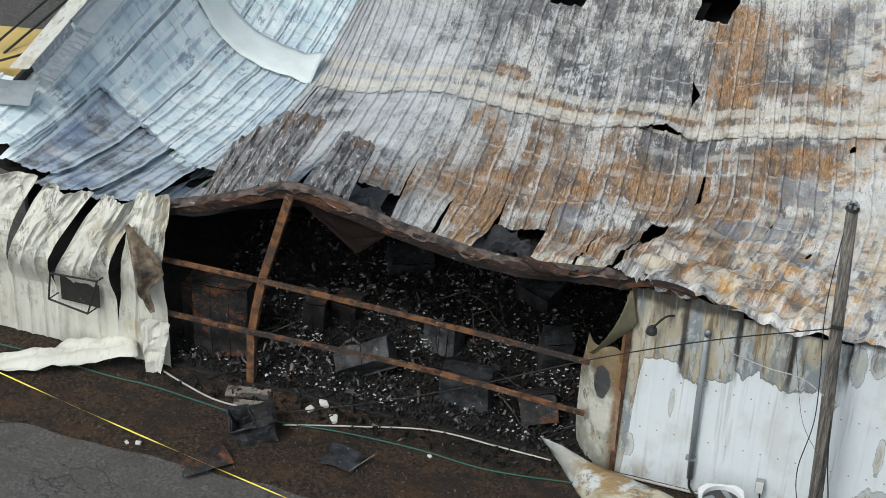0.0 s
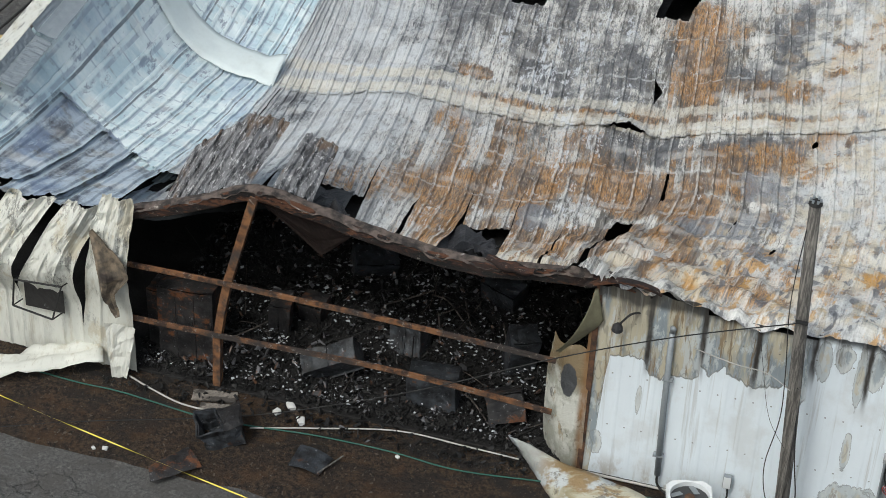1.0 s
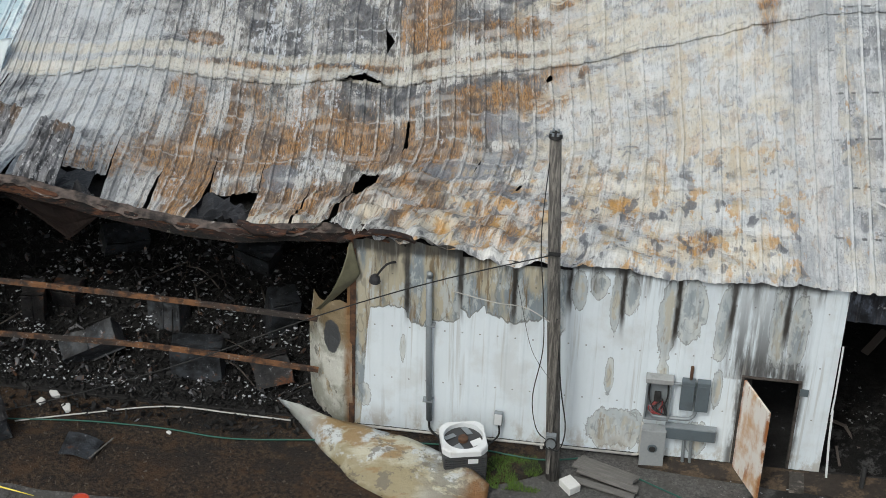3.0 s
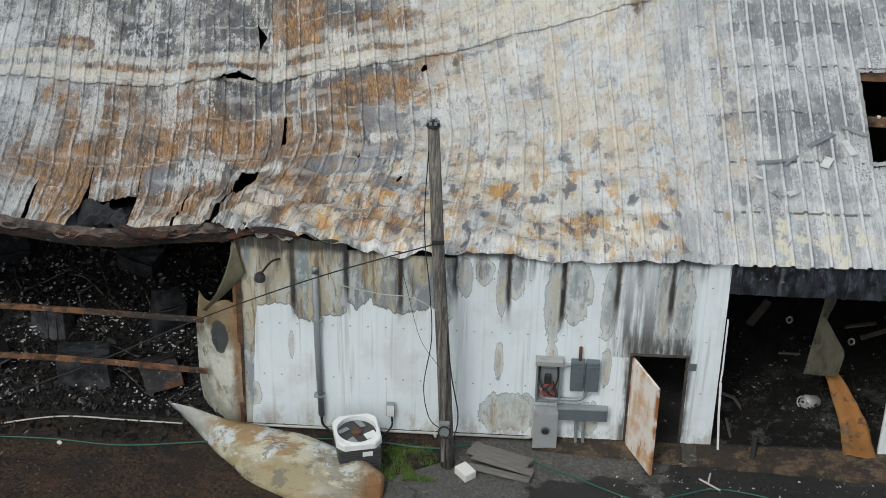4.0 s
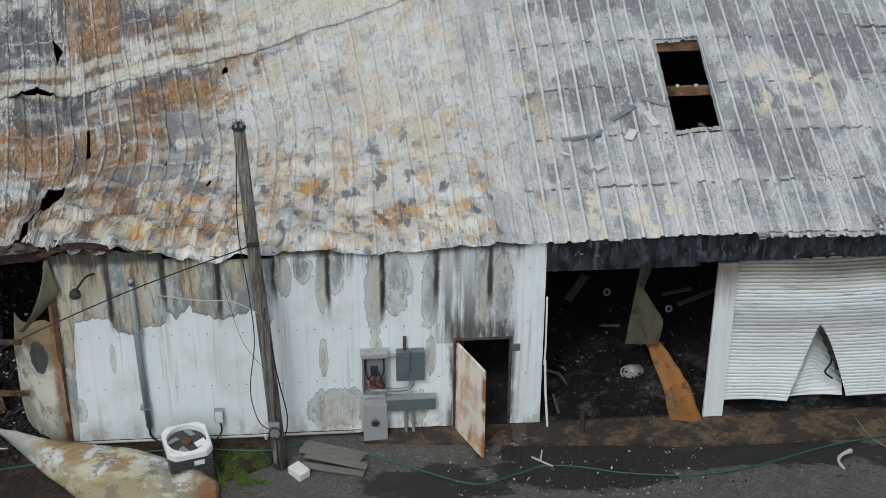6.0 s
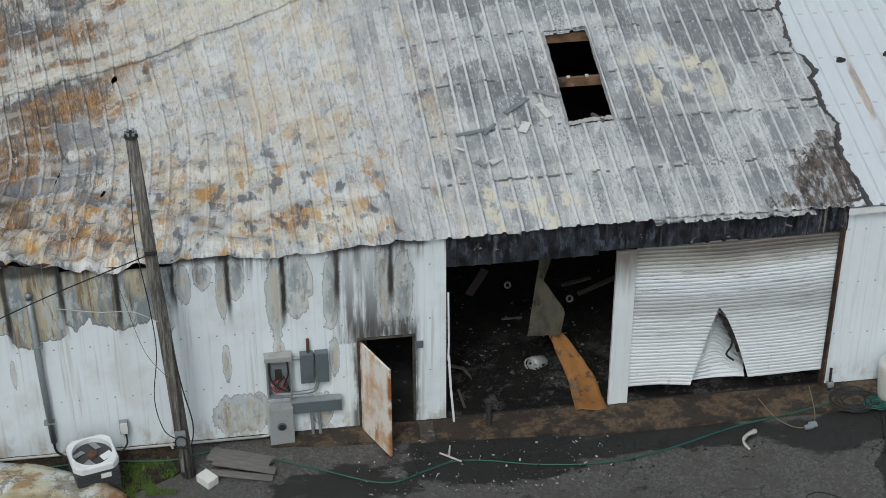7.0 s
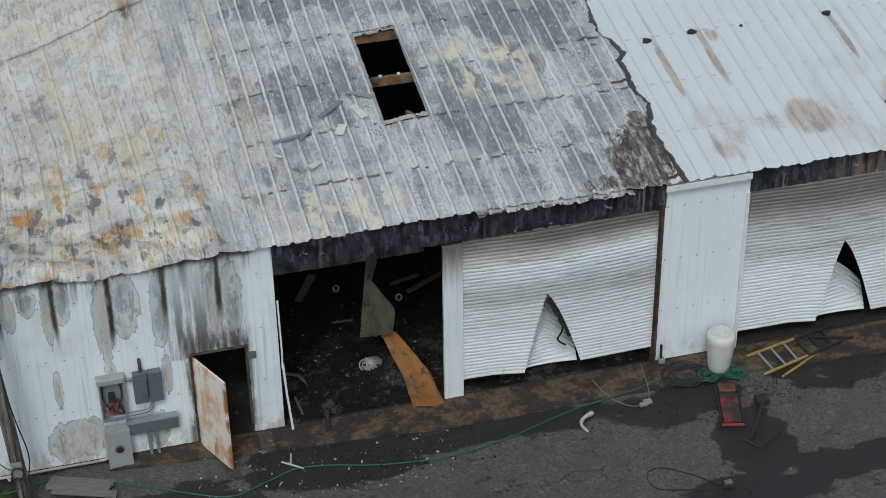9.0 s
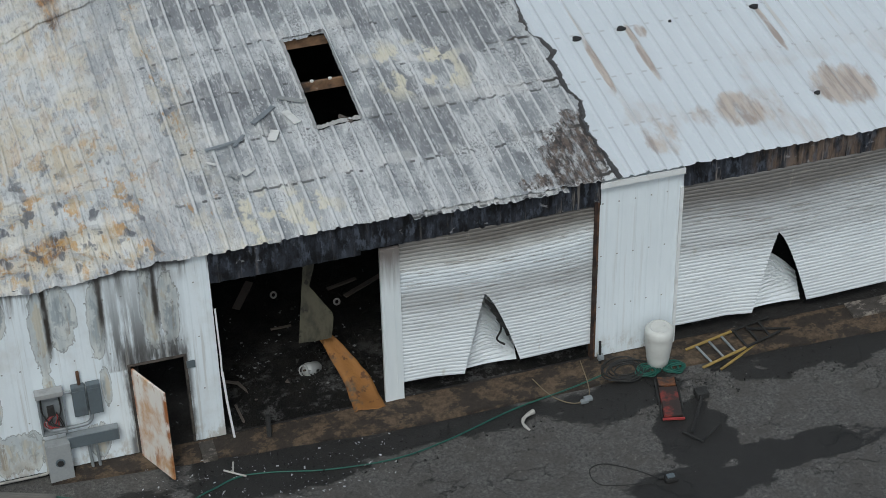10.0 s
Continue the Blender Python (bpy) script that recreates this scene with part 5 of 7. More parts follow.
# ---- roller doors ----
def roller_paint(name, bands):
    """White enamel with smoke from above; bands: (height at the west edge, rise per metre, half width, strength, tint)."""
    n = Nodes(name, 0.36)
    c = n.mix(n.noise(2, 5, (0.4, 1, 1)), (0.60, 0.645, 0.68), (0.70, 0.74, 0.77))
    wave = n.mul(n.sub(n.noise(0.8, 5, (0.5, 1, 1), 0.6), 0.5), 0.9)
    for z, rise, half, k, tint in bands:
        d = n.math("ABSOLUTE", n.sub(n.add(n.z, wave), n.add(z, n.mul(n.sub(n.x, 3.9), rise))))
        c = n.mix(n.mul(n.step(d, half, half * 0.25), k), c, tint)
    c = n.mix(n.mul(n.step(n.noise(6, 6, (0.25, 1, 3.0), 0.75), 0.54, 0.62), n.step(n.z, 0.8, 3.2, 0.15, 0.75)), c, (0.20, 0.19, 0.17))
    c = n.mix(n.mul(n.step(n.noise(2.2, 6, (1.3, 1, 0.5), 0.7), 0.6, 0.68), 0.45), c, (0.35, 0.33, 0.29))
    return n.done(c, n.noise(1.5, 3), 0.01)


def roller(name, x0, x1, z0, z1, tear, mat, y=0.03):
    """A ribbed roller curtain with a torn flap; tear: apex x, apex z, the two feet at the bottom."""
    root = thing(name, "white ribbed roller door, smoke-stained, buckled and torn open below", "roller door", kind="structure")
    ax, az, fx0, fx1 = tear
    pitch = 0.078
    slats = int((z1 - z0) / pitch)
    for s in range(slats):
        bm = bmesh.new()
        za, zb = z0 + s * pitch, z0 + (s + 1) * pitch
        runs = [((x0, x0), (x1, x1))]
        if za < az - 0.03:
            f, g = (az - za) / (az - z0), max(0.0, (az - zb) / (az - z0))
            runs = [((x0, x0), (ax + (fx0 - ax) * f ** 0.85, ax + (fx0 - ax) * g ** 0.85)), ((ax + (fx1 - ax) * f ** 0.75, ax + (fx1 - ax) * g ** 0.75), (x1, x1))]
        for (a0, a1), (b0, b1) in runs:
            m = max(2, int((b0 - a0) / 0.25))
            prof = [(za, 0.008), (za + 0.006, -0.014), (za + 0.022, -0.020), (za + 0.05, -0.018), (zb - 0.008, -0.006), (zb, 0.008)]

            def place(i, j):
                z, o = prof[j]
                t = (z - za) / (zb - za)
                a, b = a0 + (a1 - a0) * t, b0 + (b1 - b0) * t
                x = a + (b - a) * i / m
                u = (x - x0) / (x1 - x0)
                lip = max(0.0, 1 - abs(x - (ax + (fx0 - ax) * (az - z) / (az - z0))) / 0.5) * max(0.0, az - z) * 0.05
                belly = -0.09 * math.sin(math.pi * u) * (0.4 + 0.6 * math.sin(math.pi * (z - z0) / (z1 - z0))) + 0.03 * noise.noise((x * 0.8, z * 0.9, 2)) - lip
                return (x, y + o + belly, z + 0.012 * noise.noise((x * 0.7, z * 0.5, 5)))

            grid_mesh(bm, m + 1, 6, place)
        part("slat", bm, mat, root)
    return root


SMOKE, ASHY, BUFF = (0.10, 0.09, 0.08), (0.33, 0.34, 0.35), (0.30, 0.28, 0.24)
M_ROLL = roller_paint("roller_white", [(3.25, 0.05, 0.5, 0.55, BUFF), (3.75, 0.0, 0.7, 0.95, SMOKE), (2.62, -0.02, 0.3, 0.35, (0.42, 0.47, 0.52)), (2.22, -0.01, 0.42, 0.75, ASHY), (1.75, 0.0, 0.5, 0.3, ASHY)])
M_ROLL_B = roller_paint("roller_white_smoked", [(3.62, -0.01, 2.0, 0.8, ASHY), (3.7, 0.0, 1.0, 0.85, SMOKE), (2.35, -0.02, 0.22, 0.35, ASHY)])
roller_1 = roller("roller_door_1", 3.91, 7.52, 0.44, 3.66, (5.45, 2.17, 5.04, 6.14), M_ROLL)
roller_2 = roller("roller_door_2", 9.2, 13.6, 0.46, 3.72, (11.15, 2.24, 10.74, 11.9), M_ROLL_B)
jamb = tagged(part("jamb_1", boxes((3.55, 3.905, -0.03, 0.06, 0.1, 3.53), (3.59, 3.63, -0.045, -0.028, 0.12, 3.5), (3.78, 3.80, -0.04, -0.028, 0.12, 3.5), bevel=0.006), M_JAMB), "white sheet-steel door jamb, sooty at the top", "door jamb", kind="structure")

# ---- the torn wall at the west end ----
n = Nodes("cream_wall_sheet", 0.55)
cream = n.mix(n.noise(1.6, 6, (1.4, 1, 0.6)), (0.54, 0.545, 0.49), (0.69, 0.69, 0.64))
cream = n.mix(n.mul(n.step(n.noise(2.4, 6, (1.8, 1, 0.35), 0.7), 0.52, 0.68), 0.55), cream, (0.40, 0.36, 0.27))
cream = n.mix(n.mul(n.step(n.noise(3.5, 7, (2.2, 1, 0.5), 0.75), 0.56, 0.66), n.step(n.z, 0.4, 2.8, 0.15, 0.75)), cream, (0.20, 0.185, 0.155))
cream = n.mix(n.mul(n.step(n.noise(5.0, 6, (3.2, 1, 0.25), 0.7), 0.57, 0.66), 0.35), cream, (0.30, 0.28, 0.24))
cream = n.mix(n.mul(n.step(n.noise(1.1, 7, (1.2, 1, 0.8), 0.7), 0.55, 0.63), 0.6), cream, (0.44, 0.38, 0.26))
cream = n.mix(n.mul(n.step(n.noise(1.8, 8, (2.6, 1, 0.7), 0.78), 0.56, 0.60), n.step(n.z, 0.2, 2.2, 0.1, 0.8)), cream, (0.16, 0.16, 0.15))
M_CREAM = n.done(cream, n.noise(3, 4), 0.02)

torn = thing("torn_wall_panels", "cream-white ribbed wall sheets, split apart and curled outward at the top", "wall panel")


def torn_sheet(x0, x1, waist, top_x0, top_x1, top_z, out, z0=0.1, split=0.42, name="wall_sheet", sway=0.0):
    """A wall sheet whole below, split from its neighbours above: narrowed at the waist and rolled out at the top."""
    bm = bmesh.new()
    cols, rows = 25, 46

    def place(i, j):
        u, v = i / (cols - 1), j / (rows - 1)
        z = z0 + (top_z - z0) * v
        a, b = x0, x1
        if v > split:
            s = (v - split) / (1 - split)
            pinch = waist * math.sin(min(1.0, s * 1.25) * math.pi)
            a, b = x0 + (top_x0 - x0) * s ** 1.5 + pinch, x1 + (top_x1 - x1) * s ** 1.5 - pinch
        rib = 0.03 * max(0.0, math.cos(u * 3 * math.tau) - 0.6) / 0.4
        s = max(0.0, v - 0.35) / 0.65
        belly = out * math.sin(min(1.0, s * 1.05) * math.pi) ** 1.3 + sway * s * s
        curl = -0.10 * math.cos(u * math.pi * 2) * s
        crease = 0.17 * s * noise.noise((u * 2.2 + x0, z * 1.6, 1)) + 0.15 * s * abs(noise.noise((u * 4 + z, z * 2.4 + x0, 2))) + 0.06 * s * noise.noise((u * 11, z * 6.0 + x0, 7)) + 0.02 * noise.noise((u * 9, z * 2.0 + x0, 5))
        return (a + (b - a) * u + 0.05 * s * noise.noise((x0, z * 1.5, 4)), -0.06 - rib - belly - curl - crease, z)

    grid_mesh(bm, cols, rows, place, 0.005)
    return part(name, bm, M_CREAM, torn)


torn_sheet(-21.1, -19.62, 0.03, -20.9, -18.95, 3.78, 0.28)
torn_sheet(-19.62, -18.7, 0.06, -18.72, -17.78, 3.72, 0.42)
torn_sheet(-18.7, -17.45, 0.10, -17.55, -16.86, 3.74, 0.34)
torn_sheet(-17.45, -16.4, 0.05, -16.86, -16.26, 4.02, 0.22, split=0.2)
# buckled fold of brown, bare metal on the last sheet
M_BROWN = rusty("brown_scorched_sheet", (0.09, 0.075, 0.058), (0.26, 0.20, 0.14))
bm = bmesh.new()
FOLD_A = table([(-1, -17.0), (0, -17.0), (0.35, -16.93), (0.65, -16.86), (1, -16.60), (2, -16.60)], 0.02)
FOLD_B = table([(-1, -16.95), (0, -16.95), (0.3, -16.42), (0.52, -16.28), (0.75, -16.6), (1, -16.50), (2, -16.50)], 0.02)
grid_mesh(bm, 8, 24, lambda i, j: (FOLD_A(j / 23) + (FOLD_B(j / 23) - FOLD_A(j / 23)) * i / 7,
                                   -0.42 - 0.20 * math.sin(min(1.0, i / 7 * 1.6) * math.pi) * math.sin(j / 23 * math.pi) + 0.05 * noise.noise((i * 0.7, j * 0.4, 2)), 3.42 - 1.85 * j / 23 + 0.06 * i / 7), 0.005)
part("folded_flap", bm, M_BROWN, torn, "brown bare-metal fold")
bm = bmesh.new()
grid_mesh(bm, 9, 14, lambda i, j: (-16.95 + 0.16 * (1 - j / 13) + (0.30 + 0.32 * j / 13) * i / 8, -0.14 - 0.16 * (1 - j / 13) - 0.10 * abs(i / 8 - 0.6) - 0.05 * noise.noise((i * 0.7, j * 0.5, 1)),
                                   0.02 + 1.2 * j / 13 + 0.10 * i / 8 * (1 - j / 13)), 0.006)
part("hanging_corner", bm, M_CREAM, torn)
# window frame hanging in the torn wall
M_BLACK = charred("black_steel", (0.012, 0.012, 0.012), (0.04, 0.04, 0.04), 0.75)
window = thing("window_frame", "empty black steel window frame hanging crooked in the torn wall", "window frame")
c4 = [(-18.62, -0.42, 1.95), (-17.64, -0.45, 2.04), (-17.9, -0.42, 1.2), (-18.72, -0.38, 1.3)]
for k in range(4):
    part("bar", tube([c4[k], c4[(k + 1) % 4]], 0.02, 6), M_BLACK, window)
for k in range(4):
    p = c4[k]
    part("bar", tube([p, (p[0] + 0.06, p[1] + 0.28, p[2] - 0.03)], 0.015, 6), M_BLACK, window)
# flat black plate standing in for the dark of the hole behind
part("hole_shade_plate", boxes((-18.55, -17.75, -0.20, -0.19, 1.22, 1.86)), M_CHAR, window)

# the flap lying on the dirt
bm = bmesh.new()


def flap(i, j):
    u, v = i / 24, j / 8
    x = -17.1 - 3.4 * u
    y = -0.05 - 1.75 * u
    w = 0.75 - 0.25 * u
    px, py = -0.45, 0.89
    s = (v - 0.5) * w
    z = 0.42 - 0.34 * u + 0.12 * math.sin(v * 3.1) + 0.16 * noise.noise((u * 5, v * 3, 3)) + 0.09 * noise.noise((u * 13, v * 5, 1)) - 0.05 * abs(math.sin(v * 9))
    return (x + px * s, y + py * s, max(0.06, z))


grid_mesh(bm, 25, 9, flap, 0.005)
tagged(part("fallen_wall_sheet", bm, M_CREAM, smooth=True), "crumpled cream wall sheet bent down onto the dirt", "metal sheet")

# ---- curled end of the white wall and the sheet fallen from it ----
M_PEEL = plain("olive_peeled_sheet", (0.19, 0.18, 0.115), 0.55, 0.0, 0.6, 2.5, (0.05, 0.043, 0.03), 0.9)
bm = bmesh.new()


def peeled(i, j):
    """Narrow at the top under the eave, widest half way, a point at the foot."""
    u, w = i / 8, j / 15
    z = 4.17 - 1.5 * w
    left = -7.83 - 0.02 * w - 0.57 * w ** 1.6
    right = float(np.interp(w, [0, 0.42, 0.66, 1], [-7.78, -7.62, -7.9, -8.33]))
    return (left + (right - left) * u, -0.04 - 0.24 * math.sin(w * math.pi) * (1 - 0.8 * u) + 0.03 * noise.noise((u * 3, w * 5, 1)), z)


grid_mesh(bm, 9, 16, peeled, 0.005)
tagged(part("peeled_sheet", bm, M_PEEL, smooth=True), "olive scorched wall sheet peeled back from the wall's burnt end", "metal sheet")

bm = bmesh.new()


def fallen(i, j):
    """A long sheet, pointed at its west end, bowed up along the middle, its east end rolled over by the air conditioner."""
    u, v = i / 30, j / 10
    top = Vector((FALL_X(u), FALL_Y(u), FALL_Z(u)))
    low = Vector((top.x + 0.4 * (1 - u) - 0.02, top.y - 0.06 - FALL_W(u), 0.03))
    p = top.lerp(low, v)
    p.z = max(0.05, p.z + 0.16 * math.sin(v * 3.1) * math.sin(u * 3.1) + 0.06 * noise.noise((u * 6, v * 3, 0)) + 0.03 * abs(noise.noise((u * 14, v * 5, 4))))
    return p


FALL_X = table([(-1, -9.2), (0, -9.2), (0.25, -8.0), (0.5, -6.95), (0.8, -5.75), (1.0, -5.12), (2, -5.12)], 0.02)
FALL_Y = table([(-1, 0.1), (0, 0.1), (0.25, -0.32), (0.5, -0.62), (0.8, -1.02), (1.0, -1.36), (2, -1.36)], 0.02)
FALL_Z = table([(-1, 0.42), (0, 0.42), (0.3, 0.46), (0.6, 0.5), (0.85, 0.42), (1.0, 0.2), (2, 0.2)], 0.02)
FALL_W = table([(-1, 0.02), (0, 0.02), (0.12, 0.5), (0.3, 1.05), (0.55, 1.25), (0.85, 1.0), (0.95, 0.7), (1.0, 0.35), (2, 0.35)], 0.02)
grid_mesh(bm, 31, 11, fallen, 0.006)
tagged(part("fallen_wall_sheet", bm, M_SCORCH, smooth=True), "long scorched cream and rust wall sheet fallen on the dirt", "metal sheet")

# ---- black ash and debris inside ----
M_ASH = plain("pale_ash_flakes", (0.60, 0.62, 0.66), 0.8, 0.0, 0.5, 9, (0.05, 0.05, 0.05), 0.45)
rng = random.Random(4)


def litter(name, label, count, area, size, mat, lift=0.0, flat=False):
    """Loose scraps nobody could count, each a small bent plate or lump."""
    verts, faces = [], []
    for _ in range(count):
        x, y = rng.uniform(*area[0]), area[1][0] + (area[1][1] - area[1][0]) * rng.random() ** 1.3
        if flat and noise.noise((x * 0.9, y * 0.9, 6)) + 0.4 * noise.noise((x * 3, y * 3, 2)) < rng.uniform(-0.5, 0.3):
            continue
        h = heap(x, y) + lift
        r = size[0] + (size[1] - size[0]) * rng.random() ** 3
        m = pose(x, y, h + r * 0.25, rng.uniform(-35, 35) * (0.4 if flat else 1.6), rng.uniform(-35, 35) * (0.4 if flat else 1.6), rng.uniform(0, 360))
        a, b, c = r, r * (rng.uniform(0.35, 1.0) if flat else rng.uniform(0.12, 0.6)), r * (0.05 if flat else rng.uniform(0.04, 0.45))
        k = len(verts)
        for sx, sy, sz in ((-1, -1, -1), (1, -1, -1), (1, 1, -1), (-1, 1, -1), (-1, -1, 1), (1, -1, 1), (1, 1, 1), (-1, 1, 1)):
            j = rng.uniform(0.35, 1.2)
            verts.append(m @ Vector((sx * a / 2 * j, sy * b / 2 * j, sz * c / 2)))
        faces += [tuple(k + q for q in f) for f in ((3, 2, 1, 0), (4, 5, 6, 7), (0, 1, 5, 4), (1, 2, 6, 5), (2, 3, 7, 6), (3, 0, 4, 7))]
    me = bpy.data.meshes.new(name)
    me.from_pydata(verts, [], faces)
    me.materials.append(mat)
    return tagged(new(name, me), label, "debris", kind="stuff")


def heap(x, y):
    """Height of the ash on the floor."""
    inside = min(1.0, max(0.0, (y - 0.1) / 0.8))
    return 0.1 + inside * (0.16 + 0.10 * max(0.0, y - 1.0) * (x < -1) + 0.20 * noise.noise((x * 0.55, y * 0.55, 2)) + 0.10 * noise.noise((x * 1.9, y * 1.9, 5)) + 0.04 * noise.noise((x * 5, y * 5, 1)))


M_ASHBED = charred("ash_bed", (0.003, 0.003, 0.003), (0.016, 0.015, 0.015), 0.68, 0.75)
bm = bmesh.new()
xs = np.arange(WEST + 0.05, -1.0, 0.14)
grid_mesh(bm, len(xs), 72, lambda i, j: (float(xs[i]), 0.05 + j * 0.14, heap(float(xs[i]), 0.05 + j * 0.14)))
tagged(part("ash_bed", bm, M_ASHBED, smooth=True), "uneven bed of black ash over the gutted floor", "ash", kind="structure")
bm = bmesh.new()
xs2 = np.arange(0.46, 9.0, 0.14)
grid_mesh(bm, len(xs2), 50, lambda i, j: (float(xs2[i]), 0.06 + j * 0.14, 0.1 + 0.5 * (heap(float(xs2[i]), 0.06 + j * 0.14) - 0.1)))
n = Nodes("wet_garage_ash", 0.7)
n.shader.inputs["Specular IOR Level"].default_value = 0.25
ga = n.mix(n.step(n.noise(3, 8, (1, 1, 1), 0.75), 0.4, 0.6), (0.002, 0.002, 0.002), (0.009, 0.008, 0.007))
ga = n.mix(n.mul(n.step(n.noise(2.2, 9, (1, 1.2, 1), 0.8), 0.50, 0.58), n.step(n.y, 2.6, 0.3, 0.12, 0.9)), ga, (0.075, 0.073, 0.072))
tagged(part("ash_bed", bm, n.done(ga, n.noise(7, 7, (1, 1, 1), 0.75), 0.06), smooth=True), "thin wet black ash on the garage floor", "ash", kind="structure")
def burnt_tin():
    n = Nodes("burnt_tin", 0.45)
    c = n.mix(n.island(), (0.012, 0.012, 0.013), (0.11, 0.11, 0.12))
    c = n.mix(n.step(n.noise(5, 6, (1, 1, 1), 0.7), 0.52, 0.6), c, (0.09, 0.045, 0.025))
    return n.done(c, n.noise(12, 4), 0.01)


M_DARK = charred("charred_scraps", (0.003, 0.003, 0.003), (0.014, 0.0135, 0.0135), 0.70, 0.5)
litter("charred_scraps", "heap of charred black scraps on the gutted floor", 30000, ((-16.6, -7.9), (0.1, 7.5)), (0.012, 0.15), M_DARK)
# pale specks: ash and paper, and glints on the wet char as colour
litter("ash_flakes", "pale burnt paper and ash flakes scattered over the char", 4200, ((-16.4, -8.2), (0.2, 7.5)), (0.007, 0.075), M_ASH, 0.10, True)
litter("ash_flakes", "larger pale ash and paper flakes deep in the char", 1800, ((-14.6, -9.2), (1.3, 6.4)), (0.01, 0.085), M_ASH, 0.12, True)
litter("grey_scraps", "grey burnt scraps and curled tin in the char", 1500, ((-16.4, -8.2), (0.15, 6.5)), (0.02, 0.2), burnt_tin(), 0.06)
litter("charred_scraps", "charred scraps on the garage floor", 5000, ((0.5, 7.5), (0.1, 6.0)), (0.012, 0.13), charred("garage_scraps", (0.004, 0.004, 0.004), (0.026, 0.024, 0.022), 0.66, 0.7), -0.12)
litter("ash_flakes", "pale ash on the garage floor", 950, ((0.5, 4.4), (0.02, 3.2)), (0.008, 0.06), plain("grey_ash_flakes", (0.24, 0.24, 0.245), 0.9, 0.0, 0.5, 9, (0.03, 0.03, 0.03), 0.6), -0.06, True)

def burnt_paint(name, base, rust, share):
    """Cabinet steel, scorched black with rust breaking out in patches."""
    n = Nodes(name, 0.5)
    c = n.mix(n.step(n.noise(3, 7, (1, 1, 1), 0.7), 0.35, 0.65), (0.006, 0.006, 0.007), base)
    c = n.mix(n.step(n.noise(2.4, 7, (1, 1, 1.3), 0.72), share, share + 0.09), c, rust)
    c = n.mix(n.step(n.noise(11, 7, (1, 1, 1), 0.78), 0.60, 0.65), c, (0.20, 0.20, 0.21))
    return n.done(c, n.noise(3.5, 5), 0.05)


M_CAB = burnt_paint("burnt_cabinet_steel", (0.042, 0.048, 0.056), (0.085, 0.036, 0.016), 0.58)
M_CABR = burnt_paint("burnt_rusty_cabinet", (0.034, 0.032, 0.032), (0.13, 0.05, 0.02), 0.53)


def cabinet(x, y, w, d, h, turn, lean, mat, label, doors=2, z=0.12):
    root = thing("burnt_cabinet", label, "cabinet", pose(x, y, z, lean, lean * 0.4, turn))
    bm = boxes((-w / 2, -w / 2 + 0.012, -d / 2, d / 2, 0, h), (w / 2 - 0.012, w / 2, -d / 2, d / 2, 0, h), (-w / 2, w / 2, d / 2 - 0.012, d / 2, 0, h),
               (-w / 2 + 0.012, w / 2 - 0.012, -d / 2 + 0.02, d / 2 - 0.012, h - 0.015, h), (-w / 2 + 0.012, w / 2 - 0.012, -d / 2 + 0.02, d / 2 - 0.012, 0.04, 0.06))
    def dented(q):
        """Buckled by heat: the sides wander and the top sinks."""
        for v in q.verts:
            f = max(0.0, min(1.0, v.co.z / h))
            v.co.x += 0.05 * f * noise.noise((v.co.z * 2 + x, v.co.y * 3, y)) + 0.04 * f * noise.noise((x, y, 3.0))
            v.co.y += 0.06 * f * noise.noise((v.co.x * 3 + x, v.co.z * 2, y + 4))
            v.co.z -= 0.07 * f * abs(noise.noise((v.co.x * 4 + x, v.co.y * 4, y + 9)))
        return q

    bmesh.ops.subdivide_edges(bm, edges=list(bm.edges), cuts=3, use_grid_fill=True)
    part("body", dented(bm), mat, root)
    for k in range(doors):
        a = -w / 2 + k * w / doors
        q = boxes((a + 0.006, a + w / doors - 0.006, -d / 2 - 0.015, -d / 2 + 0.012, 0.03, h - 0.03))
        bmesh.ops.subdivide_edges(q, edges=list(q.edges), cuts=3, use_grid_fill=True)
        leaf = part("cabinet_door", dented(q), mat, root)
        part("handle", boxes((a + w / doors * 0.8, a + w / doors * 0.8 + 0.02, -d / 2 - 0.035, -d / 2 - 0.012, h * 0.5, h * 0.5 + 0.12)), mat, leaf)
    return root


cabinet(-15.62, 0.75, 1.1, 0.5, 1.65, 4, -2, M_CABR, "tall burnt steel cabinet with two doors, rust-brown and black", 3)
cabinet(-14.25, 1.9, 0.42, 0.5, 0.95, 10, 5, M_CABR, "narrow burnt rusty cabinet leaning in the ash")
cabinet(-13.7, 2.4, 0.5, 0.45, 0.75, -8, 8, M_CABR, "small burnt rusty cabinet half buried in ash", 1)
cabinet(-12.75, 0.75, 1.1, 0.45, 0.5, 14, -62, M_CAB, "burnt grey steel cabinet toppled on its back", 2, 0.45)
cabinet(-10.8, 0.85, 0.95, 0.5, 0.78, 2, -6, M_CAB, "burnt slate-grey steel cabinet standing near the wall line", 1)
cabinet(-9.35, 0.75, 0.7, 0.4, 0.62, 18, -22, M_CABR, "burnt brown steel box tilted in the ash", 1, 0.2)
cabinet(-11.65, 1.95, 0.7, 0.4, 0.6, -12, -25, M_CAB, "burnt grey steel drawer unit, tilted", 2, 0.25)
cabinet(-9.6, 2.3, 0.55, 0.5, 1.0, 25, 10, M_CAB, "burnt black cabinet leaning in the ash", 1, 0.2)
cabinet(-16.2, 0.9, 0.5, 0.5, 1.5, 0, 3, M_CABR, "burnt rusty locker against the torn wall", 1)
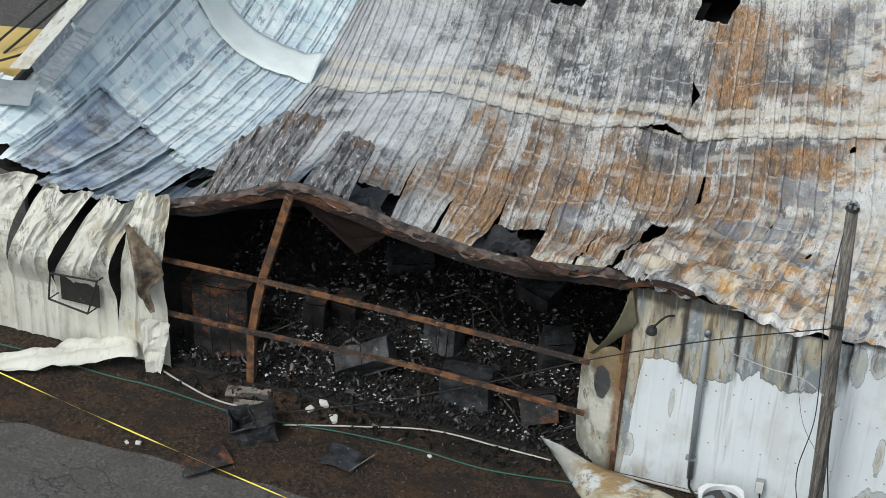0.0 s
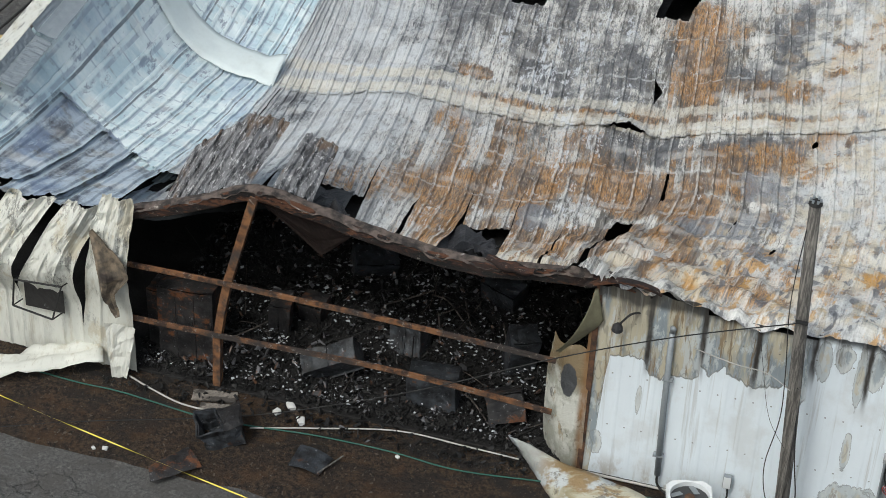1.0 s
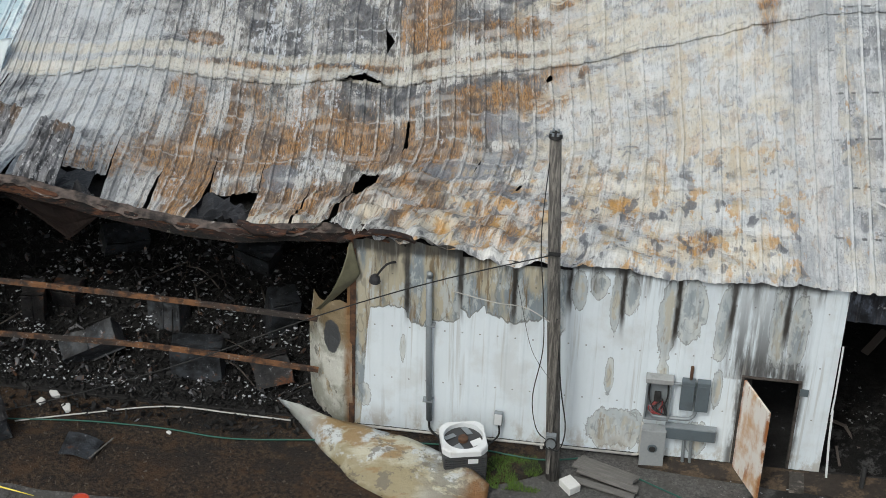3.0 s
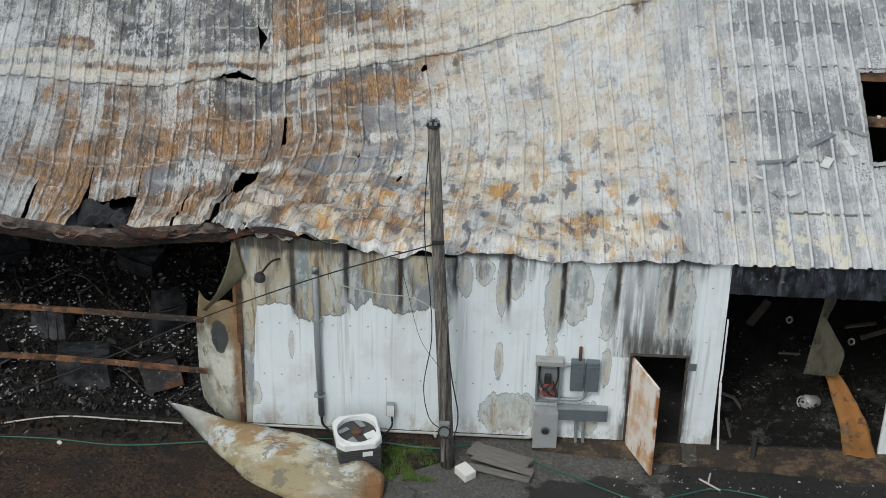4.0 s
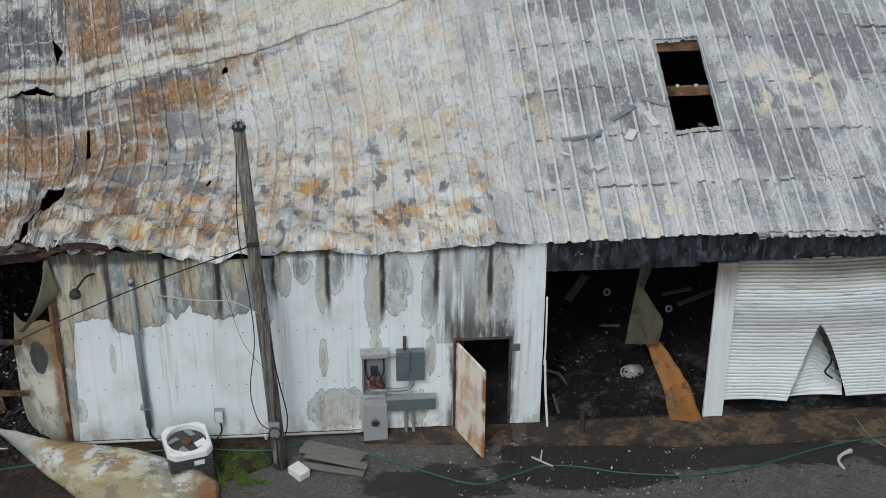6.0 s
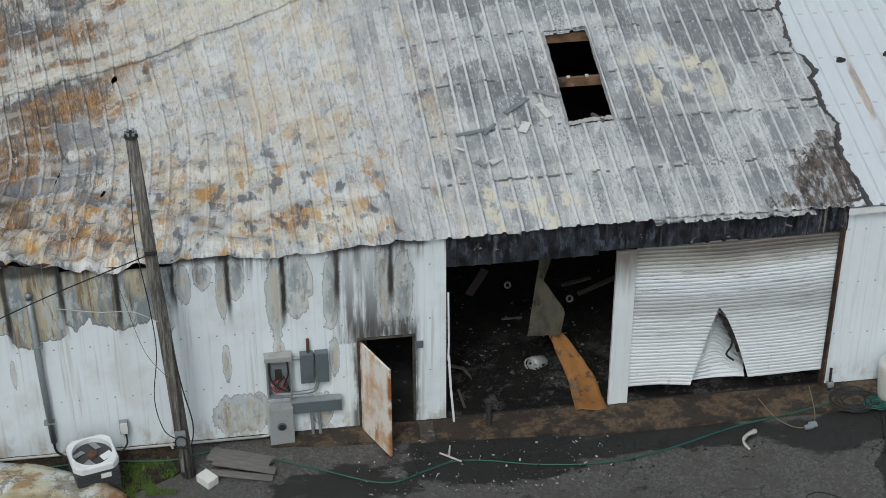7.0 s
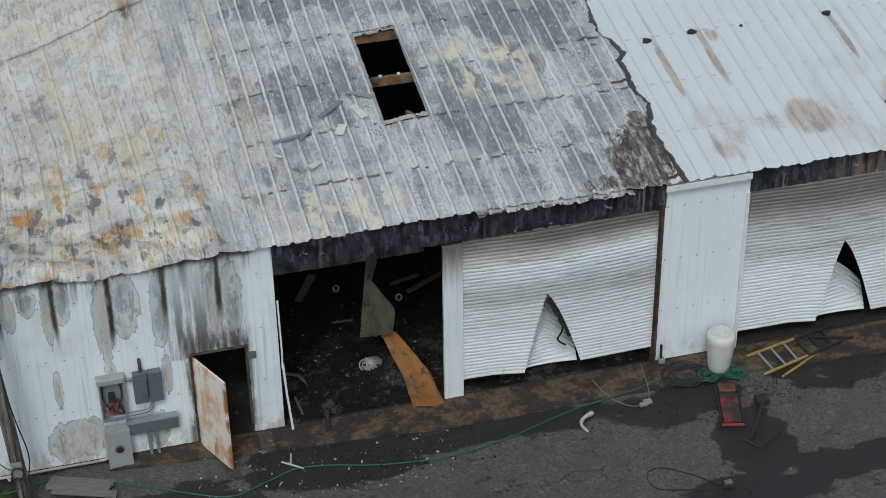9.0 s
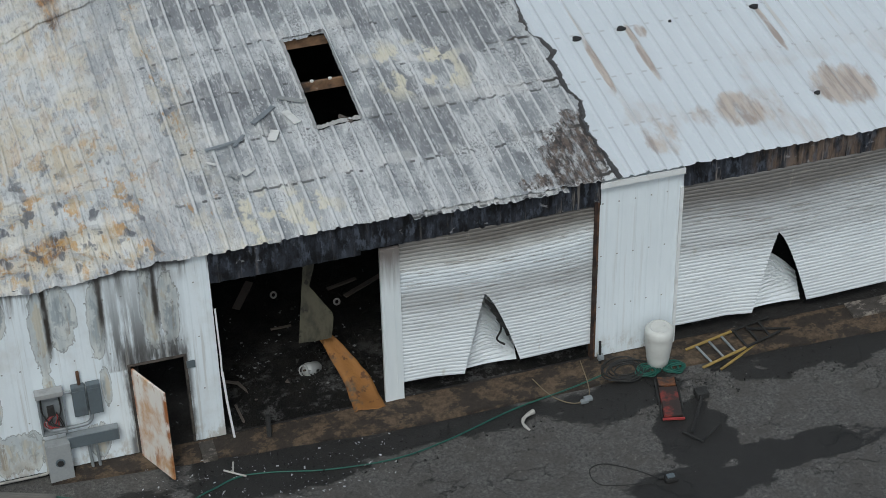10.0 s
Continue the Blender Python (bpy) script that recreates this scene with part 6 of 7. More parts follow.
cabinet(-13.2, 4.2, 0.9, 0.5, 0.8, 30, 20, M_CAB, "burnt black desk pedestal deep in the ash", 2, 0.2)
cabinet(-10.3, 4.0, 0.8, 0.5, 0.9, -20, 14, M_CAB, "burnt black shelf unit deep in the ash", 2, 0.2)
# sticks, pipes and springs in the char
M_RODS = rusty("burnt_grey_rod", (0.02, 0.016, 0.014), (0.10, 0.085, 0.075))
for k in range(110):
    x, y = rng.uniform(-16.2, -8.4), rng.uniform(0.3, 6.0)
    a, l = rng.uniform(0, math.pi), rng.uniform(0.4, 1.5)
    z = heap(x, y) + 0.08
    pts = [(x, y, z), (x + math.cos(a) * l * 0.5, y + math.sin(a) * l * 0.5, z + rng.uniform(0.02, 0.25)), (x + math.cos(a) * l, y + math.sin(a) * l, z + rng.uniform(-0.05, 0.45))]
    tagged(part("burnt_rod", tube(curve_points(pts, 4), rng.choice((0.006, 0.009, 0.015)), 5), M_DARK if k % 3 else M_RODS), "thin bent burnt metal rod in the ash", "rod", group="rods in the ash")
# hanging burnt gusset under the eave
bm = bmesh.new()
ga, gb, gc = Vector((-14.0, 0.3, 4.28)), Vector((-12.95, 0.5, 3.22)), Vector((-12.2, 0.3, 4.05))


def gusset(i, j):
    u, w = i / 9, j / 9
    p = ga.lerp(gc, u).lerp(ga.lerp(gb, u / 0.42) if u < 0.42 else gb.lerp(gc, (u - 0.42) / 0.58), w)
    p.y += 0.08 * noise.noise((u * 3, w * 3, 2)) + 0.05 * math.sin(u * 6)
    return p


grid_mesh(bm, 10, 10, gusset, 0.006)
tagged(part("hanging_sheet", bm, charred("black_red_rust", (0.004, 0.0025, 0.002), (0.016, 0.007, 0.005), 0.8, 0.8)), "dark rust-red sheet hanging below the eave beam", "metal sheet")

# ---- rubbish on the dirt strip ----
def crumpled(bm, amount):
    bmesh.ops.subdivide_edges(bm, edges=list(bm.edges), cuts=4, use_grid_fill=True)
    for v in bm.verts:
        v.co += Vector((noise.noise(v.co * 3.1), noise.noise(v.co * 3.1 + Vector((5, 0, 0))), noise.noise(v.co * 3.1 + Vector((0, 7, 0))))) * amount
    return bm


burnt_box = thing("burnt_appliance", "burnt-out black steel box lying open on the dirt", "appliance", pose(-14.15, -1.25, 0.06, 0, -12, 28))
part("shell", crumpled(boxes((-0.38, 0.38, -0.3, -0.28, 0, 0.46), (-0.38, 0.38, 0.28, 0.3, 0, 0.46), (-0.38, -0.36, -0.28, 0.28, 0, 0.46), (0.36, 0.38, -0.28, 0.28, 0, 0.46), (-0.36, 0.36, -0.28, 0.28, 0, 0.02)), 0.09), M_CAB, burnt_box)
part("rim", crumpled(boxes((-0.42, 0.02, -0.33, -0.29, 0.44, 0.48), (-0.42, 0.02, 0.29, 0.33, 0.44, 0.48), (-0.42, -0.38, -0.29, 0.29, 0.44, 0.48), (-0.02, 0.02, -0.29, 0.29, 0.44, 0.48)), 0.09), M_CAB, burnt_box)
part("side_panel", crumpled(boxes((0.04, 0.40, -0.32, 0.32, 0.463, 0.475)), 0.09), M_CABR, burnt_box)


def scrap(name, label, corners, mat, z=0.09, bend=0.06):
    bm = bmesh.new()
    a, b, c, d = (Vector((*p, z)) for p in corners)

    def place(i, j):
        u, v = i / 8, j / 8
        p = a.lerp(b, u).lerp(d.lerp(c, u), v)
        p.z += bend * (math.sin(u * 3.1) * 0.7 + noise.noise((p.x * 3, p.y * 3, 0)) * 0.6 + 0.5)
        return p

    grid_mesh(bm, 9, 9, place, 0.006)
    return tagged(part(name, bm, mat), label, "metal sheet")


scrap("burnt_sheet", "torn black and brown sheet on the edge of the dirt", [(-15.11, -2.5), (-14.9, -2.9), (-14.2, -2.2), (-14.64, -1.8)], M_CABR, 0.1)
scrap("burnt_plate", "dark grey burnt panel lying on the dirt", [(-12.77, -1.7), (-12.16, -1.75), (-12.05, -1.25), (-12.74, -1.08)], M_CAB, 0.12)
tagged(part("stick", tube([(-12.2, -1.7, 0.14), (-11.9, -1.15, 0.18)], 0.015, 6), M_WOOD), "thin pale stick beside the burnt panel", "stick")
M_CHALK = plain("chalk_white", (0.70, 0.70, 0.68), 0.8, 0, 0.2)
for x, y, s in ((-13.5, -0.3, 0.08), (-13.3, -0.08, 0.10), (-12.98, -0.43, 0.10), (-16.25, -2.33, 0.045), (-16.05, -2.27, 0.06), (-11.0, -0.75, 0.05)):
    bm = boxes((-s, s, -s * 0.7, s * 0.7, 0, s * 0.9), bevel=s * 0.25)
    for v in bm.verts:
        v.co += Vector((noise.noise(v.co * 9 + Vector((x, y, 0))), noise.noise(v.co * 9 + Vector((y, x, 3))), 0)) * s * 0.5
    ob = part("white_lump", bm, M_CHALK)
    ob.matrix_world = pose(x, y, 0.06, 0, 0, s * 3000)
    tagged(ob, "small white lump of burnt plastic on the dirt", "debris", group="white lumps")
M_SLAB = concrete("pale_slab", (0.16, 0.14, 0.12), (0.28, 0.25, 0.22))
for x, y, w in ((-14.75, -0.25, 0.42), (-14.6, -0.6, 0.3)):
    ob = part("broken_slab", boxes((-w, w, -0.15, 0.15, 0, 0.05), bevel=0.02), M_SLAB)
    ob.matrix_world = pose(x, y, 0.06, 1, 0, 12)
    tagged(ob, "flat broken concrete slab by the post", "slab", group="broken slabs")
litter("dirt_crumbs", "small stones and crumbs scattered on the dirt", 1500, ((-20, -5.6), (-2.5, 0.05)), (0.015, 0.07), plain("crumbs", (0.13, 0.10, 0.075), 0.9), -0.03)
litter("black_crumbs", "charred crumbs spilled along the wall line", 1300, ((-17, -8.6), (-0.55, 0.4)), (0.02, 0.16), M_DARK, -0.02)
litter("yard_crumbs", "white and grey crumbs on the damp asphalt", 420, ((-1.2, 3.4), (-1.9, -0.3)), (0.008, 0.06), M_ASH, -0.08)
litter("wet_crumbs", "black burnt crumbs strewn over the kerb and damp asphalt", 2600, ((-1.0, 12.0), (-1.7, 0.0)), (0.008, 0.055), M_DARK, -0.07)

M_HOSE = plain("green_hose", (0.012, 0.10, 0.075), 0.45, 0, 0.3)
M_TAPE = plain("yellow_tape", (0.75, 0.62, 0.05), 0.4, 0, 0.1, 5, (0.3, 0.2, 0.02), 0.2)
M_PVC = plain("white_pvc", (0.50, 0.49, 0.46), 0.5, 0, 0.3)


def line_thing(name, label, category, points, r, mat, steps=8, sides=7):
    return tagged(part(name, tube(curve_points(points, steps), r, sides), mat, smooth=True), label, category)


line_thing("white_pipe", "thin white plastic pipe lying on the dirt", "pipe", [(-16.48, -0.24, 0.1), (-15.9, -0.47, 0.1), (-15.25, -0.67, 0.1), (-14.5, -0.7, 0.1)], 0.018, M_PVC)
line_thing("white_pipe", "thin grey-white pipe along the wall line", "pipe", [(-13.8, -0.9, 0.1), (-12.63, -0.5, 0.1), (-11.2, -0.1, 0.12), (-9.9, -0.1, 0.12), (-8.9, -0.1, 0.1)], 0.016, M_PVC)
line_thing("garden_hose", "green garden hose along the dirt strip", "hose", [(-19.75, -0.59, 0.09), (-19.1, -0.6, 0.09), (-17.4, -0.73, 0.1), (-16.4, -0.73, 0.1), (-14.7, -0.9, 0.1), (-13.8, -0.84, 0.1), (-12.7, -0.71, 0.1), (-11.7, -0.67, 0.1), (-11.0, -0.68, 0.1), (-9.8, -0.75, 0.1), (-8.0, -0.5, 0.1), (-5.9, -0.3, 0.09), (-4.4, -0.42, 0.08), (-3.6, -0.25, 0.08)], 0.016, M_HOSE)
line_thing("garden_hose", "green garden hose snaking over the asphalt", "hose", [(-2.72, -0.52, 0.04), (-1.85, -0.94, 0.03), (-0.71, -1.46, 0.03), (0.0, -1.27, 0.03), (0.54, -1.08, 0.03), (1.13, -1.13, 0.03), (2.1, -1.37, 0.03), (3.3, -1.47, 0.03), (4.36, -1.28, 0.03), (5.7, -0.87, 0.04), (6.9, -0.66, 0.07), (7.6, -0.5, 0.09)], 0.015, M_HOSE)
# barrier tape stretched to the ground
bm = bmesh.new()
grid_mesh(bm, 60, 2, lambda i, j: (-20.9 + 8.0 * i / 59, -2.08 - 0.62 * i / 59 + 0.016 * (j - 0.5), 1.26 - 1.20 * i / 59 - 0.05 * math.sin(i / 59 * math.pi) + 0.022 * (j - 0.5) * math.cos(i * 0.35)), 0.001)
tape = tagged(part("barrier_tape", bm, M_TAPE), "yellow plastic barrier tape stretched over the dirt", "tape")

# ---- things on the white wall ----
conduit = thing("wall_conduit", "grey steel conduit pipe on the wall with a weather head", "conduit")
part("pipe", tube([(-6.44, -0.09, 3.62), (-6.42, -0.09, 2.0), (-6.38, -0.09, 0.46)], 0.055, 12), M_GALV, conduit, smooth=True)
part("weather_head", tube([(-6.44, -0.09, 3.6), (-6.44, -0.10, 3.72), (-6.41, -0.17, 3.74)], 0.05, 10), M_GALV, conduit, smooth=True)
part("cable", tube(curve_points([(-6.38, -0.09, 0.46), (-6.36, -0.1, 0.25), (-6.2, -0.15, 0.12), (-6.0, -0.3, 0.1)]), 0.022, 7), M_BLACK, conduit)
for z in (0.9, 2.6):
    part("strap", boxes((-6.5, -6.32, -0.15, -0.02, z, z + 0.03)), M_GALV, conduit)

jbox = thing("disconnect_box", "small grey electric disconnect box on the wall by the air conditioner", "electric box")
part("case", boxes((-5.22, -5.07, -0.13, -0.03, 0.52, 0.79), bevel=0.012), M_GALV, jbox)
part("lid", boxes((-5.21, -5.08, -0.142, -0.13, 0.54, 0.78)), M_WHITE, jbox)
part("whip", tube(curve_points([(-5.13, -0.09, 0.52), (-5.12, -0.12, 0.3), (-5.25, -0.25, 0.2), (-5.4, -0.5, 0.3)]), 0.018, 6), M_BLACK, jbox)

base_pipe = thing("base_pipe", "thin white pipe running along the foot of the wall", "pipe")
part("run", tube([(-8.25, -0.07, 0.13), (-2.72, -0.07, 0.13)], 0.026, 8), M_PVC, base_pipe, smooth=True)
part("elbow", tube(curve_points([(-2.74, -0.07, 0.13), (-2.62, -0.07, 0.16), (-2.6, -0.07, 0.35), (-2.6, -0.07, 0.9)], 5), 0.026, 8), M_PVC, base_pipe, smooth=True)
part("riser", tube([(-4.36, -0.07, 0.15), (-4.32, -0.08, -0.02)], 0.03, 8), M_PVC, base_pipe, smooth=True)

board = thing("meter_box", "grey electric meter box, its cover off and red wires showing", "electric box")
part("case", boxes((-2.6, -2.57, -0.16, -0.02, 1.05, 1.9), (-2.19, -2.16, -0.16, -0.02, 1.05, 1.9), (-2.57, -2.19, -0.16, -0.02, 1.87, 1.9), (-2.57, -2.19, -0.16, -0.02, 1.05, 1.08), (-2.57, -2.19, -0.035, -0.02, 1.08, 1.87)), M_GALV, board)
part("top_cover", boxes((-2.62, -2.14, -0.2, -0.02, 1.9, 2.0), bevel=0.01), plain("dull_steel", (0.4, 0.41, 0.41), 0.5, 0.2), board)
part("bus_block", boxes((-2.45, -2.33, -0.1, -0.035, 1.42, 1.62), bevel=0.01), M_BLACK, board)
M_RED = plain("red_wire", (0.35, 0.05, 0.05), 0.5)
for k in range(5):
    a = rng.uniform(-0.08, 0.08)
    part("wire", tube(curve_points([(-2.42 + 0.03 * k, -0.08, 1.45), (-2.46 + a, -0.13, 1.3), (-2.36 + a + 0.03 * k, -0.12, 1.17), (-2.30, -0.1, 1.3 + 0.05 * k)], 5), 0.011, 6), M_RED if k % 2 else M_BLACK, board)
for s in (-1, 1):
    part("wire", tube(curve_points([(-2.38 + 0.15 * s, -0.07, 1.85), (-2.38 + 0.16 * s, -0.12, 1.55), (-2.38 + 0.07 * s, -0.12, 1.3)], 5), 0.014, 6), M_BLACK, board)

breakers = thing("breaker_boxes", "pair of grey-blue steel breaker boxes on the wall", "electric box")
M_SLATE = plain("slate_grey_paint", (0.13, 0.16, 0.18), 0.45, 0.1)
for x in (-2.0, -1.74):
    case = part("case", boxes((x, x + 0.235, -0.15, -0.02, 1.33, 1.97), bevel=0.012), M_SLATE, breakers)
    part("cover", boxes((x + 0.01, x + 0.225, -0.165, -0.15, 1.35, 1.9), bevel=0.006), M_SLATE, case)
part("vent_pipe", tube([(-1.85, -0.06, 1.97), (-1.85, -0.06, 2.25)], 0.03, 8), rusty("sooty_pipe"), breakers)
part("link_pipe", tube([(-2.16, -0.08, 1.86), (-2.0, -0.08, 1.86)], 0.028, 8), M_GALV, breakers)
part("bent_pipe", tube(curve_points([(-2.5, -0.1, 1.35), (-2.47, -0.1, 1.15), (-2.35, -0.1, 1.1), (-1.9, -0.1, 1.1), (-1.75, -0.1, 1.16), (-1.7, -0.1, 1.34)], 6), 0.035, 8), M_GALV, breakers, smooth=True)

trough = thing("wire_trough", "grey steel wire trough under the breaker boxes", "electric box")
part("case", boxes((-2.2, -1.3, -0.16, -0.02, 0.66, 0.93), bevel=0.01), M_GALV, trough)
part("lid", boxes((-2.18, -1.32, -0.172, -0.16, 0.68, 0.91)), M_SLATE, trough)
for x in (-1.85, -1.72):
    part("drop_pipe", tube([(x, -0.08, 0.68), (x + 0.02, -0.08, 0.1)], 0.03, 8), M_GALV, trough)
meter = thing("meter_cabinet", "light grey steel meter cabinet with a round meter socket", "electric box")
part("case", boxes((-2.6, -2.17, -0.24, -0.03, 0.02, 0.86), bevel=0.012), plain("light_grey_paint", (0.36, 0.38, 0.39), 0.45, 0.1), meter)
part("socket_ring", tube([(-2.385, -0.24, 0.47), (-2.385, -0.262, 0.47)], 0.085, 20), M_SLATE, meter)
part("socket", tube([(-2.385, -0.262, 0.47), (-2.385, -0.275, 0.47)], 0.06, 18), M_BLACK, meter)
tagged(part("wall_sign", boxes((0.02, 0.17, -0.05, -0.03, 1.83, 1.98), bevel=0.005), M_SLATE), "small dark grey plate on the wall beside the door", "plate")
lamp = thing("wall_lamp", "burnt round wall lamp on a bent bracket", "wall lamp")
part("arm", tube(curve_points([(-7.0, -0.03, 3.85), (-7.15, -0.2, 3.9), (-7.3, -0.22, 3.7), (-7.34, -0.2, 3.6)]), 0.02, 7), M_BLACK, lamp)
part("shade", tube([(-7.35, -0.22, 3.66), (-7.355, -0.21, 3.6), (-7.36, -0.2, 3.52)], [0.04, 0.085, 0.1], 14), M_SOOT, lamp)

# ---- pole fittings and wires ----
part("cap", tube([(-4.44, -0.6, 7.0), (-4.44, -0.6, 7.06)], [0.115, 0.1], 12), M_BLACK, pole)
for k in range(6):
    a = k * math.tau / 6
    part("bolt", boxes((-4.46 + 0.08 * math.cos(a), -4.42 + 0.08 * math.cos(a), -0.62 + 0.08 * math.sin(a), -0.58 + 0.08 * math.sin(a), 7.06, 7.1)), M_GALV, pole)
part("wire_box", boxes((-4.24, -4.06, -0.98, -0.88, 0.85, 1.15), bevel=0.01), M_GALV, pole)
part("coil", tube([(-4.15 + 0.1 * math.cos(k * 0.5), -1.0, 0.98 + 0.13 * math.sin(k * 0.5)) for k in range(30)], 0.012, 5), M_BLACK, pole)
part("ground_wire", tube(curve_points([(-4.5, -0.72, 6.6), (-4.55, -0.8, 5.2), (-4.44, -0.85, 3.9), (-4.4, -0.86, 2.92), (-4.52, -0.88, 1.91), (-4.42, -0.9, 1.22), (-4.22, -0.95, 1.02)]), 0.009, 5), M_BLACK, pole)
part("guard_strip", boxes((-4.2, -4.14, -0.9, -0.86, 0.2, 3.6)), M_WOOD, pole)
part("loop_wire", tube(curve_points([(-4.2, -0.85, 3.6), (-4.05, -0.9, 2.2), (-3.92, -0.9, 1.3), (-4.0, -0.98, 0.85), (-4.18, -1.0, 0.9)]), 0.012, 5), M_BLACK, pole)
part("bracket", boxes((-4.42, -4.22, -0.82, -0.76, 4.85, 4.89)), M_BLACK, pole)
line_thing("service_wire", "sagging black service wire from the pole to the ground", "wire", [(-4.29, -0.78, 4.87), (-6.3, -0.7, 4.0), (-8.32, -0.6, 2.94), (-10.7, -0.6, 1.6), (-13.3, -0.5, 0.3), (-14.9, -1.0, 0.1), (-17.0, -1.8, 0.06), (-19.5, -3.0, 0.03)], 0.011, M_BLACK)
line_thing("service_wire", "thin white wire hanging from the pole along the wall", "wire", [(-4.32, -0.82, 3.5), (-4.75, -0.6, 3.58), (-5.31, -0.25, 3.36), (-6.05, -0.1, 3.4)], 0.009, M_PVC)
line_thing("service_wire", "thin slack black wire between pole and wall", "wire", [(-5.0, -0.1, 4.05), (-4.85, -0.3, 3.5), (-4.6, -0.6, 2.7), (-4.25, -0.85, 2.3)], 0.004, M_BLACK)

# ---- air conditioner ----
ac = thing("air_conditioner", "square outdoor air conditioner, white top and dark grey body", "air conditioner", pose(-5.68, -0.85, 0.03, 0, 0, 14))
M_ACG = plain("dark_grey_coil", (0.05, 0.052, 0.055), 0.6)
part("body", boxes((-0.38, 0.38, -0.38, 0.38, 0.03, 0.66), bevel=0.03), M_ACG, ac)
for k in range(11):
    part("louvre", boxes((-0.36, 0.36, -0.395, -0.375, 0.08 + k * 0.05, 0.1 + k * 0.05)), M_ACG, ac)
for sx in (-1, 1):
    for sy in (-1, 1):
        part("foot", boxes((sx * 0.32 - 0.04, sx * 0.32 + 0.04, sy * 0.32 - 0.04, sy * 0.32 + 0.04, -0.03, 0.03)), M_BLACK, ac)
bm = bmesh.new()
ring_n = 32
outer, inner = [], []
for q in range(ring_n):
    a = q * math.tau / ring_n
    ca, sa = math.cos(a), math.sin(a)
    m = 0.40 / max(abs(ca), abs(sa))
    m = min(m, 0.48)
    outer.append((ca * m, sa * m))
    inner.append((ca * 0.345, sa * 0.345))
lv = []
for z, ring in ((0.66, outer), (0.77, outer), (0.80, [(x * 0.95, y * 0.95) for x, y in outer]), (0.80, inner), (0.70, inner)):
    lv.append([bm.verts.new((x, y, z)) for x, y in ring])
for r, s in zip(lv, lv[1:]):
    for q in range(ring_n):
        bm.faces.new((r[q], r[(q + 1) % ring_n], s[(q + 1) % ring_n], s[q]))
part("top_cover", bm, M_WHITE, ac, "white square top with a round opening")
part("well", tube([(0, 0, 0.66), (0, 0, 0.70)], 0.35, 24), M_ACG, ac)
fan = part("fan_hub", tube([(0, 0, 0.70), (0, 0, 0.76)], 0.09, 14), M_RUST, ac)
for k in range(4):
    bm = boxes((0.06, 0.27, -0.06, 0.06, 0.735, 0.745))
    bmesh.ops.transform(bm, matrix=pose(0, 0, 0, 0, 0, k * 90 + 25) @ pose(0, 0, 0, 14, 0, 0), verts=bm.verts)
    part("fan_blade", bm, M_GALV if k else M_WHITE, fan)
part("name_plate", boxes((0.04, 0.22, -0.402, -0.395, 0.5, 0.6)), M_WHITE, ac)
part("side_valve", tube([(0.38, 0.1, 0.55), (0.46, 0.1, 0.55)], 0.04, 8), M_BLACK, ac)

# ---- grass, planks and block by the pole ----
verts, faces = [], []
for _ in range(5200):
    x, y = rng.uniform(-5.25, -4.12), rng.uniform(-1.25, -0.35)
    if noise.noise((x * 2.5, y * 2.5, 0)) < -0.12 or abs(x + 4.7) + abs(y + 0.8) * 0.8 > 0.75:
        continue
    h, a, l = rng.uniform(0.03, 0.10), rng.uniform(0, math.tau), rng.uniform(0.0, 0.06)
    w = 0.006
    k = len(verts)
    verts += [(x - w * math.sin(a), y + w * math.cos(a), 0.03), (x + w * math.sin(a), y - w * math.cos(a), 0.03), (x + l * math.cos(a), y + l * math.sin(a), 0.03 + h)]
    faces.append((k, k + 1, k + 2))
me = bpy.data.meshes.new("grass")
me.from_pydata(verts, [], faces)
n = Nodes("grass", 0.7)
me.materials.append(n.done(n.mix(n.island(), (0.05, 0.10, 0.012), (0.14, 0.22, 0.04))))
tagged(new("grass", me), "small patch of bright green grass at the foot of the pole", "grass", kind="stuff")

n = Nodes("grey_plank", 0.9)
M_PLANK = n.done(n.mix(n.noise(9, 6, (0.3, 4, 4), 0.7), (0.045, 0.042, 0.04), (0.25, 0.24, 0.225)), n.noise(14, 5, (0.3, 4, 4)), 0.012)
pile = [(-3.15, -0.55, 0.10, -17), (-3.2, -0.68, 0.14, -15), (-3.1, -0.83, 0.12, -18), (-3.17, -0.97, 0.05, -14), (-3.1, -0.45, 0.05, -19), (-3.12, -0.72, 0.04, -16)]
for k, (x, y, z, a) in enumerate(pile):
    ob = part("plank", boxes((-0.56, 0.56, -0.07, 0.07, 0, 0.04), bevel=0.006), M_PLANK)
    ob.matrix_world = pose(x, y, z, 2 * (k % 3 - 1), 1.5, a)
    tagged(ob, "weathered grey plank in a small pile by the wall", "plank", group="pile of planks")
ob = part("white_block", boxes((-0.12, 0.12, -0.16, 0.16, 0, 0.16), bevel=0.015), M_CHALK)
ob.matrix_world = pose(-3.76, -1.02, 0.02, 0, 0, 40)
tagged(ob, "white block on the asphalt beside the pole", "block")

# ---- in and before the open garage ----
M_KEG = plain("pale_grey_paint", (0.34, 0.35, 0.345), 0.45, 0.1)
keg = thing("gas_cylinder", "pale grey gas cylinder lying on the garage floor", "gas cylinder", pose(2.44, 1.12, 0.27, 62, 0, -52) @ Matrix.Diagonal((0.8, 0.8, 0.8, 1)))
prof = [(-0.24, 0.05), (-0.23, 0.12), (-0.18, 0.17), (0.16, 0.17), (0.22, 0.13), (0.25, 0.06)]
part("tank", tube([(0, 0, z) for z, r in prof], [r for z, r in prof], 20), M_KEG, keg, smooth=True)
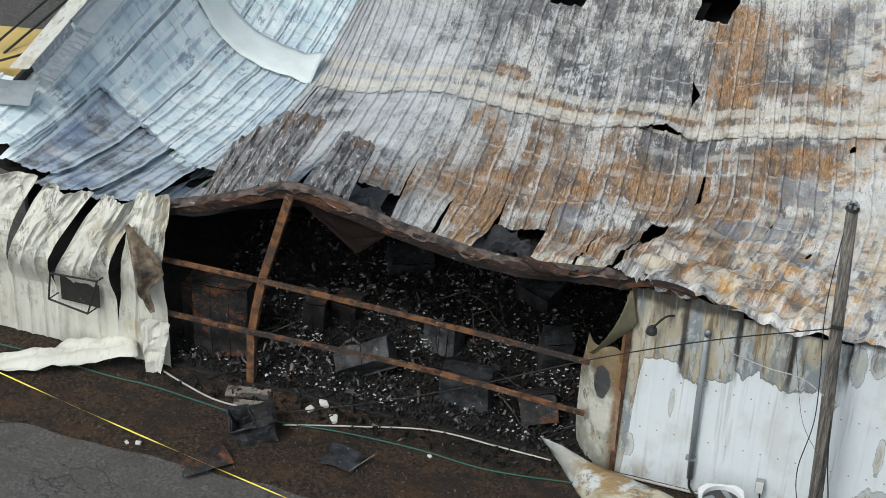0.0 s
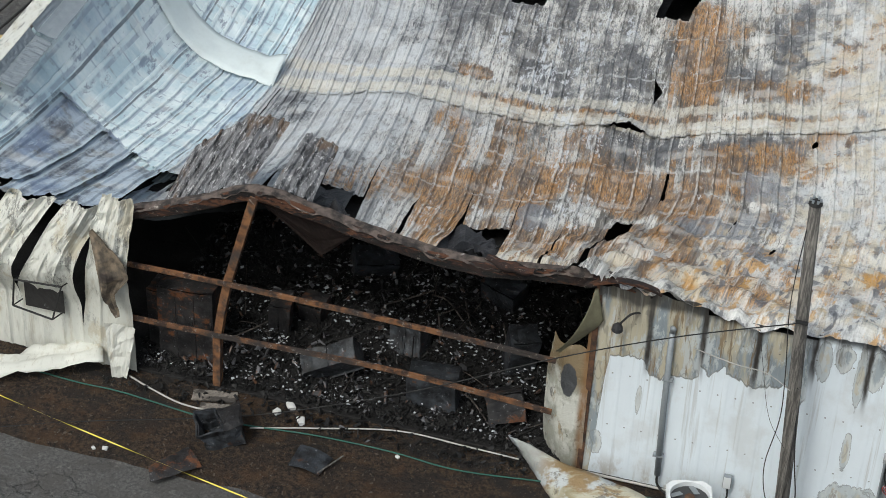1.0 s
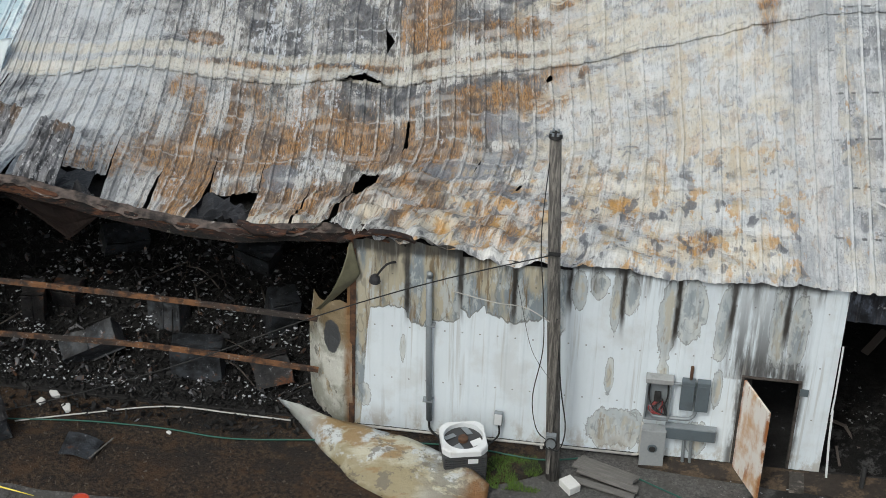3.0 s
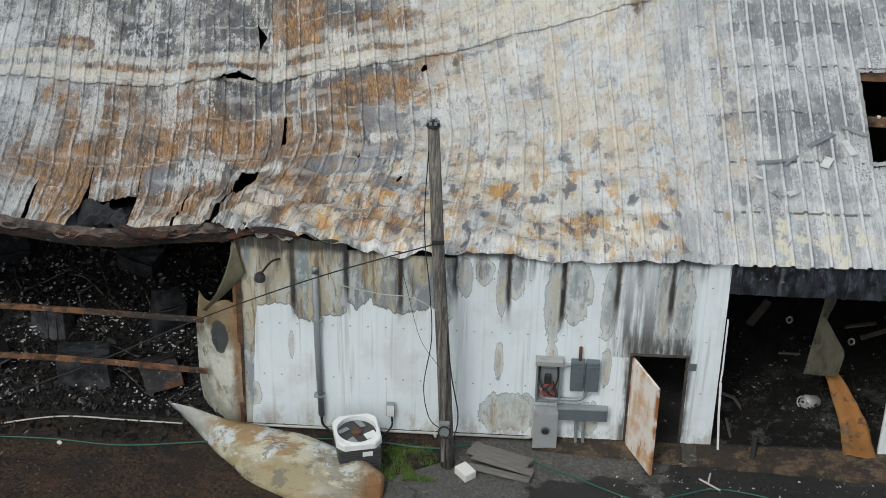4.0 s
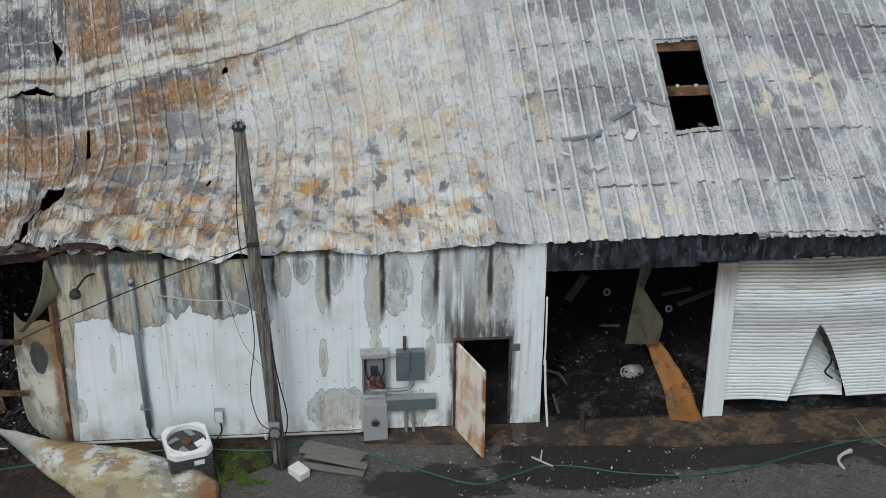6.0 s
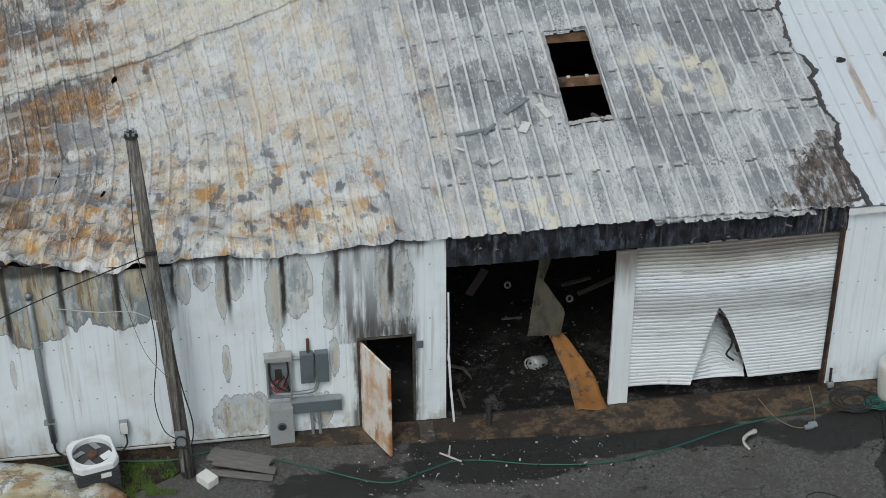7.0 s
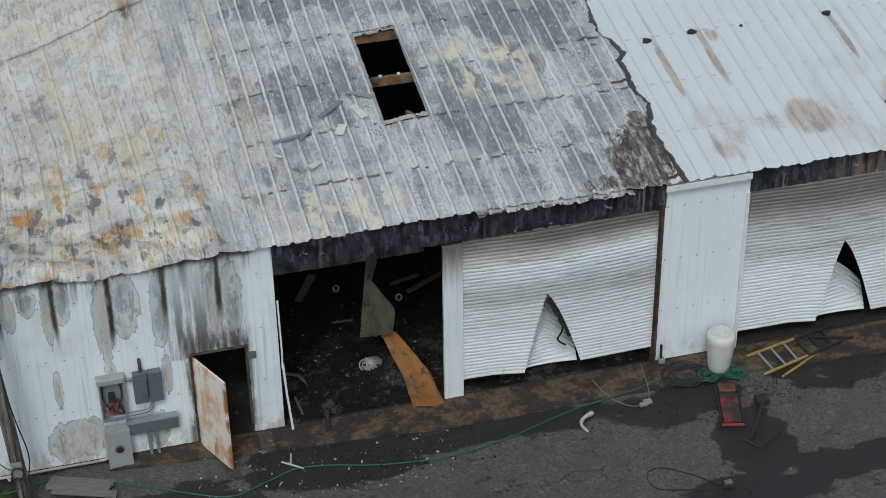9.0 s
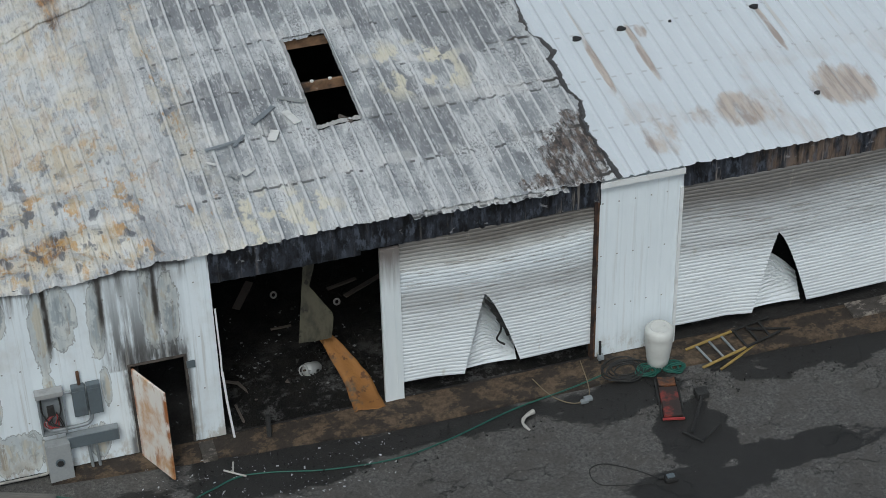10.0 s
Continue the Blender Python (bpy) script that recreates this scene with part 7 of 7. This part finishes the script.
part("collar", tube([(0.12 * math.cos(k * 0.4), 0.12 * math.sin(k * 0.4), 0.32) for k in range(13)], 0.018, 6), M_KEG, keg)
for a in (0.3, 2.2, 4.0):
    part("collar_leg", boxes((0.12 * math.cos(a) - 0.02, 0.12 * math.cos(a) + 0.02, 0.12 * math.sin(a) - 0.012, 0.12 * math.sin(a) + 0.012, 0.2, 0.33)), M_KEG, keg)
part("valve", tube([(0, 0, 0.25), (0, 0, 0.31)], 0.025, 8), M_RUST, keg)
part("foot_ring", tube([(0.12 * math.cos(k * 0.5), 0.12 * math.sin(k * 0.5), -0.25) for k in range(14)], 0.015, 6), M_KEG, keg)

n = Nodes("orange_rust_sheet", 0.8)
rustc = n.mix(n.noise(2, 6), (0.15, 0.065, 0.02), (0.33, 0.15, 0.035))
rustc = n.mix(n.step(n.noise(3, 6), 0.5, 0.65), rustc, (0.09, 0.07, 0.05))
rustc = n.mix(n.step(n.noise(5, 6), 0.56, 0.64), rustc, (0.10, 0.045, 0.018))
M_ORANGE = n.done(rustc, n.noise(6, 4), 0.02)
bm = bmesh.new()
STRIP_Y = table([(0.0, -0.18), (0.45, 0.5), (0.75, 0.85), (1.0, 1.15)], 0.05)


def strip_at(i, j):
    """A strip that lies on the threshold and rises into the garage, narrowing."""
    w = j / 25
    left = float(np.interp(w, [0, 0.45, 0.75, 1], [2.93, 2.92, 2.78, 2.6]))
    right = float(np.interp(w, [0, 0.45, 0.75, 1], [3.52, 3.43, 3.2, 2.86]))
    z = float(np.interp(w, [0, 0.25, 0.45, 0.75, 1], [0.13, 0.17, 0.29, 0.58, 0.98]))
    u = i / 8
    return (left + (right - left) * u + 0.02 * noise.noise((w * 6, 0, 1)), STRIP_Y(w), z + 0.03 * math.sin(u * 6.3) + 0.03 * noise.noise((i * 0.5, j * 0.35, 0)))


grid_mesh(bm, 9, 26, strip_at, 0.006)
tagged(part("rusted_sheet", bm, M_ORANGE, smooth=True), "orange rusted metal strip hanging down to the garage floor", "metal sheet")
n = Nodes("olive_scorched_sheet", 0.7)
ol = n.mix(n.step(n.noise(2.5, 6, (1.5, 1, 0.6)), 0.4, 0.6), (0.035, 0.033, 0.025), (0.085, 0.08, 0.056))
M_OLIVE = n.done(n.mix(n.step(n.noise(4, 6), 0.58, 0.66), ol, (0.02, 0.018, 0.016)), n.noise(5, 4), 0.02)
bm = bmesh.new()


def olive(i, j):
    """A strap from the ceiling that widens into a bent plate."""
    u, w = i / 10, j / 19
    z = float(np.interp(w, [0, 0.3, 0.42, 1], [3.4, 2.8, 2.36, 1.1]))
    left = float(np.interp(w, [0, 0.3, 0.42, 1], [2.4, 2.38, 2.33, 2.2]))
    right = float(np.interp(w, [0, 0.3, 0.42, 0.76, 1], [2.62, 2.58, 2.46, 2.88, 2.81]))
    return (left + (right - left) * u, 0.92 - 0.10 * u * (1 - u) * min(1, w * 2) - 0.06 * max(0, u - 0.75) + 0.02 * noise.noise((u * 3, w * 5, 0)), z + 0.02 * noise.noise((u * 2, w * 3, 6)))


grid_mesh(bm, 11, 20, olive, 0.006)
tagged(part("hanging_sheet", bm, M_OLIVE), "olive-grey scorched sheet hanging from the garage ceiling", "metal sheet")
M_PALEWOOD = plain("pale_scorched_wood", (0.12, 0.10, 0.088), 0.8)
for a, b, w in (((3.58, 3.04, 0.3), (4.4, 3.3, 0.45), 0.1), ((3.3, 3.3, 0.35), (3.9, 3.4, 0.4), 0.08), ((1.93, 1.02, 0.2), (2.2, 0.8, 0.2), 0.09), ((0.8, 1.37, 0.2), (1.08, 1.2, 0.22), 0.06), ((1.05, 1.27, 0.2), (1.3, 0.68, 0.17), 0.05), ((1.48, 3.3, 0.3), (1.87, 3.8, 0.5), 0.16), ((2.0, 2.6, 0.2), (2.4, 2.6, 0.2), 0.04), ((0.9, 0.7, 0.15), (0.95, 0.2, 0.14), 0.04)):
    tagged(part("scorched_board", beam([a, b], w, 0.03), M_PALEWOOD), "scorched pale board among the ash in the garage", "board", group="boards in the garage")
for x, y, z in ((2.27, 3.51, 0.3), (3.39, 2.92, 0.3)):
    tagged(part("white_ring", tube([(x + 0.055 * math.cos(k * 0.5), y + 0.02 * math.sin(k * 0.5), z + 0.055 * math.sin(k * 0.5)) for k in range(14)], 0.02, 6), M_KEG), "small white ring on the garage floor", "ring", group="white rings")
tagged(part("door_track", beam([(0.61, -0.05, 3.0), (0.62, -0.06, 1.9), (0.61, -0.05, 1.5)], 0.03, 0.02), M_WHITE), "bent strip of white door track by the opening", "track")
tagged(part("door_track", beam([(0.62, -0.06, 1.6), (0.65, -0.08, 0.9), (0.71, -0.1, 0.09)], 0.04, 0.025), M_WHITE), "split white door track standing by the opening", "track")
tagged(part("stub_post", tube([(1.32, -0.25, 0.05), (1.34, -0.1, 0.45)], 0.05, 8), M_BLACK), "short black pipe stub at the garage threshold", "post")
tagged(part("threshold_slab", boxes((0.06, 0.32, -0.5, -0.06, 0.0, 0.116), bevel=0.01), M_SLAB), "square pale concrete pad beside the doorway", "pad")
hose_t = thing("hose_nozzle", "white hose splitter lying on the asphalt", "hose fitting")
part("arm", tube([(0.35, -0.85, 0.05), (0.7, -1.12, 0.05)], 0.018, 7), M_PVC, hose_t)
part("arm", tube([(0.5, -0.95, 0.05), (0.55, -0.72, 0.08)], 0.016, 7), M_PVC, hose_t)

# roller door fittings
def torn_flap(root, mat, foot, wide, z0, high, lean, droop):
    """The torn-off piece of curtain behind the tear, pushed inwards, with its slats; its upper corner droops."""
    bm = bmesh.new()

    def place(i, j):
        u, w = i / 13, j / 40
        top = high * (1 - droop * max(0.0, u - 0.3) ** 1.2 - 0.5 * max(0.0, 0.3 - u))
        z = z0 + top * w
        return (foot - 0.06 + wide * u + lean * w * (1 - u) + 0.05 * w, 0.15 + 0.30 * w * u + 0.10 * w + 0.05 * math.sin(u * 3.1) + 0.014 * math.cos(z * math.tau / 0.078), z)

    grid_mesh(bm, 14, 41, place)
    part("torn_flap", bm, mat, root)


torn_flap(roller_1, M_ROLL, 5.02, 1.16, 0.34, 1.6, 0.34, 1.3)
torn_flap(roller_2, M_ROLL_B, 10.7, 1.22, 0.36, 1.1, 0.2, 1.0)
for a, b in (((5.48, 1.95), (5.72, 1.62)), ((5.6, 1.75), (5.8, 1.35)), ((5.72, 1.5), (5.93, 1.05))):
    part("torn_lip", beam([(a[0], 0.02, a[1]), ((a[0] + b[0]) / 2 + 0.03, -0.02, (a[1] + b[1]) / 2), (b[0], 0.02, b[1])], 0.09, 0.02), M_BLACK, roller_1)
part("side_track", boxes((7.52, 7.6, -0.04, 0.1, 0.12, 3.66)), rusty("brown_track"), roller_1)
part("side_track", boxes((9.145, 9.2, -0.04, 0.1, 0.12, 3.66)), M_WHITE, roller_2)
part("chain", tube(curve_points([(5.5, 0.05, 1.9), (5.75, 0.02, 1.5), (5.78, 0.03, 1.2), (5.7, 0.03, 1.0), (5.85, 0.02, 0.85)], 4), 0.02, 6), M_BLACK, roller_1)
tagged(part("corner_trim", boxes((7.5, 7.555, -0.06, -0.03, 0.1, 3.7)), rusty("brown_edge", (0.012, 0.009, 0.008), (0.05, 0.026, 0.018))), "dark rust-brown edge trim beside the roller door", "trim", kind="structure")
tagged(part("eave_trim", boxes((7.56, 9.16, -0.16, -0.145, 4.04, 4.16)), M_WHITE), "white eave trim above the white wall panel", "trim", kind="structure")

# ---- yard by the second roller door ----
barrel = thing("plastic_barrel", "white plastic barrel standing against the wall", "barrel", pose(8.68, -0.5, 0.06) @ Matrix.Diagonal((0.88, 0.88, 0.84, 1)))
M_BARREL = plain("translucent_white_plastic", (0.58, 0.59, 0.57), 0.4, 0, 0.15, 3, (0.28, 0.25, 0.21), 0.6)
prof = [(0.0, 0.17), (0.03, 0.215), (0.25, 0.25), (0.3, 0.245), (0.35, 0.26), (0.75, 0.30), (0.8, 0.295), (0.85, 0.315), (1.0, 0.305), (1.06, 0.25), (1.07, 0.2)]
part("drum", tube([(0, 0, z) for z, r in prof], [r for z, r in prof], 28), M_BARREL, barrel, smooth=True)
part("rim", tube([(0.2 * math.cos(k * 0.3), 0.2 * math.sin(k * 0.3), 1.065) for k in range(22)], 0.02, 6), M_BARREL, barrel)
part("bung", tube([(0.1, 0.0, 1.06), (0.1, 0.0, 1.09)], 0.035, 10), M_BARREL, barrel)
creeper = thing("mechanics_creeper", "red padded mechanic's creeper board, charred black at one end", "creeper", pose(8.5, -1.54, 0.03, 0, 0, -14))
n = Nodes("scorched_red_pad", 0.6)
M_PAD = n.done(n.mix(n.step(n.noise(3, 5), 0.36, 0.52), (0.20, 0.03, 0.025), (0.03, 0.02, 0.018)), n.noise(20, 4), 0.004)
part("pad", boxes((-0.17, 0.17, -0.5, 0.3, 0.06, 0.12), bevel=0.02), M_PAD, creeper)
part("headrest", boxes((-0.16, 0.16, 0.32, 0.56, 0.07, 0.14), bevel=0.02), M_CABR, creeper)
for s in (-1, 1):
    part("side_rail", boxes((s * 0.2 - 0.015, s * 0.2 + 0.015, -0.55, 0.56, 0.05, 0.08)), M_BLACK, creeper)
    for y in (-0.45, 0.0, 0.45):
        part("caster", tube([(s * 0.2, y - 0.015, 0.02), (s * 0.2, y + 0.015, 0.02)], 0.03, 10), M_BLACK, creeper)
part("foot_bar", boxes((-0.2, 0.2, -0.56, -0.53, 0.05, 0.09)), M_RED, creeper)
jack = thing("floor_jack", "black iron tool with a long handle lying on the asphalt", "jack")
part("handle", tube([(9.13, -1.6, 0.12), (8.55, -2.5, 0.09)], 0.03, 8), M_BLACK, jack)
part("head", boxes((9.0, 9.24, -1.66, -1.44, 0.02, 0.16), bevel=0.03), M_BLACK, jack)
part("arm", tube([(8.63, -2.74, 0.06), (9.13, -2.42, 0.06)], 0.022, 8), M_BLACK, jack)
part("arm", tube([(8.4, -2.4, 0.06), (8.66, -2.76, 0.06)], 0.025, 8), M_BLACK, jack)
ladder = thing("step_ladder", "yellow step ladder, burnt black at one end, lying on kerb", "ladder")
M_YEL = plain("yellow_fibreglass", (0.40, 0.28, 0.09), 0.5, 0, 0.4, 5, (0.05, 0.04, 0.03), 0.6)
la, lb = (Vector((9.3, -0.36, 0.14)), Vector((11.15, 0.02, 0.2))), (Vector((9.42, -0.92, 0.12)), Vector((11.2, -0.42, 0.16)))
for k, (a, b) in enumerate((la, lb)):
    m = a.lerp(b, 0.55)
    part("rail", beam([a, m], 0.045, 0.03), M_YEL, ladder)
    part("rail", beam([m, b], 0.045, 0.03), M_BLACK, ladder, "charred rail end")
for k in range(6):
    t = 0.12 + k * 0.15
    part("step", beam([la[0].lerp(la[1], t), lb[0].lerp(lb[1], t)], 0.045, 0.02), M_GALV if k < 3 else M_BLACK, ladder)
part("rear_rail", beam([(9.75, -1.0, 0.05), (11.0, -0.35, 0.07)], 0.04, 0.03), M_YEL, ladder)
part("rear_rail", beam([(10.6, -0.2, 0.2), (11.45, -0.35, 0.12)], 0.04, 0.03), M_BLACK, ladder)
elbow = tagged(part("pipe_elbow", tube(curve_points([(6.05, -1.05, 0.06), (5.85, -1.15, 0.06), (5.76, -1.3, 0.05), (5.82, -1.5, 0.04)], 5), [0.045, 0.05, 0.045, 0.04, 0.034, 0.032, 0.036, 0.04, 0.034, 0.028, 0.024, 0.026, 0.03, 0.026, 0.022, 0.02], 9), M_PVC, smooth=True), "short white plastic pipe elbow on the asphalt", "pipe")
motor = thing("electric_pump", "small grey pump lying on the damp asphalt with its cable", "pump")
part("housing", boxes((7.62, 7.86, -3.56, -3.40, 0.02, 0.12), bevel=0.04), M_BLACK, motor)
part("cover", boxes((7.66, 7.8, -3.53, -3.43, 0.12, 0.145), bevel=0.01), M_SLATE, motor)
part("outlet", tube([(7.55, -3.42, 0.08), (7.62, -3.44, 0.1)], 0.035, 8), M_BLACK, motor)
part("cable", tube(curve_points([(7.55, -3.4, 0.05), (7.22, -3.02, 0.02), (6.76, -2.72, 0.02), (6.47, -2.83, 0.02), (6.57, -3.23, 0.02), (7.4, -3.45, 0.02)]), 0.01, 5), M_BLACK, motor)
for k, (x, y, r, mat, label) in enumerate(((8.02, -0.5, 0.42, M_BLACK, "black hose coiled by the wall"), (8.42, -0.66, 0.2, M_HOSE, "green hose coiled by the barrel"), (8.92, -0.72, 0.2, M_HOSE, "green hose loops in front of the barrel"))):
    pts = [(x + r * (0.8 + 0.28 * math.sin(q * 0.113 + k)) * math.cos(q * 0.35) + 0.05 * math.sin(q * 0.061), y + 0.75 * r * (0.8 + 0.28 * math.cos(q * 0.087)) * math.sin(q * 0.35) + 0.04 * math.cos(q * 0.07), 0.085 + 0.035 * math.sin(q * 0.21) ** 2) for q in range(150)]
    tagged(part("coiled_hose", tube(pts, 0.015, 6), mat, smooth=True), label, "hose", group="coiled hoses")
line_thing("cable", "yellow-brown cable lying across the kerb", "cable", [(6.3, -0.25, 0.12), (6.52, -0.77, 0.05), (6.87, -1.06, 0.04), (7.19, -0.88, 0.06), (7.31, -0.05, 0.14)], 0.010, plain("tan_cable", (0.20, 0.16, 0.10), 0.5))
tagged(part("valve", boxes((6.95, 7.1, -1.1, -1.02, 0.01, 0.08), (7.04, 7.2, -1.06, -0.94, 0.01, 0.07), bevel=0.02), M_GALV), "grey metal hose valve on the asphalt", "valve")
stand = thing("standpipe", "thin black standpipe at the corner of the wall", "pipe")
part("pipe", tube([(7.66, -0.18, 0.0), (7.65, -0.16, 0.6)], 0.025, 8), M_BLACK, stand)
part("tap", boxes((7.6, 7.72, -0.24, -0.14, 0.2, 0.3), bevel=0.02), M_GALV, stand)
tagged(part("concrete_pad", boxes((12.75, 14.2, -0.42, 0.02, 0.0, 0.14), bevel=0.02), M_SLAB), "pale concrete pad set in the kerb", "pad", kind="structure")

# ---- things on the roof ----
skylight = thing("roof_opening", "cut opening in the roof with brown purlins showing", "opening", kind="structure")
M_PURLIN = rusty("brown_purlin", (0.12, 0.07, 0.04), (0.24, 0.14, 0.08))
for y in (4.2, 5.64):
    part("purlin", boxes((2.4, 4.7, y - 0.03, y + 0.03, roof_z(3.5, y) - 0.25, roof_z(3.5, y) - 0.06)), M_PURLIN, skylight)
for x in (3.45, 3.8):
    part("screw", tube([(x, 4.2, roof_z(3.5, 4.2) - 0.06), (x, 4.2, roof_z(3.5, 4.2) - 0.03)], 0.035, 8), M_CHALK, skylight)
part("broken_lath", beam([(3.82, 2.66, 4.5), (3.62, 2.85, 4.55)], 0.05, 0.05), M_PALEWOOD, skylight)
for a, b, w, mat in (((2.70, 3.72), (3.15, 3.44), 0.09, M_KEG), ((2.08, 3.09), (2.55, 3.46), 0.1, M_GALV), ((2.72, 3.27), (2.85, 2.86), 0.14, M_CHALK), ((1.11, 2.60), (1.7, 2.66), 0.06, M_GALV), ((1.62, 2.55), (1.85, 2.8), 0.06, M_GALV), ((2.3, 2.5), (2.42, 2.75), 0.16, M_CHALK), ((1.05, 2.25), (1.2, 2.12), 0.04, M_CHALK)):
    za, zb = roof_z(*a) + 0.07, roof_z(*b) + 0.08
    tagged(part("roof_scrap", beam([(*a, za), (*b, zb)], w, 0.025), mat), "torn strip of insulation board on the roof", "scrap", group="scraps on the roof")
scrap("roof_scrap", "crumpled white scrap lying on the roof", [(1.46, 1.6), (1.62, 1.58), (1.85, 1.8), (1.6, 1.72)], M_CHALK, 4.41, 0.09)
scrap("roof_scrap", "pale crumpled scrap lying on the roof", [(1.3, 1.75), (1.45, 1.5), (1.5, 1.62), (1.38, 1.8)], M_KEG, 4.41, 0.06)
# black smudges on the white sheets, built as low raised patches
for x, y, s in ((8.62, 4.05, 0.085), (9.56, 4.13, 0.085), (10.56, 4.1, 0.03), (12.33, 4.1, 0.085), (12.31, 1.16, 0.055)):
    bm = bmesh.new()
    ring = [bm.verts.new((x + s * math.cos(q) * (1 + 0.3 * math.sin(q * 3 + x)), y + 0.8 * s * math.sin(q), roof_z(x, y) + 0.008 + PITCH * 0.8 * s * math.sin(q))) for q in [k * math.tau / 14 for k in range(14)]]
    top = bmesh.ops.extrude_discrete_faces(bm, faces=[bm.faces.new(ring)])["faces"][0]
    for v in top.verts:
        v.co.z += 0.035
    tagged(part("roof_smudge", bm, M_BLACK), "low raised black patch standing in for a smudge on the white roof", "vent", group="vent stubs")

# ---- beyond the gable ----
skip = thing("yellow_container", "yellow steel container standing beyond the gable", "container", pose(-24.6, 8.2, 0.0, 0, 0, 12))
M_SKIP = plain("yellow_ochre_paint", (0.62, 0.46, 0.16), 0.5, 0, 0.15, 2)
part("body", boxes((-1.6, 1.2, -0.9, 1.0, 0.1, 1.0), bevel=0.05), M_SKIP, skip)
part("skid", boxes((-1.5, 1.1, -0.8, -0.6, 0.0, 0.1)), M_BLACK, skip)
part("skid", boxes((-1.5, 1.1, 0.6, 0.8, 0.0, 0.1)), M_BLACK, skip)
truss = thing("steel_truss", "thin dark steel truss leaning beyond the gable", "truss")
for a, b in (((-24.4, 8.0, 1.2), (-21.2, 13.8, 4.2)), ((-24.2, 8.0, 1.0), (-20.9, 13.8, 4.0)), ((-22.9, 10.8, 2.6), (-20.6, 11.4, 3.4)), ((-23.4, 9.8, 2.1), (-21.0, 9.6, 3.0)), ((-22.4, 10.4, 0.0), (-22.2, 10.4, 3.0)), ((-24.4, 7.0, 1.1), (-20.9, 8.0, 2.5))):
    part("bar", tube([a, b], 0.03, 6), M_BLACK, truss)
rake = thing("gable_edge", "cream rake trim and grey-blue flange along the gable edge", "trim", kind="structure")


def strip(x0, z0, x1, z1, ya, yb, mat, name, drop=0.0):
    bm = bmesh.new()
    grid_mesh(bm, 5, 40, lambda i, j: (x0 + (x1 - x0) * i / 4 + 0.02 * noise.noise((i, j * 0.4, 3)), ya + (yb - ya) * j / 39,
                                       4.2 + PITCH * (ya + (yb - ya) * j / 39) + z0 + (z1 - z0) * i / 4 + 0.03 * noise.noise((i * 0.7, j * 0.5, x0))), 0.01)
    return part(name, bm, mat, rake)


M_FLANGE = plain("grey_blue_flange", (0.27, 0.31, 0.345), 0.6, 0.0, 0.4, 2, (0.10, 0.11, 0.13), 0.5)
strip(-20.62, 0.12, -20.2, 0.2, 2.2, TOP_Y, M_CREAM, "rake_trim")
strip(-20.2, 0.2, -20.1, 0.02, 2.3, 3.9, M_FLANGE, "flange")
strip(-20.1, 0.02, -19.75, -0.08, 2.3, 3.9, M_FLANGE, "flange")
strip(-20.2, 0.2, -20.1, 0.06, 4.0, TOP_Y, M_FLANGE, "flange")
strip(-20.1, 0.06, -19.7, -0.04, 4.0, TOP_Y, M_FLANGE, "flange")
bm = bmesh.new()
grid_mesh(bm, 14, 5, lambda i, j: (-20.0 - 2.6 * i / 13, 2.25 - 0.35 * i / 13 - 0.5 * j / 4, 4.3 - 0.16 * i / 13 - 0.26 * (j / 4) ** 2 + 0.03 * noise.noise((i * 0.5, j, 0))), 0.01)
part("bent_flange", bm, M_FLANGE, rake)
for k in range(2):
    roof_sheet(roof, WEST - (k + 1) * SHEET, 0.5, 2.6, M_ROOF_WEST, curl=-0.1, lift=0.02, veer=0.3)
bucket = thing("orange_bucket", "orange plastic bucket on the asphalt edge", "bucket", pose(-11.98, -2.95, 0.0))
part("pail", tube([(0, 0, 0), (0, 0, 0.34)], [0.12, 0.15], 20), plain("orange_plastic", (0.60, 0.07, 0.03), 0.4), bucket)
part("rim", tube([(0.15 * math.cos(k * 0.35), 0.15 * math.sin(k * 0.35), 0.34) for k in range(19)], 0.012, 6), M_RED, bucket)

# twisted dark steel where the eave channel meets the wall
tagged(part("bent_channel", beam(curve_points([(-8.0, -0.05, 4.2), (-7.45, -0.16, 4.5), (-7.0, -0.16, 4.50), (-6.7, -0.08, 4.36)], 6), 0.13, 0.05), M_BEAM), "twisted dark rusted channel over the wall's top edge", "steel channel")
tagged(part("bent_channel", beam(curve_points([(-7.9, 0.06, 4.34), (-7.4, -0.04, 4.32), (-6.85, -0.02, 4.22)], 6), 0.07, 0.05), M_BEAM), "thin dark rusted strip under the buckled eave", "steel channel")
bm = bmesh.new()
grid_mesh(bm, 14, 6, lambda i, j: (-9.75 + 0.85 * i / 13, 0.02 - 0.16 * math.sin(j / 5 * 2.4) + 0.03 * math.sin(i), 4.26 + 0.10 * (1 - i / 13) - 0.16 * j / 5 * math.sin(0.3 + i / 13 * 2.6) + 0.04 * math.sin(j / 5 * 3.1)), 0.005)
tagged(part("curled_strip", bm, M_BEAM, smooth=True), "dark brown strip of sheet curled over the eave beam", "metal sheet")
